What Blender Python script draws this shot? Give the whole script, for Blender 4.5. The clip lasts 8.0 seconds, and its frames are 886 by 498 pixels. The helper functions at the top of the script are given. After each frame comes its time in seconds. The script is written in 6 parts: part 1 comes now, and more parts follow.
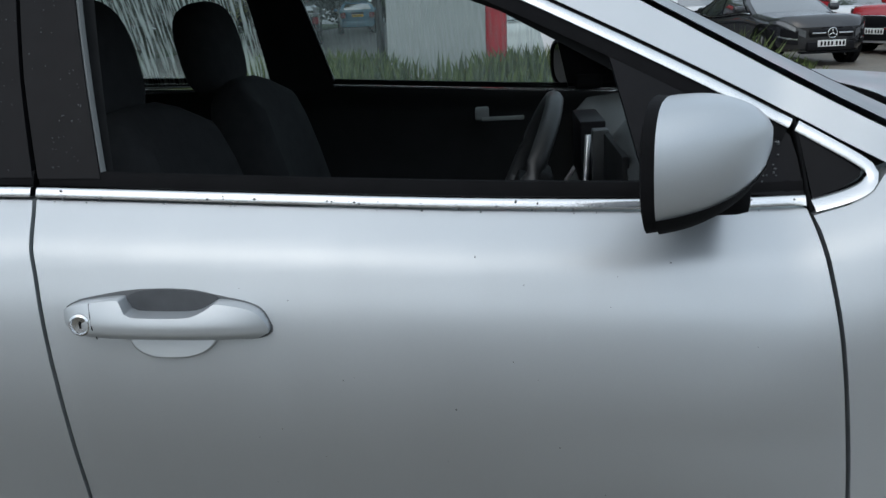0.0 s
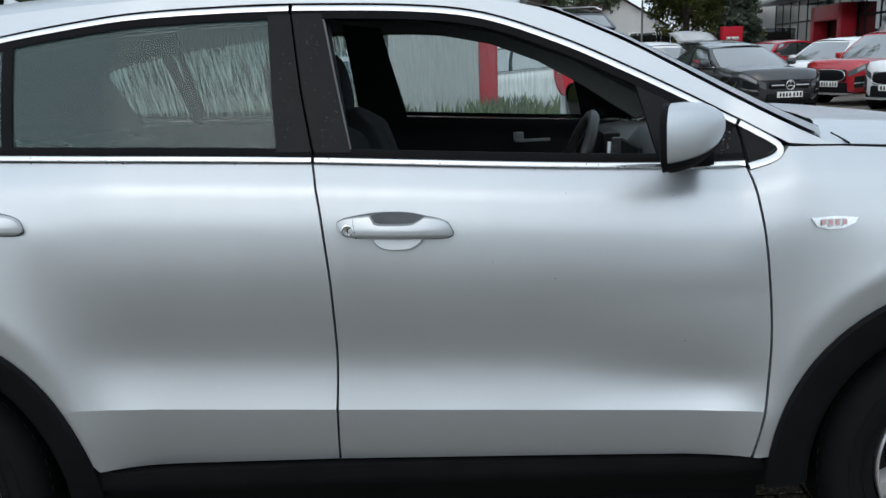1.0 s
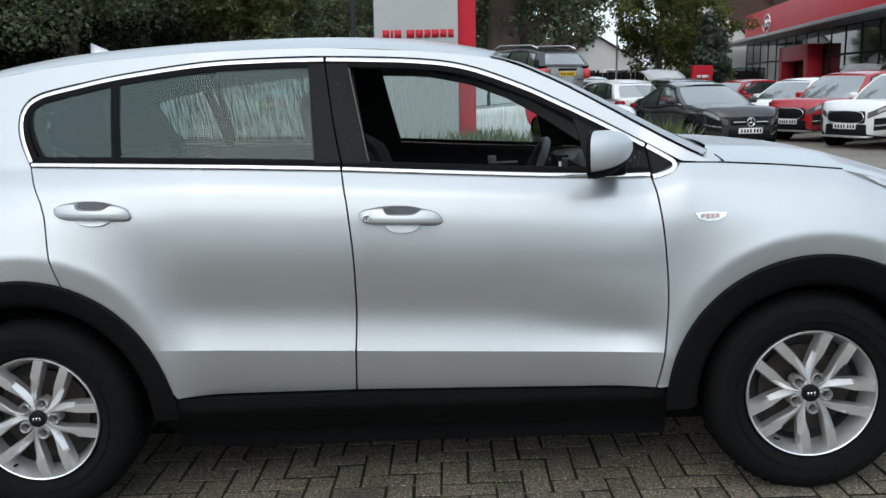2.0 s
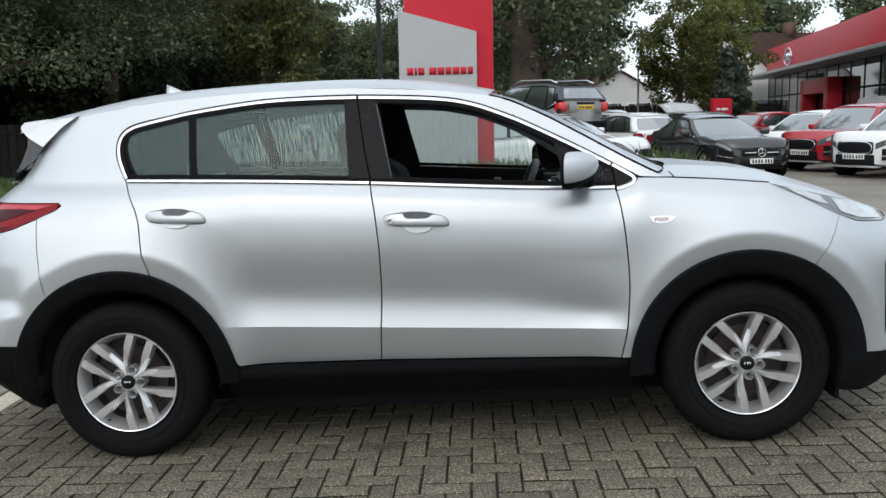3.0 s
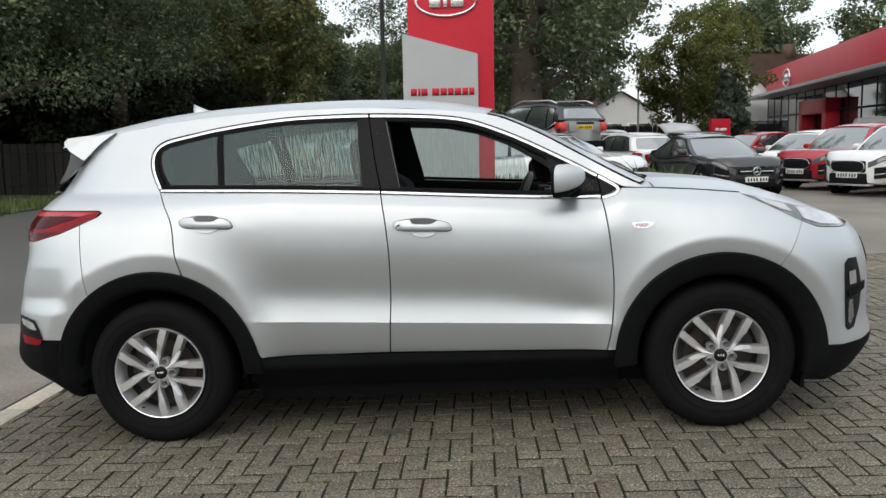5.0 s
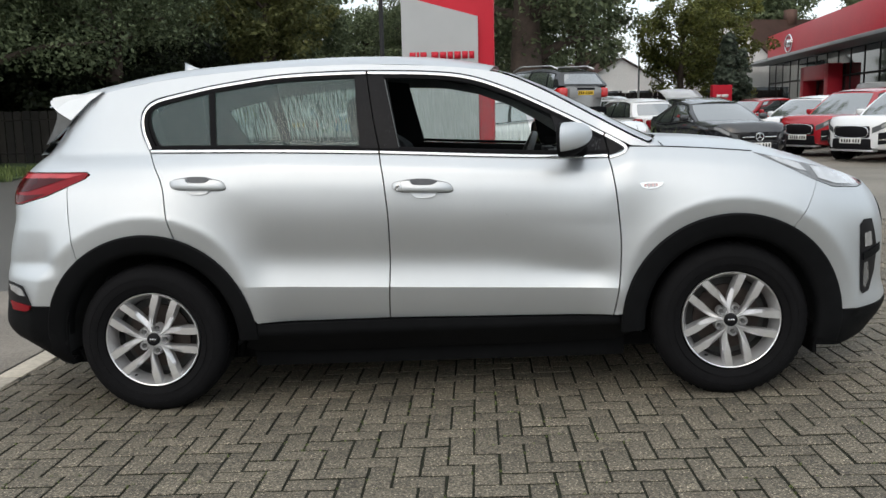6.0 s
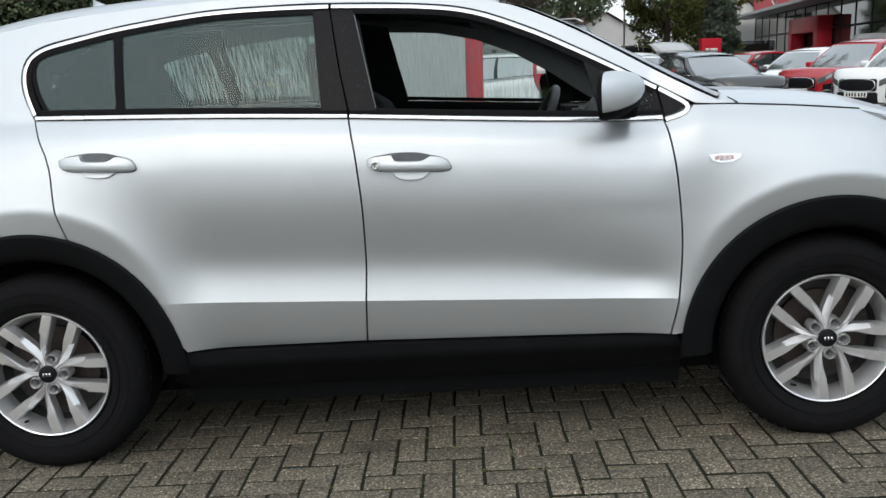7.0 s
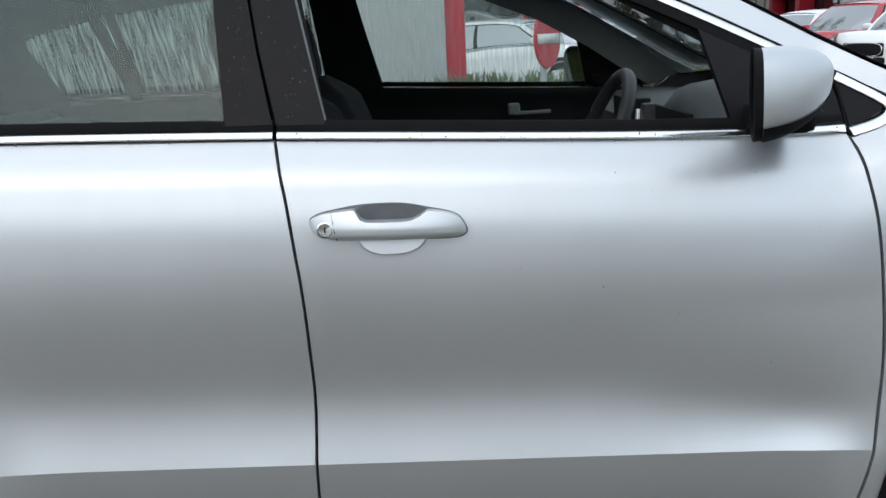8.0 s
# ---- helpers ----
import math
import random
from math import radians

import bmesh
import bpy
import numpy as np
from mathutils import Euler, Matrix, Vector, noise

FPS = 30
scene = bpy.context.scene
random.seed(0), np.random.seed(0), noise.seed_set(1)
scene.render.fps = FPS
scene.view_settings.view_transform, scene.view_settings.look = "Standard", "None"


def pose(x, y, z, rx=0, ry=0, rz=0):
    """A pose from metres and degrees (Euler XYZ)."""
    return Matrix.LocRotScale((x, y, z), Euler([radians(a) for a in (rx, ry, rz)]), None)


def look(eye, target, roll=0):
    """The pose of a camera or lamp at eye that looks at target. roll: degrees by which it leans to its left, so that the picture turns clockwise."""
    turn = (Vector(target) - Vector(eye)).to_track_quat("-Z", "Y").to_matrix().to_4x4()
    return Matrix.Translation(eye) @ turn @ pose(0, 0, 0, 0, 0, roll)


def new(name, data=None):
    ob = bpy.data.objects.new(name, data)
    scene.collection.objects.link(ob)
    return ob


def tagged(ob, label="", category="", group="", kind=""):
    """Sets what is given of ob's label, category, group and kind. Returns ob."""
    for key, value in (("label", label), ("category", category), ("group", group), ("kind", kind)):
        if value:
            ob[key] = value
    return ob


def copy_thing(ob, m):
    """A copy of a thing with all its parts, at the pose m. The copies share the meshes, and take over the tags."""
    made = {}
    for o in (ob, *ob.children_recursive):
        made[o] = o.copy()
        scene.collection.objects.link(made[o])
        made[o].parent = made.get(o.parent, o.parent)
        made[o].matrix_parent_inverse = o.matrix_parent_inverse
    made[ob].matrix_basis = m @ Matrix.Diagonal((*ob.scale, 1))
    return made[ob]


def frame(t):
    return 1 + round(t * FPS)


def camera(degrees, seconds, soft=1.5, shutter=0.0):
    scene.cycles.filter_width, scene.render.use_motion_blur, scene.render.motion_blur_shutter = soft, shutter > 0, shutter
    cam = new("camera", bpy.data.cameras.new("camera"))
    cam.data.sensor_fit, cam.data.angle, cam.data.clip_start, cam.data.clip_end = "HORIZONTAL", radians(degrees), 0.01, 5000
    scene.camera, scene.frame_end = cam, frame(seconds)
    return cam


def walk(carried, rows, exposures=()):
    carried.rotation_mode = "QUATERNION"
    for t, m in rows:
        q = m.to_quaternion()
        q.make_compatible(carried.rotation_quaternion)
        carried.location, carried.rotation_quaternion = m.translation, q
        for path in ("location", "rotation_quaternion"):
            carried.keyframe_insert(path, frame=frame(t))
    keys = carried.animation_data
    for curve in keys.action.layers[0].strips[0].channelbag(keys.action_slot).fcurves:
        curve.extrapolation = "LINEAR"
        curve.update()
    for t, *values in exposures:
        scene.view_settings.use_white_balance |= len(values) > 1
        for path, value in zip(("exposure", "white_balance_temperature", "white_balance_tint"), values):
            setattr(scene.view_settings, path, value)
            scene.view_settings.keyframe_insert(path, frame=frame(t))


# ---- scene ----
cam = camera(53.0, 8.0)
PATH = [
    (0, (0.39, -1.982, 1.397), (0.235, -0.063, 0.856), -2.0),
    (0.5, (0.248, -2.471, 1.4), (0.141, -0.536, 0.906), -1.9),
    (1, (0.148, -2.95, 1.407), (0.057, -0.999, 0.974), -1.7),
    (1.5, (0.141, -3.429, 1.419), (0.069, -1.466, 1.043), -1.1),
    (1.7, (0.134, -3.576, 1.432), (0.102, -1.611, 1.059), -0.8),
    (2.8, (0.203, -4.416, 1.43), (0.112, -2.441, 1.127), -1.2),
    (3, (0.23, -4.578, 1.423), (0.133, -2.601, 1.134), -1.1),
    (3.5, (0.26, -4.837, 1.453), (0.155, -2.858, 1.181), -0.7),
    (4, (0.258, -4.942, 1.428), (0.156, -2.961, 1.173), -0.4),
    (5.5, (0.241, -5.002, 1.392), (0.14, -3.02, 1.148), -1.3),
    (6, (0.228, -4.863, 1.356), (0.128, -2.891, 1.042), -1.2),
    (6.5, (0.154, -4.347, 1.317), (0.073, -2.383, 0.947), -1.4),
    (7, (0.132, -3.774, 1.317), (0.071, -1.816, 0.912), -1.8),
    (7.5, (0.1, -3.107, 1.318), (0.047, -1.159, 0.868), -2.2),
    (8, (0.042, -2.432, 1.329), (0.033, -0.489, 0.856), -2.6),
]
walk(cam, [(t, look(eye, target, roll)) for t, eye, target, roll in PATH],
     [(0, -0.44, 5950, 5), (1, -0.17, 6000, 5), (1.5, -0.05, 6080, 5), (3, 0.05, 6370, 7), (5.5, 0.03, 6700, 7), (6.5, 0.07, 6520, 8), (7.25, 0.10, 6350, 6), (8, 0.06, 6150, 7)])

# ---------- light ----------
world = bpy.data.worlds.new("overcast_sky")
scene.world = world
world.use_nodes = True
wn, wl = world.node_tree.nodes, world.node_tree.links
wn.clear()
sky = wn.new("ShaderNodeTexSky")
sky.sky_type = "NISHITA"
sky.sun_disc = False
sky.sun_elevation, sky.sun_rotation = radians(48), radians(200)
sky.air_density, sky.dust_density, sky.ozone_density = 1.0, 4.0, 1.0
sky_bg = wn.new("ShaderNodeBackground")
sky_bg.inputs["Strength"].default_value = 0.07
cloud = wn.new("ShaderNodeBackground")
cloud.inputs["Color"].default_value = (0.90, 0.95, 1.0, 1)
cloud.inputs["Strength"].default_value = 0.95
both = wn.new("ShaderNodeAddShader")
wout = wn.new("ShaderNodeOutputWorld")
wl.new(sky.outputs["Color"], sky_bg.inputs["Color"])
wl.new(sky_bg.outputs[0], both.inputs[0])
wl.new(cloud.outputs[0], both.inputs[1])
wl.new(both.outputs[0], wout.inputs["Surface"])
sun_data = bpy.data.lights.new("sun", "SUN")
sun_data.energy, sun_data.angle, sun_data.color = 0.6, radians(110), (1.0, 0.97, 0.93)
sun = new("sun", sun_data)
sun.matrix_world = look((-6, -14, 22), (0, 0, 0))


# ---------- materials ----------
def node_mat(name, colour, rough=0.5, metal=0.0, vary=0.0, scale=8.0, bump=0.0, bump_scale=60.0, coat=0.0, spec=0.5, second=None, patch=0.8, per=None, spread=0.45):
    """A surface with colour variation at two scales, fine relief, and optional variation from piece to piece."""
    m = bpy.data.materials.new(name)
    m.use_nodes = True
    n, l = m.node_tree.nodes, m.node_tree.links
    b = n["Principled BSDF"]
    b.inputs["Roughness"].default_value = rough
    b.inputs["Metallic"].default_value = metal
    b.inputs["Coat Weight"].default_value = coat
    b.inputs["Coat Roughness"].default_value = 0.04
    b.inputs["Specular IOR Level"].default_value = spec
    b.inputs["Base Color"].default_value = (*colour, 1)
    tc = n.new("ShaderNodeTexCoord")
    if vary > 0 or second:
        dark = tuple(c * (1 - vary) for c in colour)
        other = second or tuple(min(1, c * (1 + vary)) for c in colour)
        big, small = n.new("ShaderNodeTexNoise"), n.new("ShaderNodeTexNoise")
        big.inputs["Scale"].default_value, big.inputs["Detail"].default_value = patch, 4
        small.inputs["Scale"].default_value, small.inputs["Detail"].default_value = scale, 6
        mix = n.new("ShaderNodeMath")
        mix.operation = "MULTIPLY_ADD"
        mix.inputs[1].default_value = 0.5
        half = n.new("ShaderNodeMath")
        half.operation = "MULTIPLY"
        half.inputs[1].default_value = 0.5
        l.new(tc.outputs["Object"], big.inputs["Vector"])
        l.new(tc.outputs["Object"], small.inputs["Vector"])
        l.new(big.outputs["Fac"], half.inputs[0])
        l.new(small.outputs["Fac"], mix.inputs[0])
        l.new(half.outputs[0], mix.inputs[2])
        fac = mix.outputs[0]
        if per:
            src = n.new("ShaderNodeObjectInfo") if per == "object" else n.new("ShaderNodeNewGeometry")
            rnd = src.outputs["Random"] if per == "object" else src.outputs["Random Per Island"]
            add = n.new("ShaderNodeMath")
            add.operation = "MULTIPLY_ADD"
            add.inputs[1].default_value = spread
            low = n.new("ShaderNodeMath")
            low.operation = "SUBTRACT"
            low.inputs[1].default_value = spread / 2
            l.new(rnd, add.inputs[0])
            l.new(fac, low.inputs[0])
            l.new(low.outputs[0], add.inputs[2])
            fac = add.outputs[0]
        ramp = n.new("ShaderNodeValToRGB")
        ramp.color_ramp.elements[0].position, ramp.color_ramp.elements[1].position = 0.32, 0.68
        ramp.color_ramp.elements[0].color = (*dark, 1)
        ramp.color_ramp.elements[1].color = (*other, 1)
        l.new(fac, ramp.inputs["Fac"])
        l.new(ramp.outputs["Color"], b.inputs["Base Color"])
    if bump > 0:
        bn = n.new("ShaderNodeTexNoise")
        bn.inputs["Scale"].default_value, bn.inputs["Detail"].default_value = bump_scale, 5
        bp = n.new("ShaderNodeBump")
        bp.inputs["Strength"].default_value, bp.inputs["Distance"].default_value = bump, 0.01
        l.new(tc.outputs["Object"], bn.inputs["Vector"])
        l.new(bn.outputs["Fac"], bp.inputs["Height"])
        l.new(bp.outputs["Normal"], b.inputs["Normal"])
    return m


def glass_mat(name, tint, clear, rough=0.02, veil=0.0, veil_colour=(0.5, 0.55, 0.53), drips=0.0, backlit=0.0, ior=1.5):
    """A thin pane: see-through by the share clear, with a glossy face and, where wet, a veil of mist broken by runs of water."""
    m = bpy.data.materials.new(name)
    m.use_nodes = True
    n, l = m.node_tree.nodes, m.node_tree.links
    n.clear()
    out = n.new("ShaderNodeOutputMaterial")
    tr = n.new("ShaderNodeBsdfTransparent")
    tr.inputs["Color"].default_value = (*[c * clear for c in tint], 1)
    gl = n.new("ShaderNodeBsdfGlossy")
    gl.inputs["Roughness"].default_value = rough
    fr = n.new("ShaderNodeFresnel")
    fr.inputs["IOR"].default_value = ior
    mix = n.new("ShaderNodeMixShader")
    l.new(fr.outputs[0], mix.inputs["Fac"])
    l.new(tr.outputs[0], mix.inputs[1])
    l.new(gl.outputs[0], mix.inputs[2])
    last = mix.outputs[0]
    if veil > 0:
        df = n.new("ShaderNodeBsdfDiffuse")
        df.inputs["Color"].default_value = (*veil_colour, 1)
        lit = n.new("ShaderNodeBsdfTranslucent")
        lit.inputs["Color"].default_value = (*veil_colour, 1)
        mist = n.new("ShaderNodeMixShader")
        mist.inputs["Fac"].default_value = backlit
        l.new(df.outputs[0], mist.inputs[1])
        l.new(lit.outputs[0], mist.inputs[2])
        mix2 = n.new("ShaderNodeMixShader")
        mix2.inputs["Fac"].default_value = veil
        if drips > 0:
            tc = n.new("ShaderNodeTexCoord")
            mp = n.new("ShaderNodeMapping")
            mp.inputs["Scale"].default_value = (110, 0, 9.0)
            ns = n.new("ShaderNodeTexNoise")
            ns.inputs["Scale"].default_value, ns.inputs["Detail"].default_value = 1.0, 3
            mr = n.new("ShaderNodeMapRange")
            mr.inputs["From Min"].default_value, mr.inputs["From Max"].default_value = 0.38, 0.62
            mr.inputs["To Min"].default_value, mr.inputs["To Max"].default_value = max(0, veil - drips), min(1, veil + drips)
            l.new(tc.outputs["Object"], mp.inputs["Vector"])
            l.new(mp.outputs[0], ns.inputs["Vector"])
            l.new(ns.outputs["Fac"], mr.inputs["Value"])
            l.new(mr.outputs[0], mix2.inputs["Fac"])
        l.new(last, mix2.inputs[1])
        l.new(mist.outputs[0], mix2.inputs[2])
        last = mix2.outputs[0]
    l.new(last, out.inputs["Surface"])
    return m


SILVER = node_mat("silver_metallic_paint", (0.522, 0.548, 0.570), rough=0.43, metal=0.70, coat=0.35, vary=0.03, scale=900, patch=3, bump=0.02, bump_scale=1200)
def streaked(m, low, high):
    """Dried runs of rain: upright streaks that change the gloss a little."""
    n, l = m.node_tree.nodes, m.node_tree.links
    tc, mp, ns, mr = n.new("ShaderNodeTexCoord"), n.new("ShaderNodeMapping"), n.new("ShaderNodeTexNoise"), n.new("ShaderNodeMapRange")
    mp.inputs["Scale"].default_value = (22, 22, 1.6)
    ns.inputs["Scale"].default_value, ns.inputs["Detail"].default_value = 1.0, 4
    mr.inputs["From Min"].default_value, mr.inputs["From Max"].default_value = 0.3, 0.7
    mr.inputs["To Min"].default_value, mr.inputs["To Max"].default_value = low, high
    l.new(tc.outputs["Object"], mp.inputs["Vector"])
    l.new(mp.outputs[0], ns.inputs["Vector"])
    l.new(ns.outputs["Fac"], mr.inputs["Value"])
    l.new(mr.outputs[0], n["Principled BSDF"].inputs["Roughness"])
    return m


streaked(SILVER, 0.39, 0.46)
CHROME = node_mat("chrome_trim", (0.70, 0.71, 0.72), rough=0.20, metal=1.0, vary=0.06, scale=40)
CLAD = node_mat("black_grained_plastic", (0.006, 0.0063, 0.007), spec=0.06, rough=0.65, vary=0.25, scale=14, bump=0.12, bump_scale=700)
GLOSSBLACK = node_mat("black_pillar_film", (0.009, 0.009, 0.0105), rough=0.4, vary=0.2, scale=30, spec=0.10)
RUBBER = node_mat("black_rubber", (0.0075, 0.0075, 0.0083), spec=0.07, rough=0.75, vary=0.25, scale=30, bump=0.1, bump_scale=300)
DARK = node_mat("dark_cabin_trim", (0.020, 0.021, 0.022), spec=0.12, rough=0.75, vary=0.2, scale=12)
CLOTH = node_mat("black_seat_cloth", (0.028, 0.029, 0.031), rough=0.9, spec=0.2, vary=0.25, scale=30)
STEER = node_mat("dark_wheel_leather", (0.040, 0.042, 0.044), rough=0.42, vary=0.2, scale=60)
DASH = node_mat("grey_dashboard_plastic", (0.075, 0.081, 0.083), rough=0.6, vary=0.15, scale=60, bump=0.1, bump_scale=900)
PILLARTRIM = node_mat("grey_pillar_trim", (0.16, 0.17, 0.17), rough=0.8, vary=0.1, scale=60)
ALLOY = node_mat("bright_alloy", (0.72, 0.72, 0.73), rough=0.32, metal=0.8, vary=0.08, scale=60, coat=0.3)
ALLOYDARK = node_mat("brake_dusty_alloy", (0.07, 0.07, 0.07), rough=0.6, metal=0.4, vary=0.3, scale=30)
RUST = node_mat("rusty_brake_iron", (0.06, 0.045, 0.04), rough=0.7, metal=0.3, vary=0.4, scale=40)
REDLENS = node_mat("red_lamp_lens", (0.19, 0.004, 0.009), rough=0.14, spec=0.18, coat=0.0, vary=0.3, scale=12)
CLEARLENS = node_mat("headlamp_reflector", (0.50, 0.51, 0.52), rough=0.2, metal=0.5, coat=0.8, vary=0.25, scale=25, patch=9)
DARKLENS = node_mat("dark_lamp_bezel", (0.08, 0.085, 0.09), rough=0.25, coat=0.8, vary=0.3, scale=25)
TINT = glass_mat("tinted_wet_glass", (0.74, 0.88, 0.84), 0.80, rough=0.0, veil=0.22, veil_colour=(0.20, 0.285, 0.285), ior=1.38)
WETGLASS = glass_mat("wet_far_glass", (0.88, 0.97, 0.94), 0.92, veil=0.28, veil_colour=(0.70, 0.80, 0.73), drips=0.27, backlit=0.85)
PASSGLASS = glass_mat("clear_passenger_glass", (0.84, 0.94, 0.91), 0.86, veil=0.19, veil_colour=(0.55, 0.64, 0.60), drips=0.09, backlit=0.6)
SCREEN = glass_mat("windscreen_glass", (0.80, 0.86, 0.85), 0.85, rough=0.04)
CARGLASS = node_mat("dark_car_glass", (0.05, 0.06, 0.062), rough=0.05, spec=1.0, vary=0.4, scale=4, coat=1.0)
CARGLASS.node_tree.nodes["Principled BSDF"].inputs["IOR"].default_value = 2.3
# low metal colour stands for a reflection of the car's dark side
MIRROR = node_mat("dark_mirror_glass", (0.14, 0.145, 0.15), rough=0.04, metal=1.0, vary=0.05)


# ---------- mesh helpers ----------
def finish(name, bm, mat, parent=None, label="", smooth=True):
    me = bpy.data.meshes.new(name)
    bm.normal_update()
    bm.to_mesh(me)
    bm.free()
    if smooth:
        me.polygons.foreach_set("use_smooth", [True] * len(me.polygons))
    me.materials.append(mat)
    ob = new(name, me)
    if parent:
        ob.parent = parent
    if label:
        tagged(ob, label=label)
    return ob


def part(name, bm, material, parent, label="", smooth=True):
    return finish(name, bm, material, parent, label, smooth)


def thing(name, label, category, m=None, group="", kind=""):
    ob = new(name)
    ob.empty_display_size = 0.1
    if m is not None:
        ob.matrix_basis = m
    return tagged(ob, label, category, group, kind)


def sharpen(bm, degrees=38):
    for e in bm.edges:
        if len(e.link_faces) == 2 and e.calc_face_angle(0) > radians(degrees):
            e.smooth = False


def box(bm, x0, x1, y0, y1, z0, z1, bevel=0.0, m=None):
    r = bmesh.ops.create_cube(bm, size=1, matrix=Matrix.Translation(((x0 + x1) / 2, (y0 + y1) / 2, (z0 + z1) / 2)) @ Matrix.Diagonal((abs(x1 - x0), abs(y1 - y0), abs(z1 - z0), 1)))
    vs = r["verts"]
    if bevel > 0:
        es = list({e for v in vs for e in v.link_edges})
        r2 = bmesh.ops.bevel(bm, geom=es, offset=bevel, segments=2, affect="EDGES", profile=0.6)
        vs = list({v for f in r2["faces"] for v in f.verts} | {v for v in vs if v.is_valid})
    if m is not None:
        bmesh.ops.transform(bm, matrix=m, verts=vs)
    return vs


def boxed(*a, bevel=0.0):
    bm = bmesh.new()
    box(bm, *a, bevel=bevel)
    sharpen(bm)
    return bm


def tube(bm, pts, radius, sides=8, cap=True):
    """A round bar along the points; radius may be one number or one per point."""
    pts = [Vector(p) for p in pts]
    rs = radius if isinstance(radius, (list, tuple)) else [radius] * len(pts)
    rings = []
    for i, p in enumerate(pts):
        d = (pts[min(i + 1, len(pts) - 1)] - pts[max(i - 1, 0)]).normalized()
        a = d.cross(Vector((0, 0, 1)) if abs(d.z) < 0.9 else Vector((1, 0, 0))).normalized()
        b = d.cross(a)
        rings.append([bm.verts.new(p + (a * math.cos(2 * math.pi * k / sides) + b * math.sin(2 * math.pi * k / sides)) * rs[i]) for k in range(sides)])
    for r0, r1 in zip(rings, rings[1:]):
        for k in range(sides):
            bm.faces.new((r0[k], r0[(k + 1) % sides], r1[(k + 1) % sides], r1[k]))
    if cap:
        bm.faces.new(rings[0][::-1])
        bm.faces.new(rings[-1])


def lathe(profile, sides=48, closed=False):
    """A solid turned about the y axis from (radius, y) points."""
    bm = bmesh.new()
    rings = [[bm.verts.new((r * math.cos(2 * math.pi * k / sides), y, r * math.sin(2 * math.pi * k / sides))) for k in range(sides)] for r, y in profile]
    pairs = list(zip(rings, rings[1:])) + ([(rings[-1], rings[0])] if closed else [])
    for r0, r1 in pairs:
        for k in range(sides):
            bm.faces.new((r0[k], r0[(k + 1) % sides], r1[(k + 1) % sides], r1[k]))
    bmesh.ops.recalc_face_normals(bm, faces=bm.faces)
    sharpen(bm, 35)
    return bm


def loft(rows, close=False):
    """A skin over rows of points, all rows of one length."""
    bm = bmesh.new()
    vs = [[bm.verts.new(p) for p in row] for row in rows]
    for r0, r1 in zip(vs, vs[1:]):
        n = len(r0)
        for k in range(n if close else n - 1):
            q = (r0[k], r0[(k + 1) % n], r1[(k + 1) % n], r1[k])
            if len({v.index if v.index >= 0 else id(v) for v in q}) == 4:
                bm.faces.new(q)
    return bm


def sstep(a, b, t):
    t = min(1.0, max(0.0, (t - a) / (b - a)))
    return t * t * (3 - 2 * t)


def curve(points):
    """A smooth cubic through (x, y) points, flat beyond its ends."""
    xs, ys = np.array([p[0] for p in points], float), np.array([p[1] for p in points], float)
    h, n = np.diff(xs), len(xs)
    a, b = np.eye(n), np.zeros(n)
    for i in range(1, n - 1):
        a[i, i - 1], a[i, i], a[i, i + 1] = h[i - 1], 2 * (h[i - 1] + h[i]), h[i]
        b[i] = 3 * ((ys[i + 1] - ys[i]) / h[i] - (ys[i] - ys[i - 1]) / h[i - 1])
    c = np.linalg.solve(a, b)

    def at(x):
        x = min(max(x, xs[0]), xs[-1])
        i = min(max(int(np.searchsorted(xs, x)) - 1, 0), n - 2)
        d = x - xs[i]
        slope = (ys[i + 1] - ys[i]) / h[i] - h[i] * (2 * c[i] + c[i + 1]) / 3
        return float(ys[i] + slope * d + c[i] * d * d + (c[i + 1] - c[i]) / (3 * h[i]) * d ** 3)
    return at


def line(points):
    xs, ys = [p[0] for p in points], [p[1] for p in points]
    return lambda x: float(np.interp(x, xs, ys))


def smooth_path(points, step=0.02):
    """The points joined by a flowing curve, resampled."""
    p = [Vector((a, b, 0)) for a, b in points]
    out = []
    for i in range(len(p) - 1):
        p0, p1, p2, p3 = p[max(i - 1, 0)], p[i], p[i + 1], p[min(i + 2, len(p) - 1)]
        n = max(1, int((p2 - p1).length / step))
        for k in range(n):
            t = k / n
            q = 0.5 * (2 * p1 + (p2 - p0) * t + (2 * p0 - 5 * p1 + 4 * p2 - p3) * t * t + (3 * p1 - p0 - 3 * p2 + p3) * t ** 3)
            out.append((q.x, q.y))
    out.append((p[-1].x, p[-1].y))
    return out


# ---------- the silver car: its skin as half-width over length and height ----------
CAR_TILT = 1.5                       # the forecourt falls towards the car's tail
CAR = pose(0, -0.895, 0, -0.7, 0, 0) @ pose(0, 0.895, 0, 0, 0, 0) @ pose(0, 0, 0, 0, -CAR_TILT, 0)
WHEEL_X, HUB_Z = 1.335, 0.345
belt = line([(-2.282, 1.226), (-1.316, 1.210), (-0.744, 1.190), (-0.226, 1.162), (0.371, 1.120), (0.779, 1.099), (0.912, 1.146), (1.025, 1.140), (1.229, 1.124), (1.441, 1.101), (1.762, 1.018), (2.007, 0.937), (2.235, 0.844)])
door_section = curve([(0, 0.919), (0.06, 0.909), (0.13, 0.900), (0.19, 0.8965), (0.245, 0.899), (0.31, 0.9075), (0.39, 0.9195), (0.50, 0.933), (0.60, 0.9385), (0.70, 0.9365), (0.80, 0.9275), (0.87, 0.915), (0.905, 0.907), (0.935, 0.892), (1.0, 0.856)])
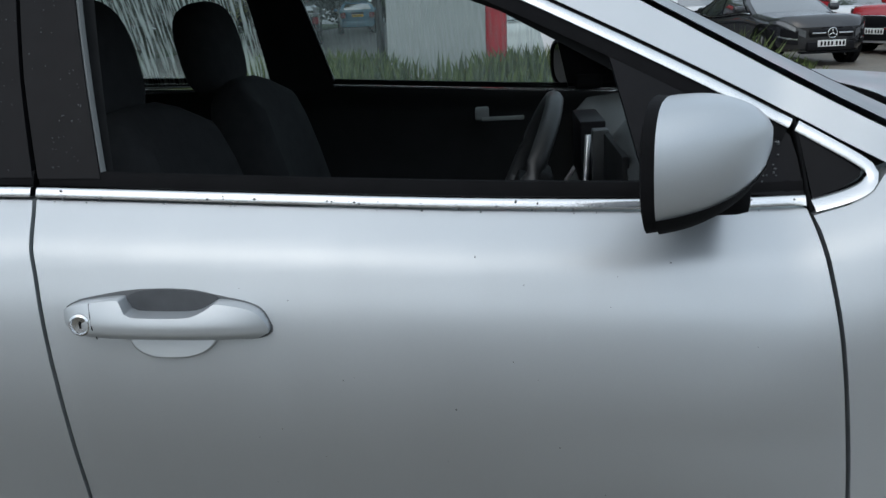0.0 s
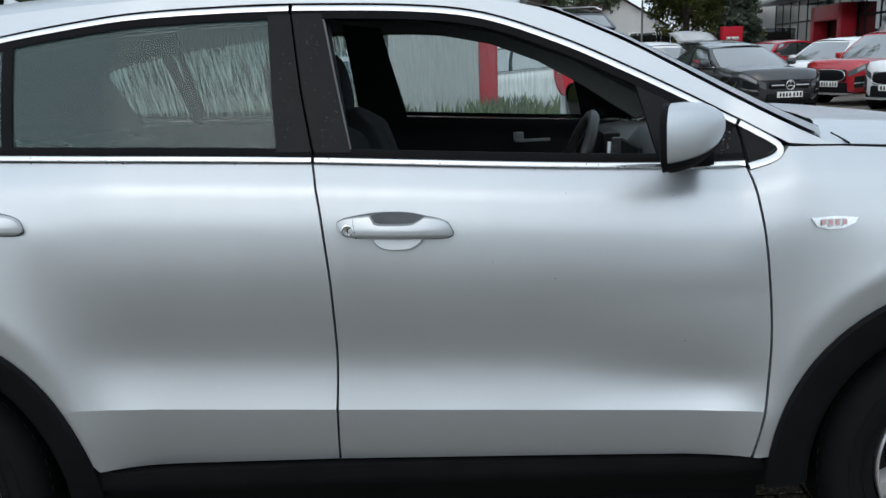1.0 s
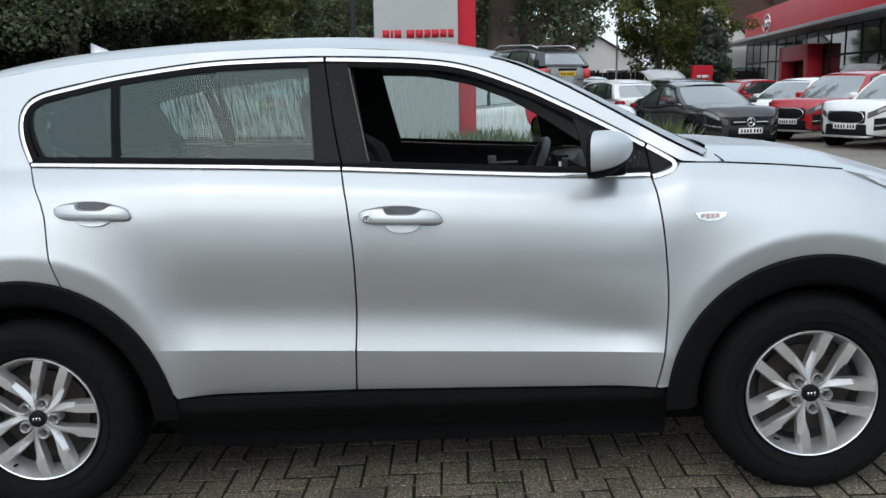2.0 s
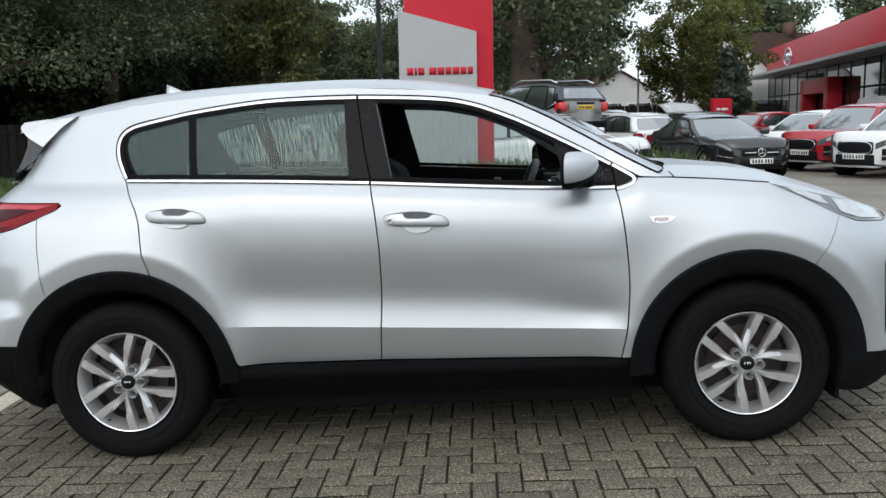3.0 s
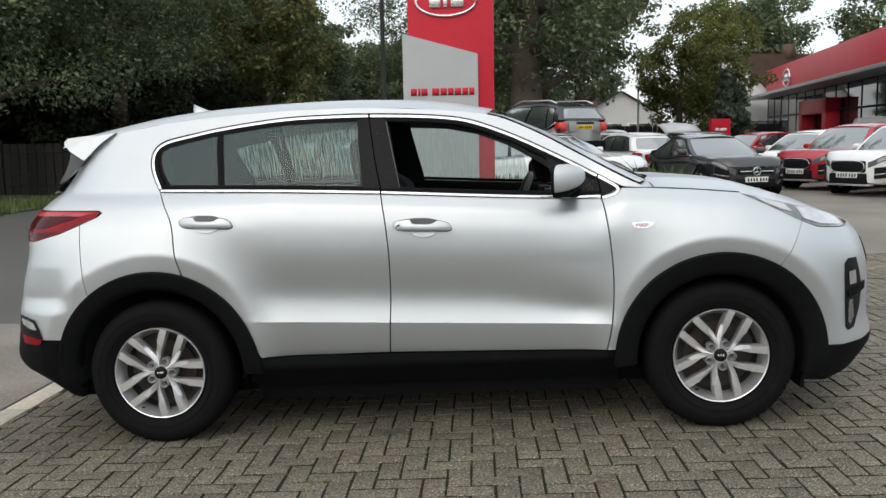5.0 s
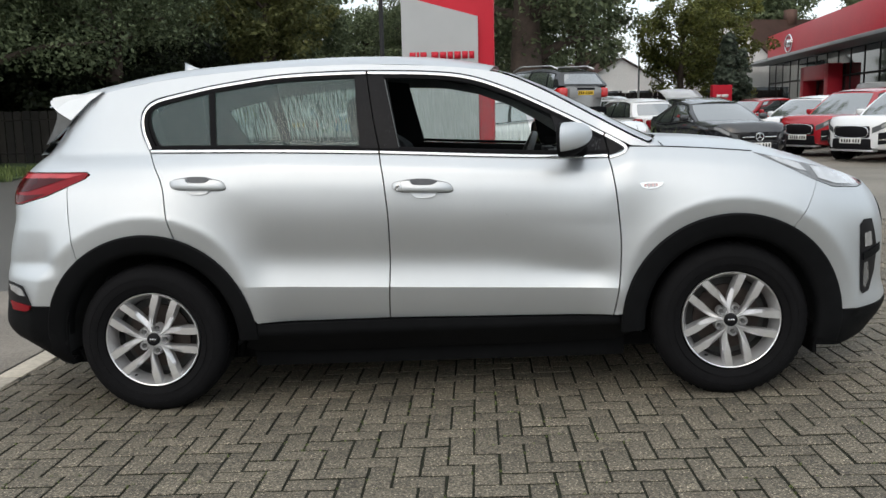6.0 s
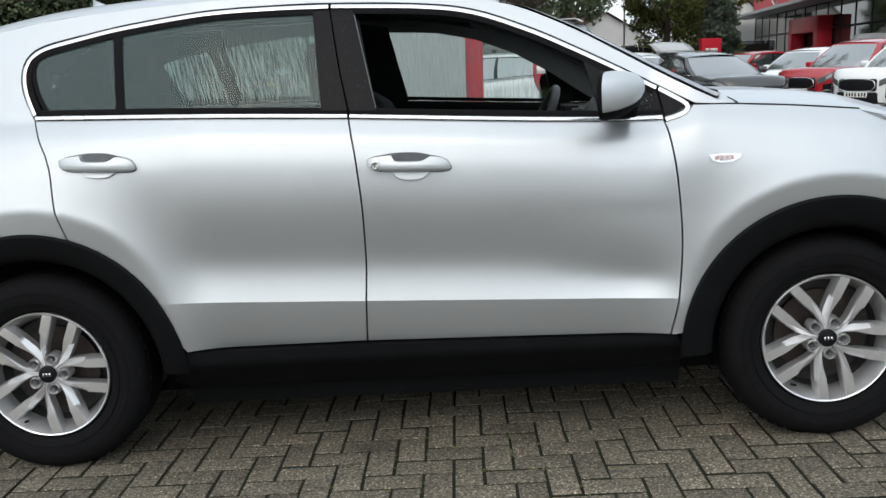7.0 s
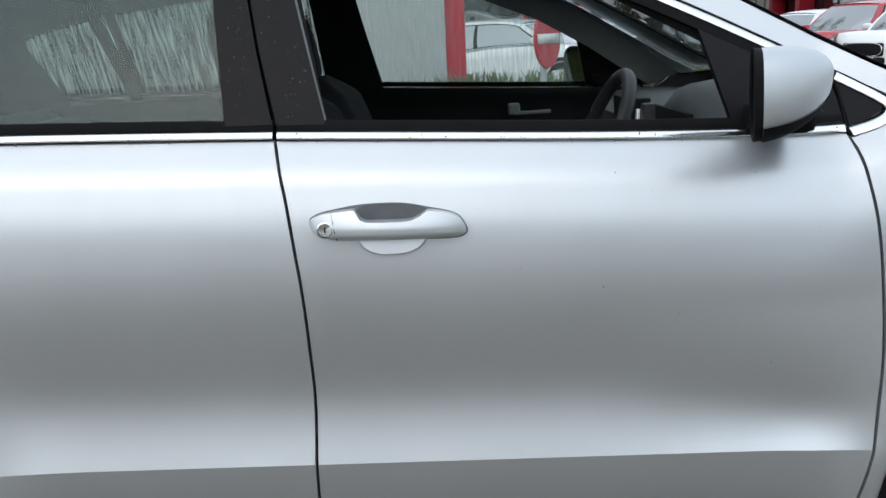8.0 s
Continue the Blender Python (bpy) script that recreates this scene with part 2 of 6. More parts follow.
plain_section = curve([(0, 0.898), (0.2, 0.905), (0.45, 0.922), (0.65, 0.9345), (0.75, 0.933), (0.84, 0.921), (0.905, 0.906), (0.935, 0.892), (1.0, 0.856)])
nose_x = curve([(0.15, 2.13), (0.25, 2.19), (0.30, 2.235), (0.36, 2.262), (0.43, 2.244), (0.55, 2.235), (0.66, 2.233), (0.77, 2.220), (0.865, 2.185), (0.951, 2.110), (1.03, 2.00), (1.1, 1.88)])
tail_x = curve([(0.2, -1.90), (0.308, -2.13), (0.372, -2.235), (0.477, -2.248), (0.595, -2.223), (0.771, -2.193), (0.945, -2.142), (1.062, -2.150), (1.147, -2.10), (1.284, -1.965), (1.422, -1.905), (1.50, -1.92), (1.6, -1.93)])
roof_z = curve([(-1.939, 1.483), (-1.639, 1.538), (-1.339, 1.586), (-1.054, 1.607), (-0.758, 1.617), (-0.467, 1.620), (-0.181, 1.611), (0.048, 1.589), (0.299, 1.535)])


def flare(x, z, wx):
    """The swollen lip over a wheel: a flat band round the arch, a soft edge, then a hollow that runs out into the side."""
    r = math.hypot(x - wx, z - HUB_Z)
    a = math.degrees(math.atan2(z - HUB_Z, (x - wx) * (1 if wx < 0 else -1)))
    edge = (0.582 if wx < 0 else 0.565) - (0.070 if wx < 0 else 0.05) * (1 - sstep(8, 62, a))
    band = 0.033 - 0.13 * max(-0.2, edge - r)
    s = min(1.0, max(0.0, (r - edge + 0.012) / 0.235))
    fall = 0.035 * (1 - s) ** 2.2
    k = sstep(-0.010, 0.012, r - edge)
    return band * (1 - k) + fall * k


def half_width(x, z):
    zb = belt(x)
    zc = 0.552 - 0.039 * x
    wb = 0.856 - 0.19 * max(0.0, -x - 0.72) ** 1.15 - 0.03 * sstep(0.2, 1.0, x)
    if z <= zb:
        t = max(0.0, (z - zc) / (zb - zc))
        d = max(0.0, zc - z)
        k = sstep(-0.93, -0.70, x) * (1 - sstep(0.70, 0.90, x))
        low = t + 0.85 * sstep(0.25, 0.85, x) * t * max(0.0, 1 - 2 * t)
        creased = door_section(low) - 0.20 * d - 0.7 * d * d
        plain = plain_section(t) - 0.05 * d - 0.3 * d * d
        w = k * creased + (1 - k) * plain + (wb - 0.856) * t ** 2.5
        for wx in (-WHEEL_X, WHEEL_X):
            w += flare(x, z, wx)
    else:
        d = z - zb
        w = wb - 0.40 * d - 0.32 * d * d
    if x > 1.4:
        u = min(1.0, (x - 1.4) / (nose_x(z) - 1.4))
        w *= (1 - u ** 4) ** 0.535
    if x < -1.70 and 0.655 < z < 0.877:
        w -= 0.030 * sstep(1.71, 1.82, -x) * ((0.877 - z) / 0.157 if z > 0.72 else (z - 0.655) / 0.065)
    if x < -1.4:
        u = min(1.0, (-x - 1.4) / (-tail_x(z) - 1.4))
        w *= (1 - u ** 6) ** 0.5
    return w


GRID_X = sorted([round(-2.28 + 0.02 * i, 3) for i in range(0, 219)] + [2.13, 2.15, 2.17, 2.185, 2.195, 2.205, 2.215, 2.222, -2.13, -2.15, -2.17, -2.19, -2.21, -2.23, -2.25, -2.262])
GRID_Z = [round(0.16 + 0.015 * i, 4) for i in range(0, 103)]


def sheet(outline, lift=0.0, depth=0.022, xs=None, zs=None, skin=half_width, crease=False):
    """A panel of the car's side: the part of the skin inside an outline of (x, z) points, with turned-in edges."""
    bm = bmesh.new()
    pts = []
    for p in outline:
        if not pts or math.hypot(p[0] - pts[-1][0], p[1] - pts[-1][1]) > 1e-4:
            pts.append(p)
    if math.hypot(pts[0][0] - pts[-1][0], pts[0][1] - pts[-1][1]) < 1e-4:
        pts.pop()
    bm.faces.new([bm.verts.new((x, 0, z)) for x, z in pts])
    lo_x, hi_x = min(p[0] for p in pts), max(p[0] for p in pts)
    lo_z, hi_z = min(p[1] for p in pts), max(p[1] for p in pts)
    cuts = [((x, 0, 0), (1, 0, 0)) for x in (xs or GRID_X) if lo_x + 0.003 < x < hi_x - 0.003]
    cuts += [((0, 0, z), (0, 0, 1)) for z in (zs or GRID_Z) if lo_z + 0.003 < z < hi_z - 0.003]
    if crease:
        for off in (0.0, 0.006, 0.02, -0.006):
            cuts.append(((0, 0, 0.552 + off), (0.039, 0, 1)))
    for co, no in cuts:
        bmesh.ops.bisect_plane(bm, geom=bm.verts[:] + bm.edges[:] + bm.faces[:], plane_co=co, plane_no=no, dist=1e-5)
    for v in bm.verts:
        v.co.y = -(skin(v.co.x, v.co.z) + lift)
    edge = [e for e in bm.edges if len(e.link_faces) == 1]
    if depth > 0:
        got = bmesh.ops.extrude_edge_only(bm, edges=edge)
        for v in got["geom"]:
            if isinstance(v, bmesh.types.BMVert):
                v.co.y = min(v.co.y + depth, -0.0005)
    bmesh.ops.recalc_face_normals(bm, faces=bm.faces)
    seen = max((f for f in bm.faces), key=lambda f: f.calc_area())
    if seen.normal.y > 0:
        bmesh.ops.reverse_faces(bm, faces=bm.faces)
    for e in edge:
        e.smooth = False
    if crease:
        for e in bm.edges:
            a, b = e.verts
            if all(abs(v.co.z - 0.552 + 0.039 * v.co.x) < 0.001 for v in (a, b)):
                e.smooth = False
    return bm


def ribbon(points, width, lift=0.003, depth=0.01, skin=half_width, side=0.0, step=0.02):
    """A strip that lies on the car's side along a path; side shifts it across the path."""
    path = smooth_path(points, step)
    rows = []
    for i, (x, z) in enumerate(path):
        a, b = path[max(i - 1, 0)], path[min(i + 1, len(path) - 1)]
        dx, dz = b[0] - a[0], b[1] - a[1]
        n = math.hypot(dx, dz) or 1
        nx, nz = -dz / n, dx / n
        row = []
        for k, up in ((-0.5, -depth), (-0.5, 0.0), (-0.25, 0.0015), (0.25, 0.0015), (0.5, 0.0), (0.5, -depth)):
            px, pz = x + nx * (k * width + side), z + nz * (k * width + side)
            row.append((px, -(skin(px, pz) + lift + up), pz))
        rows.append(row)
    bm = loft(rows)
    bm.faces.new([v for v in bm.verts[:6]])
    bm.faces.new([v for v in bm.verts[-6:]])
    bmesh.ops.recalc_face_normals(bm, faces=bm.faces)
    sharpen(bm, 50)
    return bm


def arc(cx, cz, r, a0, a1, n=28):
    return [(cx + r * math.cos(radians(a0 + (a1 - a0) * i / n)), cz + r * math.sin(radians(a0 + (a1 - a0) * i / n))) for i in range(n + 1)]


GAP = 0.003
gap_b = [(-0.226, 1.161), (-0.208, 1.063), (-0.198, 0.963), (-0.193, 0.874), (-0.196, 0.722), (-0.203, 0.579), (-0.210, 0.481), (-0.215, 0.412)]
gap_a = [(0.806, 1.102), (0.825, 0.960), (0.839, 0.808), (0.843, 0.706), (0.839, 0.604), (0.829, 0.509), (0.806, 0.394)]
gap_c = [(-1.316, 1.210), (-1.262, 1.130), (-1.223, 1.052), (-1.204, 0.923), (-1.177, 0.817)]
belt_line = [(-1.316, 1.210), (-0.744, 1.190), (-0.226, 1.162), (0.371, 1.120), (0.676, 1.103), (0.806, 1.101)]
dlo = [(-1.323, 1.224), (-1.360, 1.297), (-1.376, 1.361), (-1.365, 1.415), (-1.310, 1.456), (-1.167, 1.486), (-1.000, 1.513), (-0.708, 1.542), (-0.476, 1.547), (-0.286, 1.544), (0.010, 1.526), (0.199, 1.496), (0.384, 1.426), (0.541, 1.349), (0.695, 1.267), (0.790, 1.213), (0.820, 1.196), (0.851, 1.177), (0.897, 1.149)]



def off_x(path, d):
    return [(x + d, z) for x, z in path]


def cut(path, x0, x1):
    """The stretch of a left-to-right path between two lengths."""
    f = line(path)
    return [(x0, f(x0))] + [p for p in path if x0 + 1e-6 < p[0] < x1 - 1e-6] + [(x1, f(x1))]


car = thing("silver_suv", "silver compact SUV, wet with rain, driver's window lowered, on block paving", "car", CAR)
MIRRORED = []


def both_sides(ob):
    """Adds the same panel on the car's other side."""
    me = ob.data.copy()
    me.transform(Matrix.Diagonal((1, -1, 1, 1)))
    me.flip_normals()
    o2 = new(ob.name, me)
    o2.parent = ob.parent
    if "label" in ob:
        tagged(o2, label=ob["label"])
    MIRRORED.append((ob, o2))
    return o2


R_ARC, F_ARC = 0.496, 0.490
# doors
bottom = [(-0.840, 0.407), (-0.575, 0.408), (-0.215, 0.410), (0.201, 0.404), (0.600, 0.397), (0.806, 0.394)]
fd = [(x, z - 0.002) for x, z in cut(belt_line, -0.226 + GAP, 0.805 - GAP)] + smooth_path(off_x(gap_a, -GAP), 0.03)[1:] + cut(bottom, -0.215 + GAP, 0.785)[::-1] + smooth_path(off_x(gap_b, GAP), 0.03)[::-1][:-1]
front_door = part("front_door", sheet(fd, crease=True), SILVER, car)
arch_r = arc(-WHEEL_X, HUB_Z, R_ARC, 70, 8)
rd = [(x, z - 0.002) for x, z in cut(belt_line, -1.316 + GAP, -0.226 - GAP)] + smooth_path(off_x(gap_b, -GAP), 0.03)[1:] + cut(bottom, -0.828, -0.215 - GAP)[::-1] + [p for p in arch_r[::-1] if p[1] > 0.425] + smooth_path(off_x(gap_c, GAP), 0.03)[::-1][:-1]
rear_door = part("rear_door", sheet(rd, crease=True), SILVER, car)
# front wing
lamp_low = [(1.441, 1.099), (1.555, 1.040), (1.682, 0.972), (1.709, 0.959)]
wing_top = [(0.805 + GAP, 1.092), (0.851, 1.104), (0.884, 1.121), (0.905, 1.143), (1.025, 1.138), (1.229, 1.122), (1.441, 1.099)]
bump_gap = [(1.709, 0.959), (1.652, 0.850), (1.596, 0.773)]
wing = wing_top + lamp_low[1:] + off_x(bump_gap, -0.0015)[1:] + arc(WHEEL_X, HUB_Z, F_ARC, 58.5, 174) + smooth_path(off_x(gap_a, GAP), 0.03)[::-1][:-1]
front_wing = part("front_wing", sheet(wing), SILVER, car)
# front bumper
nose = [(nose_x(z), z) for z in (0.90, 0.87, 0.84, 0.80, 0.76, 0.71, 0.66, 0.60, 0.55, 0.48, 0.42, 0.38)]
fb = off_x(bump_gap, 0.0015)[::-1] + [(1.786, 0.928), (1.933, 0.913), (2.060, 0.916)] + nose + [(2.028, 0.373), (1.921, 0.375), (1.831, 0.379)] + arc(WHEEL_X, HUB_Z, F_ARC, 5, 57)
front_bumper = part("front_bumper", sheet(fb), SILVER, car)
lip = [(1.831, 0.375), (1.921, 0.371), (2.028, 0.369), (nose_x(0.376), 0.376), (nose_x(0.33), 0.33), (nose_x(0.27), 0.27), (1.974, 0.226), (1.815, 0.206), (1.709, 0.216)] + arc(WHEEL_X, HUB_Z, 0.395, -18, 6, 6) + [(1.804, 0.375)]
part("bumper_lip", sheet(lip, lift=0.004), CLAD, car, "black plastic lower bumper lip")
# rear quarter, tailgate, rear bumper
roof_edge = lambda x: roof_z(x) - 0.040
qt = smooth_path(gap_c, 0.03)[::-1]
qt = [(x - GAP, z) for x, z in qt] + smooth_path([(-1.330, 1.228), (-1.367, 1.297), (-1.383, 1.360), (-1.371, 1.421), (-1.314, 1.463), (-1.167, 1.4925)], 0.02) + [(-1.15, roof_edge(-1.15)), (-1.324, roof_edge(-1.324)), (-1.5, roof_edge(-1.5)), (-1.625, roof_edge(-1.625))] + [(-1.700, 1.446), (-1.768, 1.380), (-1.910, 1.266), (-2.015, 1.177), (-2.044, 1.145)] + [(-1.792, 1.141), (-1.608, 1.137), (-1.587, 1.124), (-1.608, 1.105), (-1.690, 1.073)] + [(-1.683, 1.020), (-1.669, 0.911), (-1.656, 0.830), (-1.645, 0.748)] + arc(-WHEEL_X, HUB_Z, R_ARC, 127, 71)
rear_quarter = part("rear_quarter", sheet(qt), SILVER, car)
tail_edge = [(tail_x(z), z) for z in (0.55, 0.60, 0.66, 0.72, 0.78, 0.85, 0.92, 0.98, 1.0)]
rb = [(-1.693, 1.070), (-1.792, 1.032), (-1.934, 0.998), (-2.034, 0.990)] + tail_edge[::-1] + [(-2.082, 0.544), (-1.986, 0.531), (-1.792, 0.525)] + [p for p in arc(-WHEEL_X, HUB_Z, R_ARC, 158, 127.5)] + [(-1.648, 0.748), (-1.659, 0.830), (-1.673, 0.911), (-1.687, 1.020)]
part("rear_bumper", sheet(rb), SILVER, car)
rl = [(-1.792, 0.521), (-1.986, 0.527), (-2.082, 0.540), (tail_x(0.55), 0.55)] + [(tail_x(z), z) for z in (0.50, 0.45, 0.40, 0.35, 0.30)] + [(-2.034, 0.274), (-1.861, 0.254), (-1.718, 0.274)] + arc(-WHEEL_X, HUB_Z, 0.41, 192, 158, 8)
part("lower_bumper", sheet(rl, lift=0.006), CLAD, car, "black plastic lower rear bumper")
tg = [(-2.049, 1.141), (-2.020, 1.174), (-1.915, 1.263)] + [(tail_x(1.282), 1.282), (tail_x(1.22), 1.22), (tail_x(1.17), 1.17), (tail_x(1.158), 1.158)]
part("tailgate", sheet(tg), SILVER, car)
tl = [(-1.598, 1.127), (-1.617, 1.135), (-1.792, 1.138), (-2.044, 1.142), (tail_x(1.13) + 0.004, 1.13), (tail_x(1.06) + 0.004, 1.06), (-2.034, 0.994), (-1.934, 1.002), (-1.792, 1.037), (-1.690, 1.075), (-1.613, 1.107)]
tail_lamp = part("tail_lamp", sheet(tl, lift=0.004, depth=0.03), REDLENS, car, "dark red tail lamp")
part("upper_band", sheet([(-1.625, 1.128), (-1.80, 1.134), (-2.03, 1.137), (-2.04, 1.120), (-1.95, 1.116), (-1.80, 1.116), (-1.70, 1.112)], lift=0.0065, depth=0.004), node_mat("pink_red_lens", (0.42, 0.05, 0.06), 0.15, spec=0.3, vary=0.25, scale=18), tail_lamp)
part("lower_band", sheet([(-1.80, 1.046), (-1.92, 1.040), (-2.04, 1.045), (-2.055, 1.010), (-1.96, 1.006), (-1.86, 1.027)], lift=0.0065, depth=0.004), node_mat("dark_red_lens", (0.06, 0.003, 0.005), 0.15, spec=0.2, vary=0.3, scale=14), tail_lamp)
part("inner_lens", sheet([(-1.700, 1.111), (-1.792, 1.120), (-1.958, 1.119), (-2.044, 1.084), (-1.986, 1.055), (-1.891, 1.060)], lift=0.0065, depth=0.004), node_mat("smoked_red_lens", (0.045, 0.002, 0.004), 0.15, spec=0.15, vary=0.3, scale=14), tail_lamp)
# strip of body above the windows, out to the windscreen
up = [(x, z + 0.0055) for x, z in dlo[5:]]
up[-1] = (0.907, 1.151)
cant_top = [(-1.15, roof_edge(-1.15)), (-0.9, roof_edge(-0.9)), (-0.6, roof_edge(-0.6)), (-0.3, roof_edge(-0.3)), (0.0, roof_edge(0.0)), (0.129, 1.542), (0.286, 1.518), (0.386, 1.486), (0.545, 1.408), (0.699, 1.318), (0.850, 1.228), (0.930, 1.183), (0.985, 1.155), (1.030, 1.1425)]
cant = smooth_path(up, 0.04) + [(0.96, 1.1455)] + smooth_path(cant_top, 0.04)[::-1]
part("roof_side_rail", sheet(cant), SILVER, car)

# roof skin, from rail to rail
rows = []
for i in range(45):
    x = -1.90 + 2.19 * i / 44
    ze = roof_edge(x) if x < 0.05 else line(cant_top)(x)
    we = half_width(x, ze) if x > -1.62 else half_width(-1.62, ze) - 0.25 * (-1.62 - x)
    crown = roof_z(x) - ze + 0.016
    row = []
    for k in range(-14, 15):
        s = abs(k) / 14
        y = math.copysign(we * s ** 0.8, k)
        row.append((x + 0.05 * (1 - s * s) * sstep(-0.3, 0.3, x), y, ze + crown * (1 - s ** 4.5)))
    rows.append(row)
part("roof", loft(rows), SILVER, car)
# spoiler over the tailgate
rows = []
for k in range(-12, 13):
    s = k / 12
    y = 0.585 * s
    b = 0.03 * s * s
    rows.append([(-1.60, y * 0.95, roof_z(-1.60) + 0.004 - 1.2 * b), (-1.75, y * 0.93, roof_z(-1.75) + 0.008 - 0.8 * b), (-1.885 + b, y * 0.91, 1.508 - 0.5 * b), (-1.902 + b, y * 0.93, 1.497 - 0.5 * b), (-1.898 + b, y * 0.95, 1.480 - 0.5 * b), (-1.83, y * 0.98, 1.446 - b * 0.6), (-1.76, y * 1.0, 1.412 - b), (-1.66, y * 0.99, 1.50 - b)])
bm = loft(rows)
bmesh.ops.contextual_create(bm, geom=[v for v in bm.verts[:8]])
bmesh.ops.contextual_create(bm, geom=[v for v in bm.verts[-8:]])
bmesh.ops.recalc_face_normals(bm, faces=bm.faces)
sharpen(bm, 45)
part("spoiler", bm, SILVER, car)
both_sides(part("spoiler_end", sheet([(-1.630, 1.500), (-1.704, 1.447), (-1.752, 1.402), (-1.83, 1.440), (-1.858, 1.478), (-1.852, 1.496), (-1.74, 1.507)], lift=0.003, depth=0.03, skin=lambda x, z: 0.572 - 0.2 * (z - 1.4)), SILVER, car))
FIN = [(-1.735, 1.403), (-1.83, 1.446), (-1.84, 1.39), (-1.865, 1.335), (-1.905, 1.270), (-1.875, 1.285), (-1.835, 1.317), (-1.785, 1.358)]
bm = sheet(FIN, skin=lambda x, z: 0.566, depth=0.03)
both_sides(part("spoiler_side", bm, DARKLENS, car, "smoked side fin under the spoiler"))
rows = []
for k in range(-10, 11):
    s = k / 10
    rows.append([(-1.78 - 0.05 * (1 - s * s), 0.46 * s, 1.43), (-1.86 - 0.06 * (1 - s * s), 0.50 * s, 1.32), (-1.95 - 0.06 * (1 - s * s), 0.54 * s, 1.22)])
part("rear_screen", loft(rows), CARGLASS, car, "dark rear screen")
# aerial fin
rows = []
for i in range(9):
    t = i / 8
    x = -1.355 + 0.155 * t
    h = 0.078 * (1 - t) ** 1.3 + 0.001
    base = roof_z(x) + 0.012
    rows.append([(x - 0.01 * (1 - t), 0.022 * (1 - t * 0.4) * a, base + h * b) for a, b in ((-1, -0.2), (-0.7, 0.4), (-0.2, 1), (0.2, 1), (0.7, 0.4), (1, -0.2))])
bm = loft(rows)
bm.faces.new(bm.verts[:6])
part("aerial_fin", bm, SILVER, car)

# bonnet and windscreen
def bonnet_point(t, s):
    x = 0.965 + (2.09 - 0.965) * t
    zg = belt(x) + 0.003
    wg = half_width(x, belt(x) - 0.004) - 0.004
    back = (0.17 * (1 - t) ** 2 + 0.05 * t ** 4) * (1 - s * s)
    rib = 0.010 * math.exp(-((abs(s) - 0.62) / 0.12) ** 2) * (1 - t * 0.6)
    return (x + back, wg * s, zg + (0.030 + 0.016 * math.sin(math.pi * t)) * (1 - 0.8 * t ** 3) * (1 - abs(s) ** 2.6) + rib - 0.04 * t ** 6 * (1 - s * s) - (0.006 if abs(s) > 0.99 else 0))


rows = [[bonnet_point(i / 30, k / 14) for k in range(-14, 15)] for i in range(31)]
bonnet = part("bonnet", loft(rows), SILVER, car)
for sgn in (-1, 1):
    bm = bmesh.new()
    tube(bm, [bonnet_point(0.072 - 0.035 * q / 6, sgn * (0.985 - 0.15 * q / 6)) for q in range(7)], 0.0024, 6)
    part("bonnet_gap", bm, RUBBER, bonnet)
rows = []
for i in range(17):
    t = i / 16
    x, z = 0.286 + (0.985 - 0.286) * t, 0
    z = line(cant_top)(x) + 0.002
    w = half_width(x, z) - 0.012
    rows.append([(x + (0.05 + 0.10 * t) * (1 - (k / 12) ** 2), w * k / 12, z + 0.012 * (1 - (k / 12) ** 2) * (1 - t) + 0.01 * t * (1 - abs(k) / 12)) for k in range(-12, 13)])
screen = part("windscreen", loft(rows), SCREEN, car)
screen.visible_shadow = False
for sgn in (1, -1):
    cols = range(0, 4) if sgn < 0 else range(24, 20, -1)
    part("pillar_cover", loft([[(r[k][0], r[k][1], r[k][2] + 0.009) for k in cols] for r in rows]), SILVER, car)
    bm = bmesh.new()
    pts = [r[3 if sgn < 0 else -4] for r in rows]
    tube(bm, [(p[0], p[1], p[2] + 0.004) for p in pts[1:]], 0.006, 6)
    part("screen_seal", bm, RUBBER, screen)
bm = bmesh.new()
pts = [(rows[-1][k][0] + 0.02, rows[-1][k][1], rows[-1][k][2] - 0.004) for k in range(4, 21)]
tube(bm, pts, 0.010, 6)
part("scuttle", bm, CLAD, car, "black plastic scuttle panel")
for y0, y1 in ((-0.62, 0.02), (-0.05, 0.58)):
    bm = bmesh.new()
    tube(bm, [(0.99, y0, 1.162), (1.03, (y0 + y1) / 2, 1.185), (1.04, y1, 1.19)], 0.008, 6)
    part("wiper_blade", bm, RUBBER, car)

# headlamp
LAMPBED = node_mat("grey_lamp_bed", (0.16, 0.165, 0.17), rough=0.2, metal=0.3, coat=0.9, vary=0.4, scale=30, patch=12)
hl = lamp_low[:-1] + [(1.786, 0.932), (1.933, 0.917), (2.028, 0.921), (2.007, 0.942), (1.921, 0.990), (1.762, 1.039), (1.633, 1.076), (1.503, 1.104)]
hl = [(x, min(z, belt(x) - 0.004)) for x, z in hl]
headlamp = part("headlamp", sheet(hl, lift=0.001, depth=0.03), LAMPBED, car, "clear headlamp with bright reflectors")
part("reflector", sheet([(1.503, 1.079), (1.565, 1.067), (1.647, 1.039), (1.673, 1.003), (1.627, 1.016), (1.554, 1.049)], lift=0.005, depth=0.004), CLEARLENS, headlamp)
part("reflector", sheet([(1.699, 1.026), (1.794, 1.008), (1.900, 0.973), (1.980, 0.935), (1.921, 0.928), (1.804, 0.943), (1.720, 0.972)], lift=0.005, depth=0.004), CLEARLENS, headlamp)
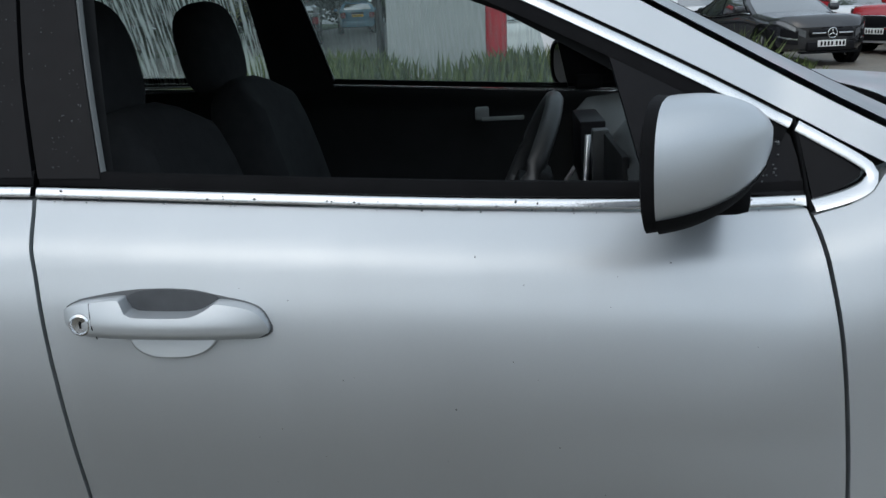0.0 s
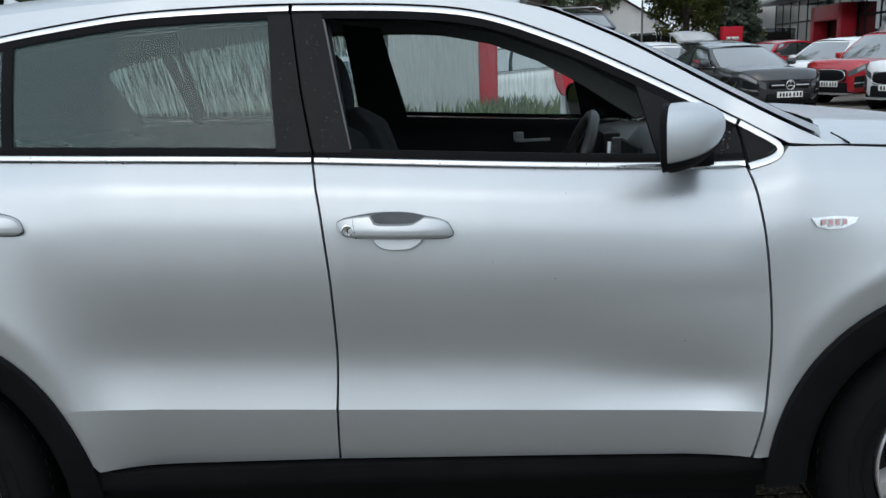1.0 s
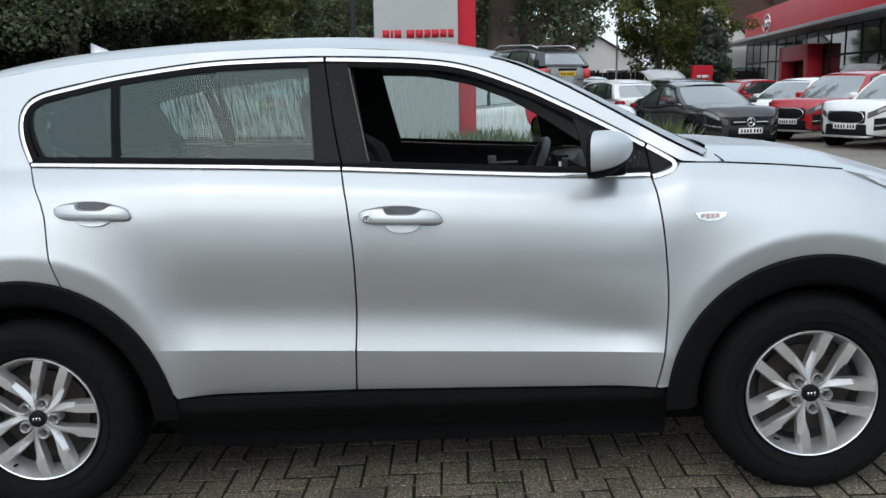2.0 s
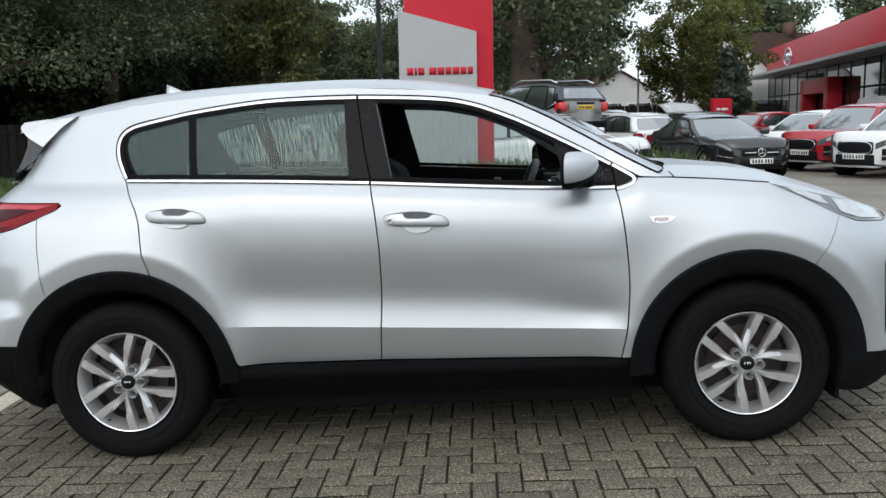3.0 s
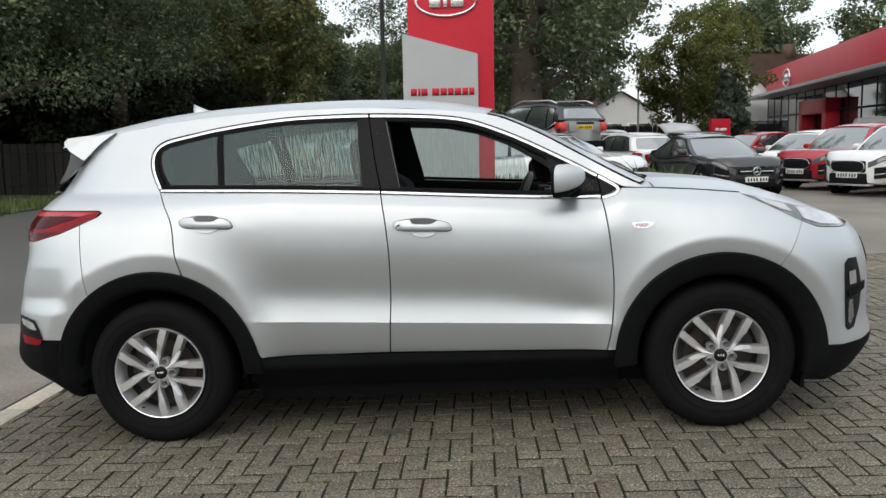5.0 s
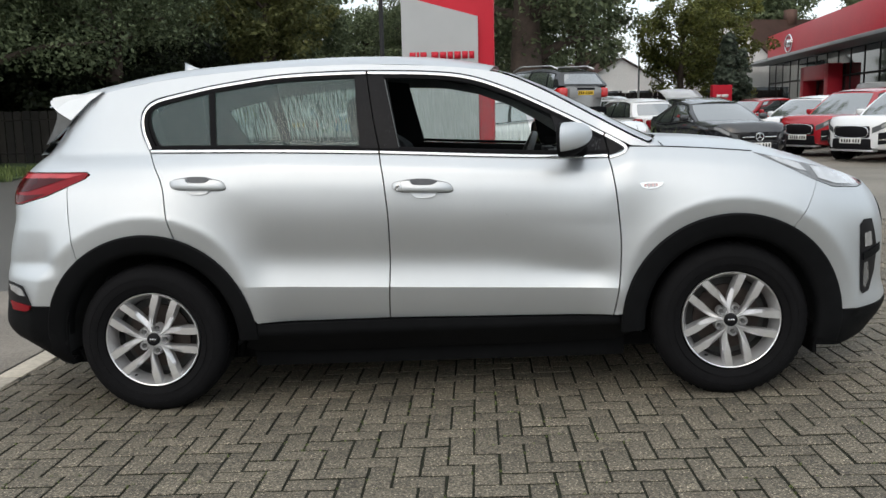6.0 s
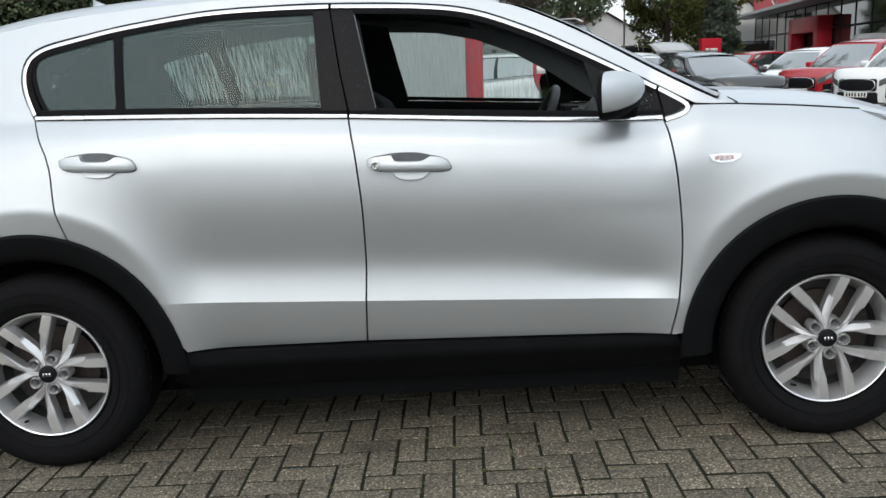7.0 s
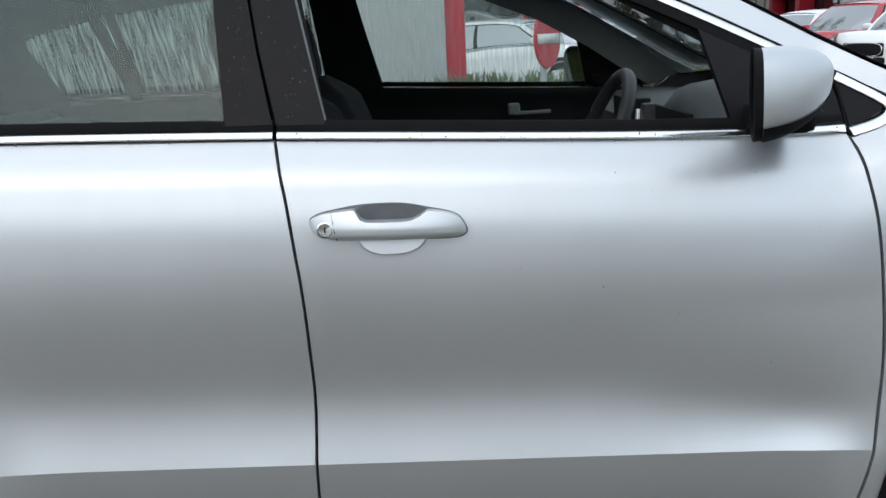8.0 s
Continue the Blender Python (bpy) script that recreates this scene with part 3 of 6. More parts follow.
# corner intake with daytime lamp
fog = [(1.914, 0.751), (1.937, 0.774), (1.991, 0.772), (2.017, 0.700), (2.039, 0.628), (2.023, 0.525), (1.980, 0.441), (1.937, 0.434), (1.921, 0.453)]
fog_house = part("fog_lamp_housing", sheet(fog, lift=0.004, depth=0.02), GLOSSBLACK, car, "gloss black corner intake")
part("fog_lamp", sheet([(1.940, 0.710), (1.983, 0.715), (1.994, 0.649), (1.945, 0.649)], lift=0.008, depth=0.004), CLEARLENS, fog_house)
part("chrome_inset", sheet([(1.940, 0.576), (1.969, 0.579), (1.977, 0.494), (1.953, 0.458), (1.937, 0.474)], lift=0.008, depth=0.004), LAMPBED, fog_house)
part("fin", sheet([(1.932, 0.620), (2.060, 0.649), (2.060, 0.612), (1.937, 0.589)], lift=0.015, depth=0.02), CLAD, fog_house)
part("grille", sheet([(2.092, 0.844), (nose_x(0.83), 0.83), (nose_x(0.76), 0.76), (nose_x(0.69), 0.69), (2.155, 0.700), (2.108, 0.762)], lift=0.006, depth=0.02), GLOSSBLACK, car, "black front grille")
both_sides(part("bonnet_gap", ribbon([(x, z + 0.002) for x, z in wing_top[3:]], 0.006, lift=-0.001, depth=0.004), RUBBER, car))
# rear corner lamp and reflector in the lower bumper
tuck = lambda pts: [(max(x, tail_x(z) + 0.012), z) for x, z in pts]
rc = part("corner_lamp", sheet(tuck([(-2.06, 0.634), (-2.00, 0.632), (-1.94, 0.620), (-1.915, 0.580), (-1.895, 0.533), (-1.97, 0.522), (-2.06, 0.525), (-2.09, 0.57)]), lift=0.010, depth=0.03), GLOSSBLACK, car, "black corner housing with a clear lamp and red reflector")
part("clear_lamp", sheet(tuck([(-2.04, 0.624), (-1.985, 0.621), (-1.943, 0.609), (-1.920, 0.577), (-1.96, 0.578), (-2.03, 0.598)]), lift=0.017, depth=0.012), CLEARLENS, rc, "clear rear lamp")
part("reflector", sheet(tuck([(-2.04, 0.545), (-1.96, 0.540), (-1.893, 0.531), (-1.900, 0.512), (-1.93, 0.503), (-2.02, 0.505)]), lift=0.018, depth=0.02), REDLENS, rc, "red reflector")
# wheel arch and sill cladding
both_sides(part("sill_cladding", sheet(cut(bottom, -0.84, 0.805)[:1] + [(x, z - 0.008) for x, z in cut(bottom, -0.80, 0.785)] + [(0.830, 0.386), (0.887, 0.290), (0.82, 0.255), (0.471, 0.245), (-0.204, 0.245), (-0.624, 0.245), (-0.86, 0.250), (-0.914, 0.275)], lift=0.012, depth=0.05, skin=lambda x, z: 0.882 - 0.95 * max(0, 0.352 - z)), CLAD, car, "black plastic sill cladding"))


def arch_trim(cx, r_in, r_out, a0, a1):
    rows = []
    n = 48
    for i in range(n + 1):
        a = radians(a0 + (a1 - a0) * i / n)
        row = []
        ro = r_out + 0.004
        for r, lift in ((ro, -0.02), (ro, 0.006), (ro - 0.008, 0.013), (r_in + 0.03, 0.016), (r_in + 0.010, 0.006), (r_in, -0.01), (r_in, -0.06)):
            x, z = cx + r * math.cos(a), HUB_Z + r * math.sin(a)
            row.append((x, -(half_width(x, max(z, 0.2)) + lift), z))
        rows.append(row)
    bm = loft(rows)
    bmesh.ops.recalc_face_normals(bm, faces=bm.faces)
    sharpen(bm, 40)
    return bm


for cx, ri, ro, a0, a1 in ((-WHEEL_X, 0.405, R_ARC, -2, 196), (WHEEL_X, 0.385, F_ARC, -14, 184)):
    both_sides(part("wheel_arch_trim", arch_trim(cx, ri, ro, a0, a1), CLAD, car, "black plastic wheel arch trim"))
    for sgn in (1, -1):
        rows = [[(cx + r * math.cos(radians(q)), -sgn * (0.885 - d), HUB_Z + 0.01 + r * math.sin(radians(q))) for r, d in ((0.405, 0.0), (0.405, 0.30), (0.03, 0.30))] for q in range(-8, 189, 7)]
        part("wheel_well", loft(rows), DARK, car)
# dark body behind the panel gaps, and the floor pan
part("floor_pan", boxed(-0.90, 0.88, -0.735, 0.735, 0.155, 0.36, bevel=0.025), CLAD, car)
part("under_tray", boxed(-1.9, 1.9, -0.64, 0.64, 0.18, 0.25, bevel=0.01), CLAD, car)
both_sides(part("air_deflector", boxed(1.715, 1.735, -0.84, -0.66, 0.165, 0.30, bevel=0.006), RUBBER, car, "black rubber air deflector"))
part("engine_bay", boxed(1.72, 1.99, -0.55, 0.55, 0.30, 0.85, bevel=0.05), DARK, car)
part("bulkhead", boxed(0.93, 1.72, -0.60, 0.60, 0.30, 1.02, bevel=0.05), DARK, car)
part("boot_floor", boxed(-2.05, -0.90, -0.60, 0.60, 0.24, 0.62, bevel=0.05), DARK, car)
bm = bmesh.new()
tube(bm, [(-0.97, -0.66, 0.34), (-0.98, -0.67, 0.20)], 0.022, 8)
part("tow_stay", bm, CLAD, car)
inner_lo = [(-1.266, 1.190), (-0.744, 1.177), (-0.226, 1.175), (0.371, 1.135), (0.769, 1.112), (0.779, 0.421), (-0.801, 0.420), (-0.870, 0.618), (-1.019, 0.796), (-1.167, 0.894)]
inner_door = part("inner_door_panel", sheet(inner_lo, lift=-0.075, depth=0.0), DARK, car)
both_sides(inner_door)
for pth in (gap_b, gap_a, gap_c):
    both_sides(part("door_seal", ribbon(pth, 0.05, lift=-0.024, depth=0.004), RUBBER, car))
both_sides(part("door_seal", ribbon([(x, z - 0.004) for x, z in bottom], 0.03, lift=-0.022, depth=0.004), RUBBER, car))

# window surrounds: bright strips, black pillars, panes
def strip(name, path, width, mat, parent, side=0.0, lift=0.004, label="", depth=0.012):
    return part(name, ribbon(path, width, lift=lift, side=side, depth=depth), mat, parent, label)


i_c = max(range(len(dlo)), key=lambda i: -abs(dlo[i][0] + 0.286))
rear_top, front_top = dlo[:i_c] + [(-0.291, 1.544)], [(-0.281, 1.544)] + dlo[i_c + 1:-3] + [(0.7945, 1.2105)]
for door, top in ((rear_door, rear_top), (front_door, front_top)):
    both_sides(strip("bright_window_strip", top, 0.013, CHROME, door, side=-0.007, label="polished bright window strip"))
    both_sides(strip("door_seal", top, 0.016, RUBBER, door, side=0.006, lift=-0.008))
    both_sides(strip("window_channel", top, 0.021, RUBBER, door, side=-0.023, lift=0.0, depth=0.03))
both_sides(part("bright_window_strip", ribbon([(0.7985, 1.2017), (0.830, 1.1825), (0.862, 1.1625), (0.881, 1.1485), (0.8855, 1.140), (0.877, 1.127), (0.852, 1.115), (0.8095, 1.1035)], 0.014, lift=0.004, depth=0.012, step=0.006), CHROME, front_wing, "polished bright window strip"))
both_sides(part("corner_trim", sheet([(0.800, 1.192), (0.83, 1.172), (0.858, 1.154), (0.872, 1.143), (0.870, 1.136), (0.848, 1.123), (0.811, 1.111)], lift=0.001, depth=0.01), GLOSSBLACK, front_wing))
both_sides(strip("door_seal", [(0.8065, 1.098), (0.8025, 1.150), (0.7955, 1.214)], 0.0045, RUBBER, front_wing, lift=0.0025))
low_r, low_f = cut(belt_line, -1.313, -0.230), cut(belt_line, -0.222, 0.801)
for door, low in ((rear_door, low_r), (front_door, low_f)):
    both_sides(strip("bright_waist_strip", low, 0.0125, CHROME, door, side=0.0085, lift=0.006, label="polished bright waist strip"))
    both_sides(strip("window_seal", low, 0.018, RUBBER, door, side=0.0255, lift=-0.001))
both_sides(part("pillar_trim", sheet([(-0.314, 1.192), (-0.230, 1.189), (-0.256, 1.321), (-0.288, 1.521), (-0.344, 1.522)], lift=0.002, depth=0.02), GLOSSBLACK, rear_door, "satin black door pillar trim"))
both_sides(part("pillar_trim", sheet([(-0.222, 1.187), (-0.135, 1.183), (-0.208, 1.519), (-0.282, 1.521), (-0.250, 1.321)], lift=0.002, depth=0.02), GLOSSBLACK, front_door, "satin black door pillar trim"))
both_sides(part("window_divider", sheet([(-1.013, 1.218), (-0.983, 1.217), (-1.011, 1.490), (-1.042, 1.485)], lift=0.0, depth=0.02), RUBBER, rear_door))
sail = part("mirror_sail", sheet([(0.600, 1.127), (0.802, 1.114), (0.797, 1.160), (0.790, 1.190), (0.695, 1.244), (0.590, 1.302), (0.555, 1.320)], lift=0.0, depth=0.02), GLOSSBLACK, front_door, "black sail panel behind the mirror")
both_sides(sail)
q_out = smooth_path([(-1.266, 1.229), (-1.301, 1.278), (-1.331, 1.346), (-1.334, 1.396), (-1.304, 1.429), (-1.177, 1.458), (-1.042, 1.485)], 0.02)
r_out = smooth_path([(-1.011, 1.490), (-0.870, 1.507), (-0.707, 1.518), (-0.525, 1.525), (-0.341, 1.522)], 0.05)
both_sides(strip("window_guide", [(-0.136, 1.186), (-0.172, 1.355), (-0.206, 1.515)], 0.0038, PILLARTRIM, front_door, lift=-0.004, label="grey window guide edge"))
for door, poly in ((rear_door, q_out + [(-1.013, 1.218)]), (rear_door, r_out + [(-0.312, 1.187), (-0.983, 1.215)])):
    pane = part("window_pane", sheet(poly, lift=-0.006, depth=0.0), TINT, door, "tinted misted side window")
    pane.visible_shadow = False
    o2 = both_sides(pane)
    o2.data.materials[0] = WETGLASS
    o2.visible_shadow = False
f_out = smooth_path([(-0.208, 1.519), (0.010, 1.502), (0.198, 1.467), (0.383, 1.396), (0.514, 1.311)], 0.04) + [(0.559, 1.129), (0.369, 1.151), (-0.135, 1.183)]
pane = part("window_pane", sheet(f_out, lift=-0.006, depth=0.0), PASSGLASS, front_door, "raised passenger window")
pane.data.transform(Matrix.Diagonal((1, -1, 1, 1)))
pane.visible_shadow = False
for q in (q_out, ):
    both_sides(strip("glass_border", q, 0.014, RUBBER, rear_door, side=0.0, lift=-0.003))
for ob in (front_door, rear_door, front_wing, rear_quarter):
    both_sides(ob)
for ob in [o for o in car.children if o.name.split(".")[0] in ("front_bumper", "bumper_lip", "rear_bumper", "lower_bumper", "tailgate", "tail_lamp", "headlamp", "fog_lamp_housing", "grille", "roof_side_rail")]:
    both_sides(ob)


# ---------- door handles, badge, mirror ----------
GRIP = [(0.005, 0.037), (0.065, 0.044), (0.176, 0.049), (0.292, 0.0515), (0.308, 0.044), (0.325, 0.0365), (0.355, 0.0330), (0.48, 0.0322), (0.608, 0.0328), (0.664, 0.0355), (0.712, 0.0418), (0.750, 0.0480), (0.87, 0.0440), (0.945, 0.0362), (0.983, 0.0225), (0.993, 0.0090), (0.955, 0.0040), (0.90, 0.0014), (0.60, 0.0), (0.30, 0.0), (0.166, 0.0014), (0.045, 0.0090), (0.004, 0.0220)]
RECESS_SHADE = [(0.290, 0.022), (0.292, 0.044), (0.325, 0.0545), (0.42, 0.0585), (0.60, 0.0580), (0.70, 0.0545), (0.762, 0.046), (0.768, 0.030), (0.70, 0.020), (0.40, 0.018)]


def handle(parent, x0, x1, z0, z1, lock, cup=0.046):
    """A pull handle: a rounded bar between two broad pads over a plate painted as a shaded hollow, with a finger cup
    below.
    """
    L = x1 - x0
    zc = lambda x: z0 + (z1 - z0) * (x - x0) / L
    skin = lambda x, z: half_width(x, z)
    at = lambda pts: smooth_path([(x0 + L * u, zc(x0 + L * u) - 0.031 + d) for u, d in pts + pts[:1]], 0.006)[:-1]

    def grip_skin(x, z):
        u = min(1.0, max(0.0, (x - x0) / L))
        v = (z - zc(x) + 0.031) / 0.026
        out = 0.010 + 0.024 * math.sin(math.pi * u) ** 0.55
        roll = 1 - 0.42 * max(0.0, 1 - v / 0.42) ** 2
        lean = 1 - 0.40 * max(0.0, v - 0.75) ** 1.4 / 1.3
        return skin(x, zc(x)) + 0.003 + out * roll * lean

    fine_x, fine_z = [x0 + 0.005 * k for k in range(1, int(L / 0.005))], [z1 - 0.04 + 0.003 * k for k in range(34)]
    ob = part("door_handle", sheet(at(GRIP), depth=0.030, xs=fine_x, zs=fine_z, skin=grip_skin), SILVER, parent, "silver pull handle")
    cx, cz = x0 + L * 0.5, zc(x0 + L * 0.5) - 0.006
    # dark ring: the gasket, set slightly low to paint the handle's shadow too
    ring = [(cx + (x - cx) * 1.018, cz + (z - cz) * 1.07 - 0.0012) for x, z in at([(0.005, 0.037), (0.065, 0.045), (0.176, 0.051), (0.292, 0.056), (0.42, 0.0585), (0.60, 0.058), (0.752, 0.051), (0.87, 0.045), (0.945, 0.037), (0.983, 0.0225), (0.993, 0.009), (0.90, 0.0), (0.60, 0.0), (0.30, 0.0), (0.166, 0.001), (0.045, 0.009), (0.004, 0.022)])]
    part("handle_gasket", sheet(ring, lift=0.0012, depth=0.003), GASKET_SHADE, ob)
    # no real opening: a plate on the skin, coloured as the hollow's shade
    part("grip_recess", sheet(at(RECESS_SHADE), lift=0.0035, depth=0.003), HANDLEDARK, ob, "dark plate painted as the shaded hollow behind the grip")
    # the finger cup: a raised oval, tilted skyward below to look dished and bright
    cx, cz = x0 + 0.52 * L, zc(x0 + 0.52 * L) - 0.004
    a, b = 0.235 * L, cup
    bm = bmesh.new()
    rings = []
    for r in (1.0, 0.985, 0.94, 0.80, 0.5, 0.15):
        ring = []
        for k in range(32):
            q = 2 * math.pi * k / 32
            x = cx + a * r * math.copysign(abs(math.cos(q)) ** 0.75, math.cos(q))
            z = cz - 0.010 + b * r * (math.copysign(abs(math.sin(q)) ** 0.85, math.sin(q)) if math.sin(q) < 0 else 0.15 * math.sin(q))
            ring.append(bm.verts.new((x, -(skin(x, z) + 0.0022 + 0.0050 * max(0.0, (cz - z) / b) ** 1.2 * (1 if r < 0.99 else 0.15)), z)))
        rings.append(ring)
    for r0, r1 in zip(rings, rings[1:]):
        for k in range(32):
            bm.faces.new((r0[k], r0[(k + 1) % 32], r1[(k + 1) % 32], r1[k]))
    bm.faces.new(rings[-1])
    bmesh.ops.recalc_face_normals(bm, faces=bm.faces)
    part("finger_cup", bm, SILVER, ob)
    if lock:
        x, z = x0 + 0.098 * L, zc(x0 + 0.098 * L) - 0.0105
        y = grip_skin(x, z)
        lk = part("lock_cylinder", lathe([(0.0150, 0.006), (0.0145, -0.002), (0.0120, -0.0035), (0.0105, -0.001), (0.0, 0.0)], 24), CHROME, ob, "bright round key lock")
        lk.matrix_basis = pose(x, -y, z)
        part("key_slot", boxed(-0.0012, 0.0012, -0.0014, 0.004, -0.0045, 0.0045), RUBBER, lk)
        bm = bmesh.new()
        tube(bm, [(x0 + (0.168 - 0.008 * k) * L, -(grip_skin(x0 + (0.168 - 0.008 * k) * L, zc(x0) - 0.030 + 0.0155 * k) + 0.0002), zc(x0 + 0.17 * L) - 0.030 + 0.0155 * k) for k in range(4)], 0.0009, 5)
        part("cap_joint", bm, RUBBER, ob)
    return ob


GASKET_SHADE = node_mat("dark_grey_gasket", (0.10, 0.105, 0.11), rough=0.5, vary=0.2, scale=40)
# dark tone stands for the shade behind the grip
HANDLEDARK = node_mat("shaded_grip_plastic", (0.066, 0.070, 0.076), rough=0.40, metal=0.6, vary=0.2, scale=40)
handle(front_door, -0.166, 0.105, 1.024, 1.012, True)
handle(rear_door, -1.186, -0.923, 1.074, 1.062, False, 0.038)
# wing badge: a slim bright wedge with a side repeater
bd = [(0.928, 0.986), (0.980, 0.989), (1.032, 0.985), (1.026, 0.973), (1.000, 0.961), (0.965, 0.959), (0.940, 0.966)]
BADGEMARK = node_mat("badge_mark", (0.46, 0.30, 0.30), 0.4, vary=0.1)
badge = part("wing_badge", sheet(bd, lift=0.006, depth=0.01), CHROME, front_wing, "bright wing badge with repeater lamp")
part("repeater", sheet([(0.955, 0.983), (1.002, 0.983), (0.996, 0.967), (0.965, 0.965)], lift=0.0085, depth=0.004), CLEARLENS, badge)
for k in range(4):
    x = 0.948 + 0.016 * k
    part("badge_mark", sheet([(x, 0.982), (x + 0.009, 0.982), (x + 0.009, 0.970), (x, 0.970)], lift=0.0105, depth=0.003), BADGEMARK, badge)


def mirror_housing(sgn):
    """A door mirror: painted shell, black rim and foot, silvered glass facing back."""
    rows = []
    n = 14
    for i in range(n + 1):
        t = i / n                       # from the glass side (back) forwards
        x = 0.612 + 0.108 * t
        k = (1 - t ** 2.4) ** 0.6 if t < 1 else 0.02
        zc = 1.196 + 0.010 * t
        hz, hy = 0.070 * k + 0.004, 0.092 * (0.70 + 0.30 * (1 - t)) * k + 0.004
        yc = 0.972 - 0.015 * t
        row = []
        for j in range(24):
            a = 2 * math.pi * j / 24
            c, s = math.cos(a), math.sin(a)
            w = yc + hy * math.copysign(abs(c) ** 0.7, c)
            row.append((x - 0.30 * (w - 0.93) * (1 - t) + 0.26 * hz * s * t, -w * sgn, zc - 0.004 + hz * math.copysign(abs(s) ** 0.72, s)))
        rows.append(row)
    bm = loft(rows, close=True)
    bm.faces.new(bm.verts[-24:])
    bmesh.ops.recalc_face_normals(bm, faces=bm.faces)
    # the lower third is black
    shell = part("door_mirror", bm, SILVER, front_door if sgn > 0 else PASS_DOOR, "silver door mirror with a black lower edge")
    rows2 = []
    for i in range(n + 1):
        row = rows[i]
        sel = [row[(14 + q) % 24] for q in range(0, 9)]
        rows2.append([(p[0], p[1] + math.copysign(0.003, p[1]) * (1 if abs(p[1]) > 0.972 else -1) * 0.3, p[2] - 0.003) for p in sel])
    bm = loft(rows2)
    bmesh.ops.recalc_face_normals(bm, faces=bm.faces)
    part("lower_cover", bm, RUBBER, shell)
    bm = loft([[(x, y * 1.0, z) for x, y, z in rows[0]], [(x - 0.014, -sgn * (0.972 + (abs(y) - 0.972) * 1.02), 1.196 + (z - 1.196) * 1.02) for x, y, z in rows[0]], [(x - 0.014, -sgn * (0.972 + (abs(y) - 0.972) * 0.9), 1.196 + (z - 1.196) * 0.9) for x, y, z in rows[0]]], close=True)
    bmesh.ops.recalc_face_normals(bm, faces=bm.faces)
    sharpen(bm, 40)
    part("rim", bm, RUBBER, shell)
    bm = bmesh.new()
    bm.faces.new([bm.verts.new((x - 0.008, -sgn * (0.972 + (abs(y) - 0.972) * 0.92), 1.196 + (z - 1.196) * 0.92)) for x, y, z in rows[0]])
    part("mirror_glass", bm, MIRROR, shell, "silvered mirror glass")
    bm = bmesh.new()
    box(bm, 0.620, 0.705, min(-sgn * 0.80, -sgn * 0.95), max(-sgn * 0.80, -sgn * 0.95), 1.118, 1.165, bevel=0.015)
    part("mirror_foot", bm, RUBBER, shell)


TWIN = dict(MIRRORED)
PASS_DOOR = TWIN[front_door]
mirror_housing(1)
mirror_housing(-1)
for ob, twin in MIRRORED:
    if ob.parent in TWIN:
        twin.parent = TWIN[ob.parent]
pane.parent = PASS_DOOR


# ---------- rain beads ----------
DROP = node_mat("water_bead", (0.09, 0.094, 0.098), rough=0.08, spec=0.4)


def beads(name, parent, n, region, seed, low=0.0012, high=0.0035, lift=0.002, path=None):
    """Small flattened beads of water scattered on a stretch of the skin."""
    rng = np.random.default_rng(seed)
    bm = bmesh.new()
    for _ in range(n):
        if path:
            x = path[0][0] + (path[-1][0] - path[0][0]) * rng.random()
            z = line(path)(x) + region * (rng.random() - 0.2)
        else:
            x, z = region[0] + (region[1] - region[0]) * rng.random(), region[2] + (region[3] - region[2]) * rng.random()
        r = low + (high - low) * rng.random() ** 3
        m = Matrix.Translation((x, -(half_width(x, z) + lift), z)) @ Matrix.Diagonal((r * (0.8 + 0.6 * rng.random()), r * 0.55, r * (0.8 + 0.8 * rng.random()), 1))
        bmesh.ops.create_icosphere(bm, subdivisions=1, radius=1, matrix=m)
    return tagged(part(name, bm, DROP, parent), kind="stuff")


beads("rain_bead", front_door, 30, (-0.205, -0.165, 1.20, 1.33), 2, low=0.0006, high=0.0015, lift=0.0028)
beads("rain_bead", front_door, 26, (-0.245, -0.212, 1.33, 1.50), 12, low=0.0006, high=0.0015, lift=0.0028)
beads("rain_bead", rear_door, 40, (-0.31, -0.262, 1.20, 1.50), 3, low=0.0006, high=0.0015, lift=0.0028)
beads("rain_bead", front_door, 80, 0.014, 5, low=0.0008, high=0.0022, lift=0.0075, path=cut(belt_line, -0.20, 0.79))
beads("rain_bead", rear_door, 55, 0.014, 6, low=0.0008, high=0.0022, lift=0.0075, path=cut(belt_line, -1.29, -0.24))
beads("rain_bead", front_door, 24, (-0.1, 0.75, 0.70, 1.07), 7, low=0.0005, high=0.0013, lift=0.0004)
beads("rain_bead", front_door, 90, (0.64, 0.78, 1.13, 1.20), 8, lift=0.002)

# ---------- wheels ----------
NUT = node_mat("grey_wheel_nut", (0.22, 0.22, 0.225), rough=0.3, metal=0.9, vary=0.15, scale=60)


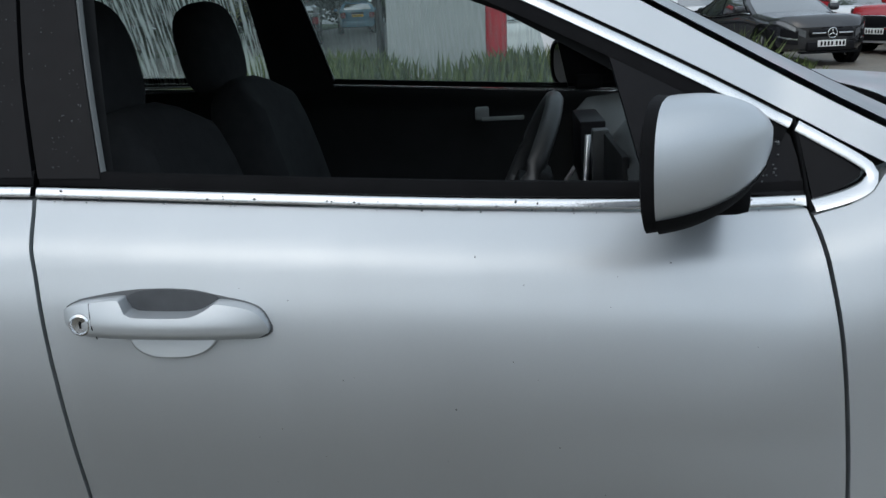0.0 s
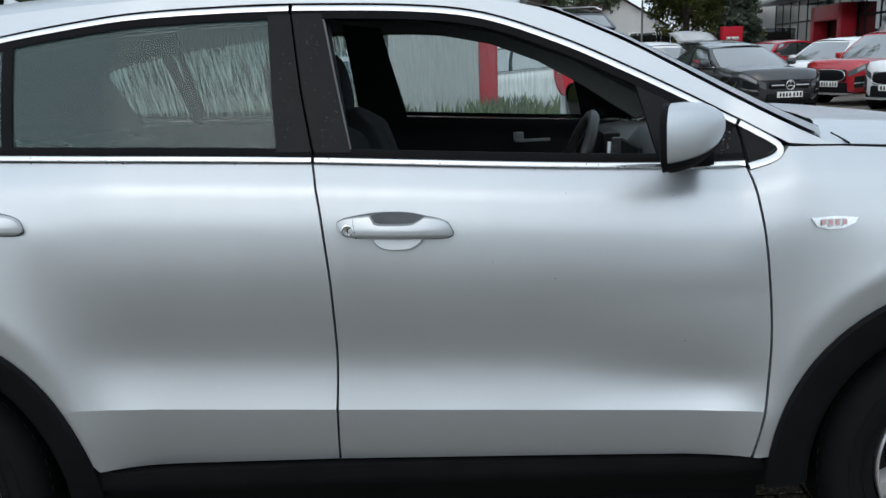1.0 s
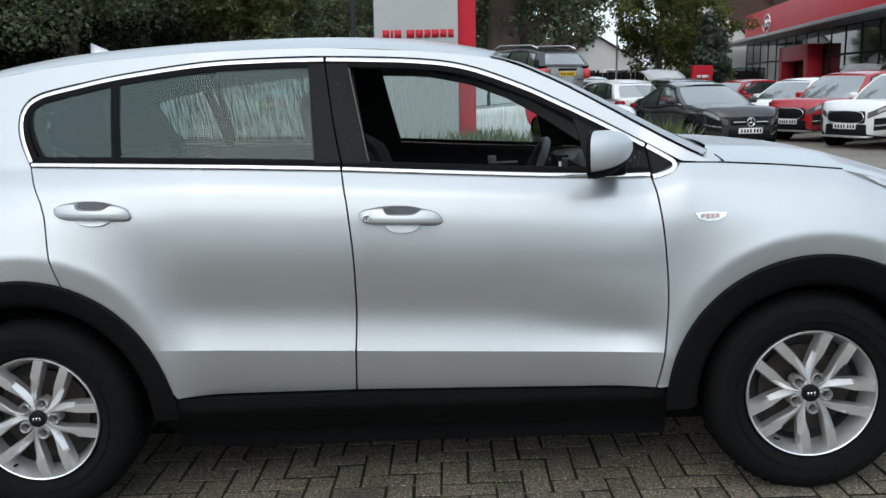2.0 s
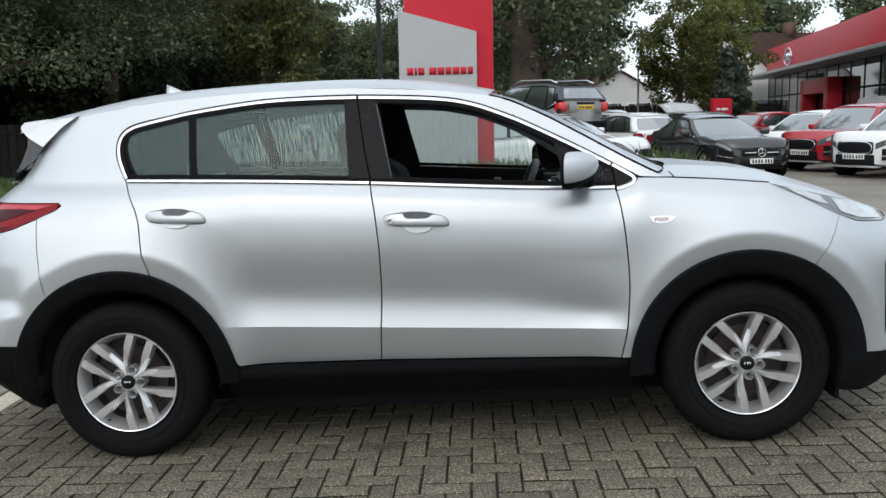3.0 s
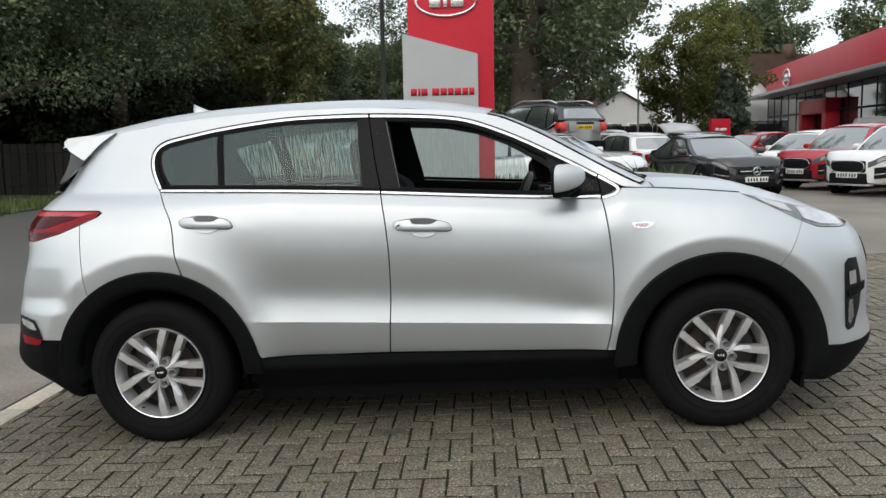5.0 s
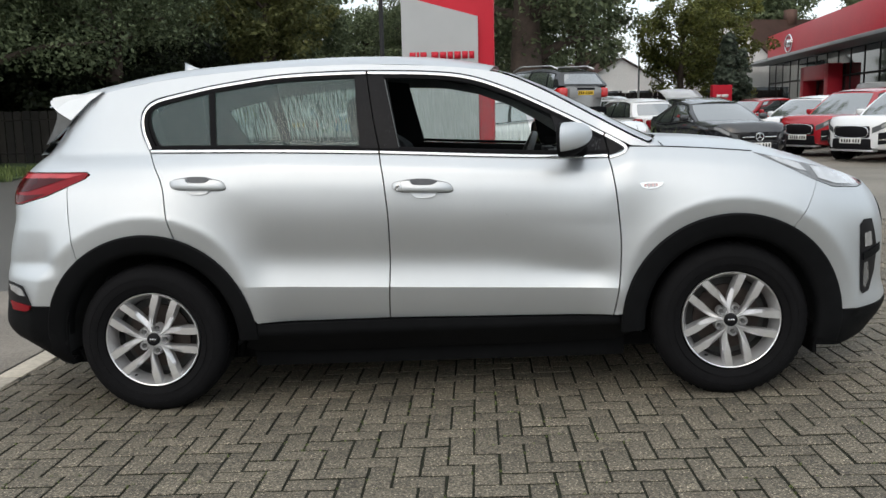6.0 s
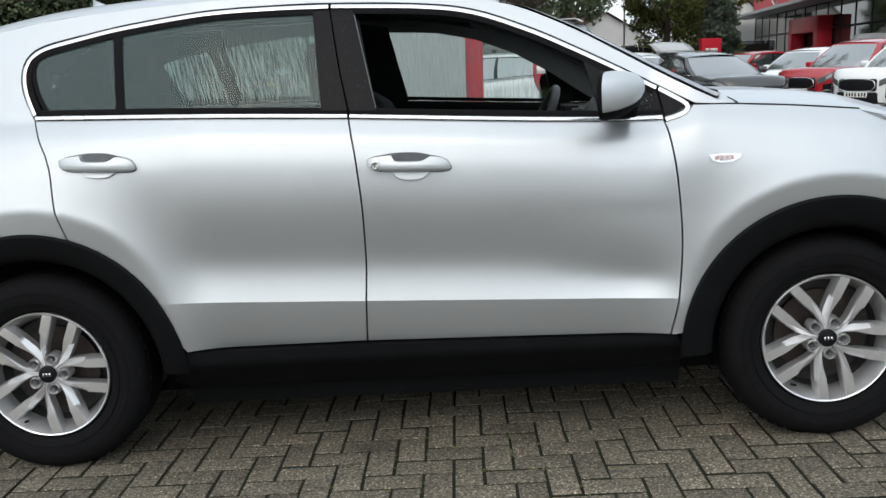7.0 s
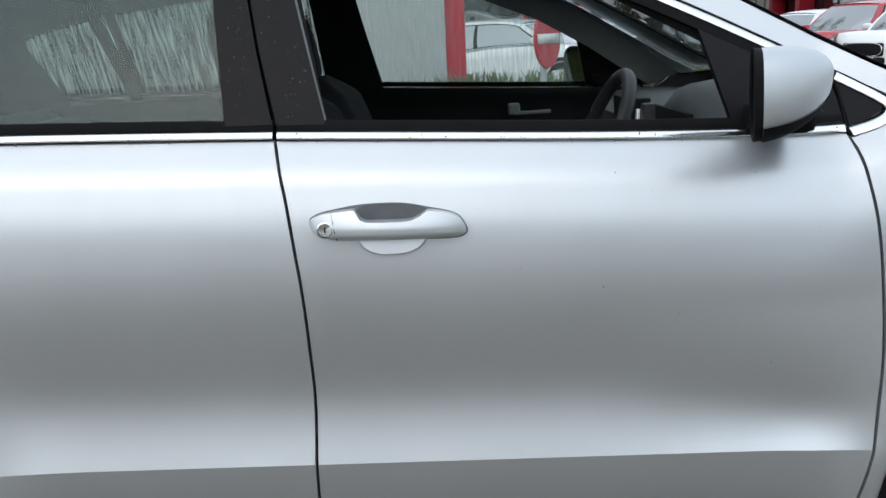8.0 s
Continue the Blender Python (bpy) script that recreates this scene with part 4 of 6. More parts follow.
def wheel(turn):
    w = thing("wheel", "", "")
    tyre = lathe([(0.219, 0.02), (0.231, -0.005), (0.262, -0.020), (0.300, -0.022), (0.325, -0.012), (0.341, 0.008), (0.349, 0.03), (0.351, 0.11), (0.349, 0.19), (0.336, 0.215), (0.26, 0.22), (0.22, 0.20)], 64)
    t_ob = part("tyre", tyre, RUBBER, w, "black tyre")
    # tread grooves at the shoulder
    bm = bmesh.new()
    for k in range(60):
        a = 2 * math.pi * k / 60
        box(bm, 0.3505, 0.3535, 0.030, 0.075, -0.009, 0.009, m=Matrix.Rotation(-a, 4, "Y"))
    tagged(part("tread", bm, RUBBER, t_ob, smooth=False), kind="stuff")
    for r in (0.258, 0.292):
        bm = lathe([(r, -0.0205), (r + 0.002, -0.0235), (r + 0.004, -0.0205)], 64)
        part("sidewall_ring", bm, RUBBER, t_ob)
    rim = part("rim", lathe([(0.221, 0.012), (0.2225, -0.006), (0.2195, -0.0095), (0.2155, -0.007), (0.209, 0.010), (0.200, 0.032), (0.190, 0.060), (0.186, 0.12), (0.184, 0.20)], 64), ALLOY, w, "silver alloy wheel rim")
    part("barrel", lathe([(0.1885, 0.064), (0.184, 0.12), (0.05, 0.125)], 40), ALLOYDARK, rim)
    part("brake_disc", lathe([(0.150, 0.105), (0.150, 0.09), (0.06, 0.09), (0.06, 0.07), (0.02, 0.07)], 40), RUST, w, "rusty brake disc")
    part("hub", lathe([(0.054, 0.085), (0.052, 0.036), (0.050, 0.026), (0.036, 0.012), (0.0, 0.012)], 40), ALLOY, rim)
    part("hub_cap", lathe([(0.030, 0.014), (0.030, 0.002), (0.026, -0.001), (0.0, -0.003)], 32), GLOSSBLACK, w, "black hub cap with a bright ring mark")
    for k, dx in enumerate((-0.011, 0.0, 0.011)):
        bm = boxed(dx - 0.0032, dx + 0.0032, -0.0042, -0.0026, -0.006, 0.006)
        part("cap_mark", bm, CHROME, w)
    for pair in range(5):
        mid = 64 + turn + 72 * pair
        for sgn in (-1, 1):
            rows = []
            # radius, half width, offset across from the pair's axis, depth, and the flat face's two edges
            for r, half, off, y, q1, q2 in ((0.028, 0.0090, 0.0170, 0.008, -0.75, -0.60), (0.060, 0.0100, 0.0330, 0.007, -0.70, -0.50), (0.100, 0.0135, 0.0420, 0.002, -0.70, -0.30), (0.140, 0.0180, 0.0440, -0.004, -0.80, 0.30), (0.148, 0.0190, 0.0445, -0.0045, -0.85, 0.75), (0.190, 0.0190, 0.0460, -0.0055, -0.88, 0.80), (0.207, 0.0190, 0.0465, -0.006, -0.88, 0.80), (0.2165, 0.0190, 0.0470, -0.005, -0.88, 0.80)):
                a = radians(mid)
                c, s = math.cos(a), math.sin(a)
                along = math.sqrt(r * r - off * off)
                row = [(along * c - sgn * (off + q * half) * s, yy, along * s + sgn * (off + q * half) * c) for q, yy in ((-1.0, y + 0.045), (-1.0, y + 0.006), (q1, y), (q2, y), (1.0, y + 0.018), (1.12, y + 0.045))]
                rows.append(row if sgn > 0 else row[::-1])
            bm = loft(rows)
            bmesh.ops.recalc_face_normals(bm, faces=bm.faces)
            sharpen(bm, 12)
            if sum(f.normal.y * f.calc_area() for f in bm.faces) > 0:
                bmesh.ops.reverse_faces(bm, faces=bm.faces)
            part("spoke", bm, ALLOY, rim)
        a = radians(mid)
        bm = lathe([(0.0215, 0.050), (0.0205, 0.006), (0.0185, 0.001), (0.0160, 0.004), (0.0150, 0.018), (0.0, 0.020)], 20)
        bm2 = lathe([(0.0110, 0.02), (0.0105, 0.000), (0.0075, -0.004), (0.0055, -0.002), (0.0, -0.002)], 6)
        for b_, nm, mt in ((bm, "nut_seat", ALLOY), (bm2, "wheel_nut", NUT)):
            o = part(nm, b_, mt, w)
            o.matrix_basis = pose(0.056 * math.cos(a), 0, 0.056 * math.sin(a))
    bm = bmesh.new()
    a = radians(-125 + turn)
    tube(bm, [(0.199 * math.cos(a), 0.018, 0.199 * math.sin(a)), (0.190 * math.cos(a), -0.012, 0.190 * math.sin(a))], 0.004, 6)
    part("valve", bm, RUBBER, w)
    return w


for cx, turn in ((WHEEL_X, 0), (-WHEEL_X, 5)):
    w = wheel(turn)
    tagged(w, "five twin-spoke silver alloy wheel with black tyre", "wheel", "road wheels")
    w.parent = car
    w.matrix_basis = pose(cx, -0.888, HUB_Z)
    w2 = copy_thing(w, pose(cx, 0.888, HUB_Z, 0, 0, 180))
    w2.parent = car

# ---------- cabin ----------
part("headliner", loft([[(x, half_width(x, roof_edge(x)) * 0.96 * k / 8, roof_edge(x) - 0.005 + 0.02 * (1 - (k / 8) ** 2)) for k in range(-8, 9)] for x in [-1.6 + 0.1 * i for i in range(19)]]), DARK, car)
for lowx in (((-0.33, 1.15), (-0.13, 1.15), (-0.20, 1.53), (-0.35, 1.55)), ((-1.032, 1.19), (-0.992, 1.19), (-1.046, 1.49), (-1.092, 1.49)), ((-1.225, 1.19), (-1.318, 1.422), (-1.2, 1.446), (-1.0, 1.480), (-1.0, 1.56), (-1.5, 1.54), (-1.62, 1.50), (-1.78, 1.38), (-1.85, 1.25), (-1.75, 1.15))):
    both_sides(part("pillar_lining", sheet(list(lowx), lift=-0.045, depth=0.0), DARK, car))
low_edge = [(-1.0, 1.480), (-0.684, 1.510), (-0.3, 1.520), (0.04, 1.488), (0.229, 1.446), (0.414, 1.370), (0.60, 1.262), (0.72, 1.180), (0.82, 1.115)]
top_edge = [(0.93, 1.150), (0.722, 1.290), (0.572, 1.383), (0.417, 1.465), (0.25, 1.495), (0.0, 1.545), (-0.5, 1.57), (-1.0, 1.565)]
rail_in = part("rail_lining", sheet(low_edge + top_edge, lift=-0.04, depth=0.0), DARK, car)
bm = bmesh.new()
tube(bm, [(-1.312, 0.768, 1.412), (-1.272, 0.778, 1.31), (-1.232, 0.786, 1.214), (-1.10, 0.792, 1.208), (-0.8, 0.798, 1.198), (-0.45, 0.803, 1.186)], 0.0035, 6)
part("glass_edge", bm, PILLARTRIM, TWIN[rear_door], "pale strip along the rear and lower edge of the far window")
o2 = both_sides(rail_in)
o2.data.materials[0] = PILLARTRIM
part("parcel_shelf", boxed(-1.75, -1.1, -0.62, 0.62, 1.02, 1.05, bevel=0.01), DARK, car)


def seat(y, x):
    """A front seat: cushion, bolstered back and head restraint on two posts."""
    def pad(w, d, h, bulge, m, name, mat=CLOTH, parent=None):
        bm = bmesh.new()
        box(bm, -d / 2, d / 2, -w / 2, w / 2, 0, h)
        bmesh.ops.subdivide_edges(bm, edges=bm.edges[:], cuts=5, use_grid_fill=True)
        for v in bm.verts:
            fx, fy, fz = 2 * v.co.x / d, 2 * v.co.y / w, 2 * v.co.z / h - 1
            r = (abs(fx) ** 3 + abs(fy) ** 3 + abs(fz) ** 3) ** (1 / 3)
            k = 1 / max(r, 0.001) if r > 1 else 1
            v.co.x, v.co.y, v.co.z = v.co.x * k, v.co.y * k, h / 2 + (v.co.z - h / 2) * k
            v.co.x += bulge * abs(fy) ** 2 * (1 if fx > 0 else 0)
        bmesh.ops.transform(bm, matrix=m, verts=bm.verts[:])
        return part(name, bm, mat, parent)
    s = new("front_seat")
    s.parent = car
    tagged(s, "black cloth front seat")
    pad(0.52, 0.52, 0.16, 0, pose(x + 0.12, y, 0.50), "cushion", parent=s)
    pad(0.50, 0.14, 0.66, 0.05, pose(x - 0.16, y, 0.60, 0, -15, 0), "backrest", parent=s)
    hr = pad(0.28, 0.13, 0.25, 0, pose(x - 0.365, y, 1.19, 0, -10, 0), "head_restraint", parent=s)
    bm = bmesh.new()
    for dy in (-0.06, 0.06):
        tube(bm, [(x - 0.32, y + dy, 1.18), (x - 0.36, y + dy, 1.30)], 0.006, 6)
    part("posts", bm, CHROME, hr)


seat(-0.37, 0.03)
seat(0.37, 0.02)
bm = bmesh.new()
box(bm, -1.12, -0.75, -0.62, 0.62, 0.48, 0.66, bevel=0.04)
box(bm, -1.28, -1.10, -0.62, 0.62, 0.6, 1.16, bevel=0.05)
part("rear_bench", bm, CLOTH, car)
# dashboard with binnacle, centre screen, vents
rows = []
for i in range(13):
    y = -0.74 + 1.48 * i / 12
    hood = 0.080 * math.exp(-((y + 0.37) / 0.17) ** 4)
    rows.append([(1.230, y, 1.04), (1.060, y, 1.085), (0.880, y, 1.105 + hood * 0.6), (0.740, y, 1.110 + hood), (0.650, y, 1.100 + hood), (0.612, y, 1.060 + hood * 0.9), (0.615, y, 1.00), (0.650, y, 0.88), (0.750, y, 0.70), (0.870, y, 0.55)])
bm = loft(rows)
bmesh.ops.recalc_face_normals(bm, faces=bm.faces)
sharpen(bm, 45)
dash = part("dashboard", bm, DASH, car, "dark grey soft plastic dashboard")
part("instrument_cowl", boxed(0.603, 0.616, -0.52, -0.22, 1.02, 1.125, bevel=0.005), DARK, dash)
part("touch_screen", boxed(0.565, 0.62, -0.11, 0.12, 1.00, 1.135, bevel=0.006), GLOSSBLACK, dash, "glossy black centre screen")
for yy in (-0.16, 0.145):
    part("air_vent", boxed(0.585, 0.62, yy - 0.02, yy + 0.02, 0.985, 1.125, bevel=0.006), STEER, dash, "slim dark air vent")
stack = loft([[(0.575, y, 1.0), (0.545, y, 0.95), (0.52, y, 0.88), (0.47, y, 0.80), (0.36, y, 0.74), (0.10, y, 0.71), (-0.10, y, 0.69), (-0.12, y, 0.45)] for y in (-0.13, -0.06, 0.0, 0.06, 0.13)])
part("centre_console", stack, DASH, car)
for yy in (-0.135, 0.135):
    bm = bmesh.new()
    tube(bm, [(0.580, yy, 1.11), (0.572, yy, 1.0), (0.540, yy, 0.95), (0.515, yy, 0.88), (0.465, yy, 0.805), (0.36, yy, 0.745)], 0.006, 8)
    part("stack_trim", bm, ALLOY, dash, "bright edge trim of the centre stack")
bm = bmesh.new()
tube(bm, [(0.20, 0.02, 0.70), (0.19, 0.02, 0.82), (0.185, 0.02, 0.86)], [0.012, 0.012, 0.026], 10)
part("gear_lever", bm, DARK, car)
# steering wheel
sw = new("steering_wheel")
sw.parent = car
sw.matrix_basis = pose(0.428, -0.37, 1.045, 0, 24, 0)
tagged(sw, "black leather steering wheel")
bm = bmesh.new()
ring = [(0, 0.180 * math.cos(2 * math.pi * k / 40), 0.180 * math.sin(2 * math.pi * k / 40)) for k in range(41)]
tube(bm, ring, 0.0165, 10, cap=False)
part("rim", bm, STEER, sw, "dark grey leather rim")
bm = bmesh.new()
box(bm, 0.01, 0.05, -0.07, 0.07, -0.06, 0.06, bevel=0.015)
for a in (0, 180, 270):
    box(bm, 0.0, 0.02, 0.05, 0.175, -0.014, 0.014, bevel=0.004, m=Matrix.Rotation(radians(a), 4, "X"))
part("spokes", bm, DARK, sw)
bm = bmesh.new()
tube(bm, [(0.02, 0, 0), (0.25, 0, -0.02)], 0.04, 10)
part("column", bm, DARK, sw)
# far door: pull handle
bm = bmesh.new()
box(bm, 0.31, 0.352, 0.735, 0.785, 1.045, 1.085, bevel=0.008)
box(bm, 0.33, 0.46, 0.732, 0.748, 1.044, 1.056, bevel=0.003)
part("inner_door_pull", bm, PILLARTRIM, PASS_DOOR, "grey inner door pull")


# ---------- ground ----------
def ground_z(x, y):
    near = math.tan(radians(CAR_TILT)) * min(max(x, -4.0), 3.4) - 0.0122 * (min(y, 6.0) + 0.895)
    z = near * (1 - sstep(3.0, 8.0, y))
    mound = sstep(5.0, 7.0, y) * (1 - sstep(8.8, 9.6, y)) * sstep(-4.0, -2.6, x) * (1 - sstep(2.6, 4.4, x))
    z += 0.55 * mound
    z += 0.75 * sstep(17.0, 18.4, y) * (1 - sstep(24.0, 28.0, y)) * sstep(-2.5, -1.0, x) * (1 - sstep(3.6, 4.3, x))
    return z


ASPHALT = node_mat("worn_damp_asphalt", (0.085, 0.083, 0.080), rough=0.42, vary=0.35, scale=35, patch=0.35, bump=0.25, bump_scale=180, second=(0.15, 0.145, 0.135))
TURF = node_mat("turf", (0.045, 0.075, 0.025), rough=0.9, vary=0.4, scale=10, bump=0.5, bump_scale=40)
PAVE_ARGS = dict(rough=0.7, vary=0.55, scale=150, patch=1.3, bump=0.9, bump_scale=190, second=(0.245, 0.213, 0.158), spread=0.09)
PAVER = node_mat("concrete_paver", (0.107, 0.094, 0.071), per="object", **PAVE_ARGS)
PAVERI = node_mat("concrete_paver_joined", (0.107, 0.094, 0.071), per="island", **PAVE_ARGS)


def speckled(m):
    """Fine grit: mottled face with sparse pale grains of aggregate showing in the blocks."""
    n, l = m.node_tree.nodes, m.node_tree.links
    b = n["Principled BSDF"]
    src = b.inputs["Base Color"].links[0].from_socket
    geo, ns, mr, mx = n.new("ShaderNodeNewGeometry"), n.new("ShaderNodeTexNoise"), n.new("ShaderNodeMapRange"), n.new("ShaderNodeVectorMath")
    ns.inputs["Scale"].default_value, ns.inputs["Detail"].default_value = 95, 3
    mr.inputs["From Min"].default_value, mr.inputs["From Max"].default_value = 0.36, 0.66
    mr.inputs["To Min"].default_value, mr.inputs["To Max"].default_value = 0.36, 1.52
    vo, grain, both_ = n.new("ShaderNodeTexVoronoi"), n.new("ShaderNodeMapRange"), n.new("ShaderNodeMath")
    vo.inputs["Scale"].default_value = 85
    grain.inputs["From Min"].default_value, grain.inputs["From Max"].default_value = 0.16, 0.34
    grain.inputs["To Min"].default_value, grain.inputs["To Max"].default_value = 2.9, 1.0
    both_.operation = "MULTIPLY"
    mx.operation = "SCALE"
    l.new(geo.outputs["Position"], ns.inputs["Vector"])
    l.new(geo.outputs["Position"], vo.inputs["Vector"])
    l.new(ns.outputs["Fac"], mr.inputs["Value"])
    l.new(vo.outputs["Distance"], grain.inputs["Value"])
    l.new(mr.outputs[0], both_.inputs[0])
    l.new(grain.outputs[0], both_.inputs[1])
    l.new(src, mx.inputs[0])
    l.new(both_.outputs[0], mx.inputs["Scale"])
    l.new(mx.outputs[0], b.inputs["Base Color"])


speckled(PAVER)
speckled(PAVERI)
JOINT = node_mat("joint_sand_and_moss", (0.010, 0.010, 0.006), rough=0.95, vary=0.5, scale=30, patch=2.5, bump=0.5, bump_scale=120, second=(0.016, 0.020, 0.006))
KERB = node_mat("pale_concrete_edging", (0.44, 0.40, 0.33), rough=0.8, vary=0.3, scale=25, bump=0.3, bump_scale=120)
LOT = node_mat("tan_lot_surface", (0.16, 0.145, 0.12), rough=0.7, vary=0.3, scale=30, patch=0.5, bump=0.3, bump_scale=150, second=(0.25, 0.225, 0.185))

APRON = node_mat("gritty_tan_asphalt", (0.15, 0.132, 0.112), rough=0.75, vary=0.4, scale=60, patch=0.8, bump=0.6, bump_scale=160, second=(0.29, 0.26, 0.22))
PIT, JW, CH = 0.0993, 0.0105, 0.0022
PAVE_X0, PAVE_X1, PAVE_Y0, PAVE_Y1 = -0.041 - 23 * PIT, 7.64, -0.958 - 47 * PIT, 5.0
xs = [-400, -150, -60, -30] + [-20 + 0.5 * i for i in range(101)] + [40, 60, 150, 400]
ys = [-200, -80, -30, -15] + [-10 + 0.5 * i for i in range(81)] + [35, 45, 60, 90, 150, 400]
bm = loft([[(x, y, ground_z(x, y) - (0.09 if -2.4 < x < 7.8 and -5.7 < y < 5.1 else 0.0)) for x in xs] for y in ys])
tagged(finish("ground", bm, ASPHALT), "worn damp grey asphalt around the forecourt", "ground", kind="structure")
bm = loft([[(x, y, ground_z(x, y) + 0.006) for x in [PAVE_X1 + 0.0, 8.5, 10, 12, 15]] for y in [-5.6 + 0.53 * i for i in range(20)]])
tagged(finish("side_lot", bm, LOT), "tan weathered lot surface", "ground", kind="structure")
bm = loft([[(x, y, ground_z(x, y) + 0.006) for x in [4.5 + 0.5 * i for i in range(22)]] for y in [5.0 + 0.75 * i for i in range(34)]])
tagged(finish("back_lot", bm, LOT), "tan weathered lot surface under parked cars", "ground", kind="structure")
bm = loft([[(x, y, ground_z(x, y) + 0.01) for x in [-4.0 + 0.4 * i for i in range(22)]] for y in [5.0 + 0.25 * i for i in range(19)]])
tagged(finish("planted_bank", bm, TURF), "low grassy bank under the sign", "bank", kind="structure")
bm = loft([[(x, y, 0.03) for x in (-60, -30, -20, -15, -10.2 + 0.02 * y)] for y in (8, 12, 16, 20, 26, 34, 45, 60)])
tagged(finish("verge", bm, TURF), "rough grass verge below the wood", "verge", kind="structure")


bm = loft([[(x, y, ground_z(x, y) + 0.008) for x in (-8.0, -6.5, -5.0, -4.0, -3.2, -2.52 - 0.01 * y)] for y in [-6.0 + 0.5 * i for i in range(18)]])
tagged(finish("apron", bm, APRON), "pale gritty worn road edge beside the paving", "ground", kind="structure")


# ---------- foliage ----------
def leaf_mat(name, a, b):
    m = node_mat(name, a, rough=0.6, vary=0.45, scale=1.2, patch=0.35, second=b, per="island", spec=0.25)
    n, l = m.node_tree.nodes, m.node_tree.links
    p = n["Principled BSDF"]
    tr = n.new("ShaderNodeBsdfTranslucent")
    tr.inputs["Color"].default_value = (*[c * 1.3 for c in b], 1)
    mix = n.new("ShaderNodeMixShader")
    mix.inputs["Fac"].default_value = 0.25
    l.new(p.outputs[0], mix.inputs[1])
    l.new(tr.outputs[0], mix.inputs[2])
    l.new(mix.outputs[0], n["Material Output"].inputs["Surface"])
    return m


BARK = node_mat("tree_bark", (0.075, 0.055, 0.045), rough=0.9, vary=0.4, scale=9, bump=0.8, bump_scale=20)
OAK = leaf_mat("oak_leaf", (0.055, 0.078, 0.042), (0.190, 0.230, 0.125))
# near-black leaf: the shade under the canopy is put into its colour
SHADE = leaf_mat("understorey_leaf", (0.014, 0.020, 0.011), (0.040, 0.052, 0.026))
GOLD = leaf_mat("turning_leaf", (0.075, 0.092, 0.032), (0.20, 0.205, 0.078))
LIME = leaf_mat("light_leaf", (0.045, 0.065, 0.018), (0.16, 0.17, 0.045))
FIR = leaf_mat("fir_needle", (0.05, 0.075, 0.055), (0.13, 0.16, 0.12))
WEED = leaf_mat("weed_leaf", (0.05, 0.085, 0.022), (0.16, 0.20, 0.07))


def leaves(rng, clusters, per, size, spread):
    """One mesh of small folded leaves gathered in clumps."""
    c = np.array(clusters)
    n = len(c) * per
    unit = lambda v: v / np.linalg.norm(v, axis=1)[:, None]
    p = np.repeat(c[:, :3], per, 0) + unit(rng.normal(size=(n, 3))) * (np.repeat(c[:, 3], per) * spread * rng.random(n) ** 0.4)[:, None] * (1, 1, 0.75)
    out = unit(p - np.repeat(c[:, :3], per, 0) + 1e-6)
    face = unit(0.8 * out + (0, 0, 0.75) + 0.55 * rng.normal(size=(n, 3)))
    a = unit(np.cross(face, rng.normal(size=(n, 3))))
    b = np.cross(face, a)
    s = size * (0.6 + 0.8 * rng.random(n))[:, None]
    verts = np.stack([p - a * s, p + b * s * 0.55, p + a * s, p - b * s * 0.55 + np.cross(a, b) * s * 0.25], 1).reshape(-1, 3).tolist()
    faces = np.arange(4 * n).reshape(-1, 4).tolist()
    me = bpy.data.meshes.new("crown")
    me.from_pydata(verts, [], faces)
    return me


def tree(seed, height, radius, base, leaf, label, m, per=60, count=120, size=0.17, trunk=0.35, lean=0.3):
    rng = np.random.default_rng(seed)
    t = thing("tree", label, "tree", m)
    bm = bmesh.new()
    pts, rs = [], []
    for i in range(8):
        u = i / 7
        pts.append((lean * u * u + 0.12 * rng.normal() * u, 0.12 * rng.normal() * u, height * 0.8 * u - 0.1))
        rs.append(trunk * (1.25 if i == 0 else 1) * (1 - 0.8 * u) + 0.02)
    tube(bm, pts, rs, 10)
    part("trunk", bm, BARK, t)
    clusters = []
    limbs = 9
    for k in range(limbs):
        u = 0.38 + 0.54 * k / limbs
        a = 2.4 * k + rng.random()
        p0 = Vector(pts[min(7, int(u * 7))])
        reach = radius * (0.75 + 0.3 * rng.random()) * (1 - 0.4 * u)
        p1 = p0 + Vector((math.cos(a) * reach * 0.5, math.sin(a) * reach * 0.5, 0.3 + 0.5 * rng.random()))
        p2 = p0 + Vector((math.cos(a) * reach, math.sin(a) * reach, 0.5 + 1.0 * rng.random()))
        bm = bmesh.new()
        tube(bm, [p0, p1, p2], [trunk * 0.35, trunk * 0.2, 0.03], 7)
        part("limb", bm, BARK, t)
        for _ in range(5):
            q = p1.lerp(p2, rng.random())
            clusters.append((q.x, q.y, q.z, radius * 0.26))
    zc, hz = (base + height) / 2, (height - base) / 2
    while len(clusters) < count:
        d = rng.normal(size=3)
        d /= np.linalg.norm(d)
        r = 0.55 + 0.45 * rng.random() ** 0.5
        bump = 1 + 0.22 * math.sin(3 * d[0] + seed) * math.cos(4 * d[1]) + 0.12 * rng.normal()
        clusters.append((d[0] * radius * r * bump + lean * 0.6, d[1] * radius * r * bump, zc + d[2] * hz * r * bump, radius * (0.16 + 0.12 * rng.random())))
    me = leaves(rng, clusters, per, size, 1.0)
    me.materials.append(leaf)
    ob = new("crown", me)
    ob.parent = t
    tagged(ob, kind="stuff")
    return t


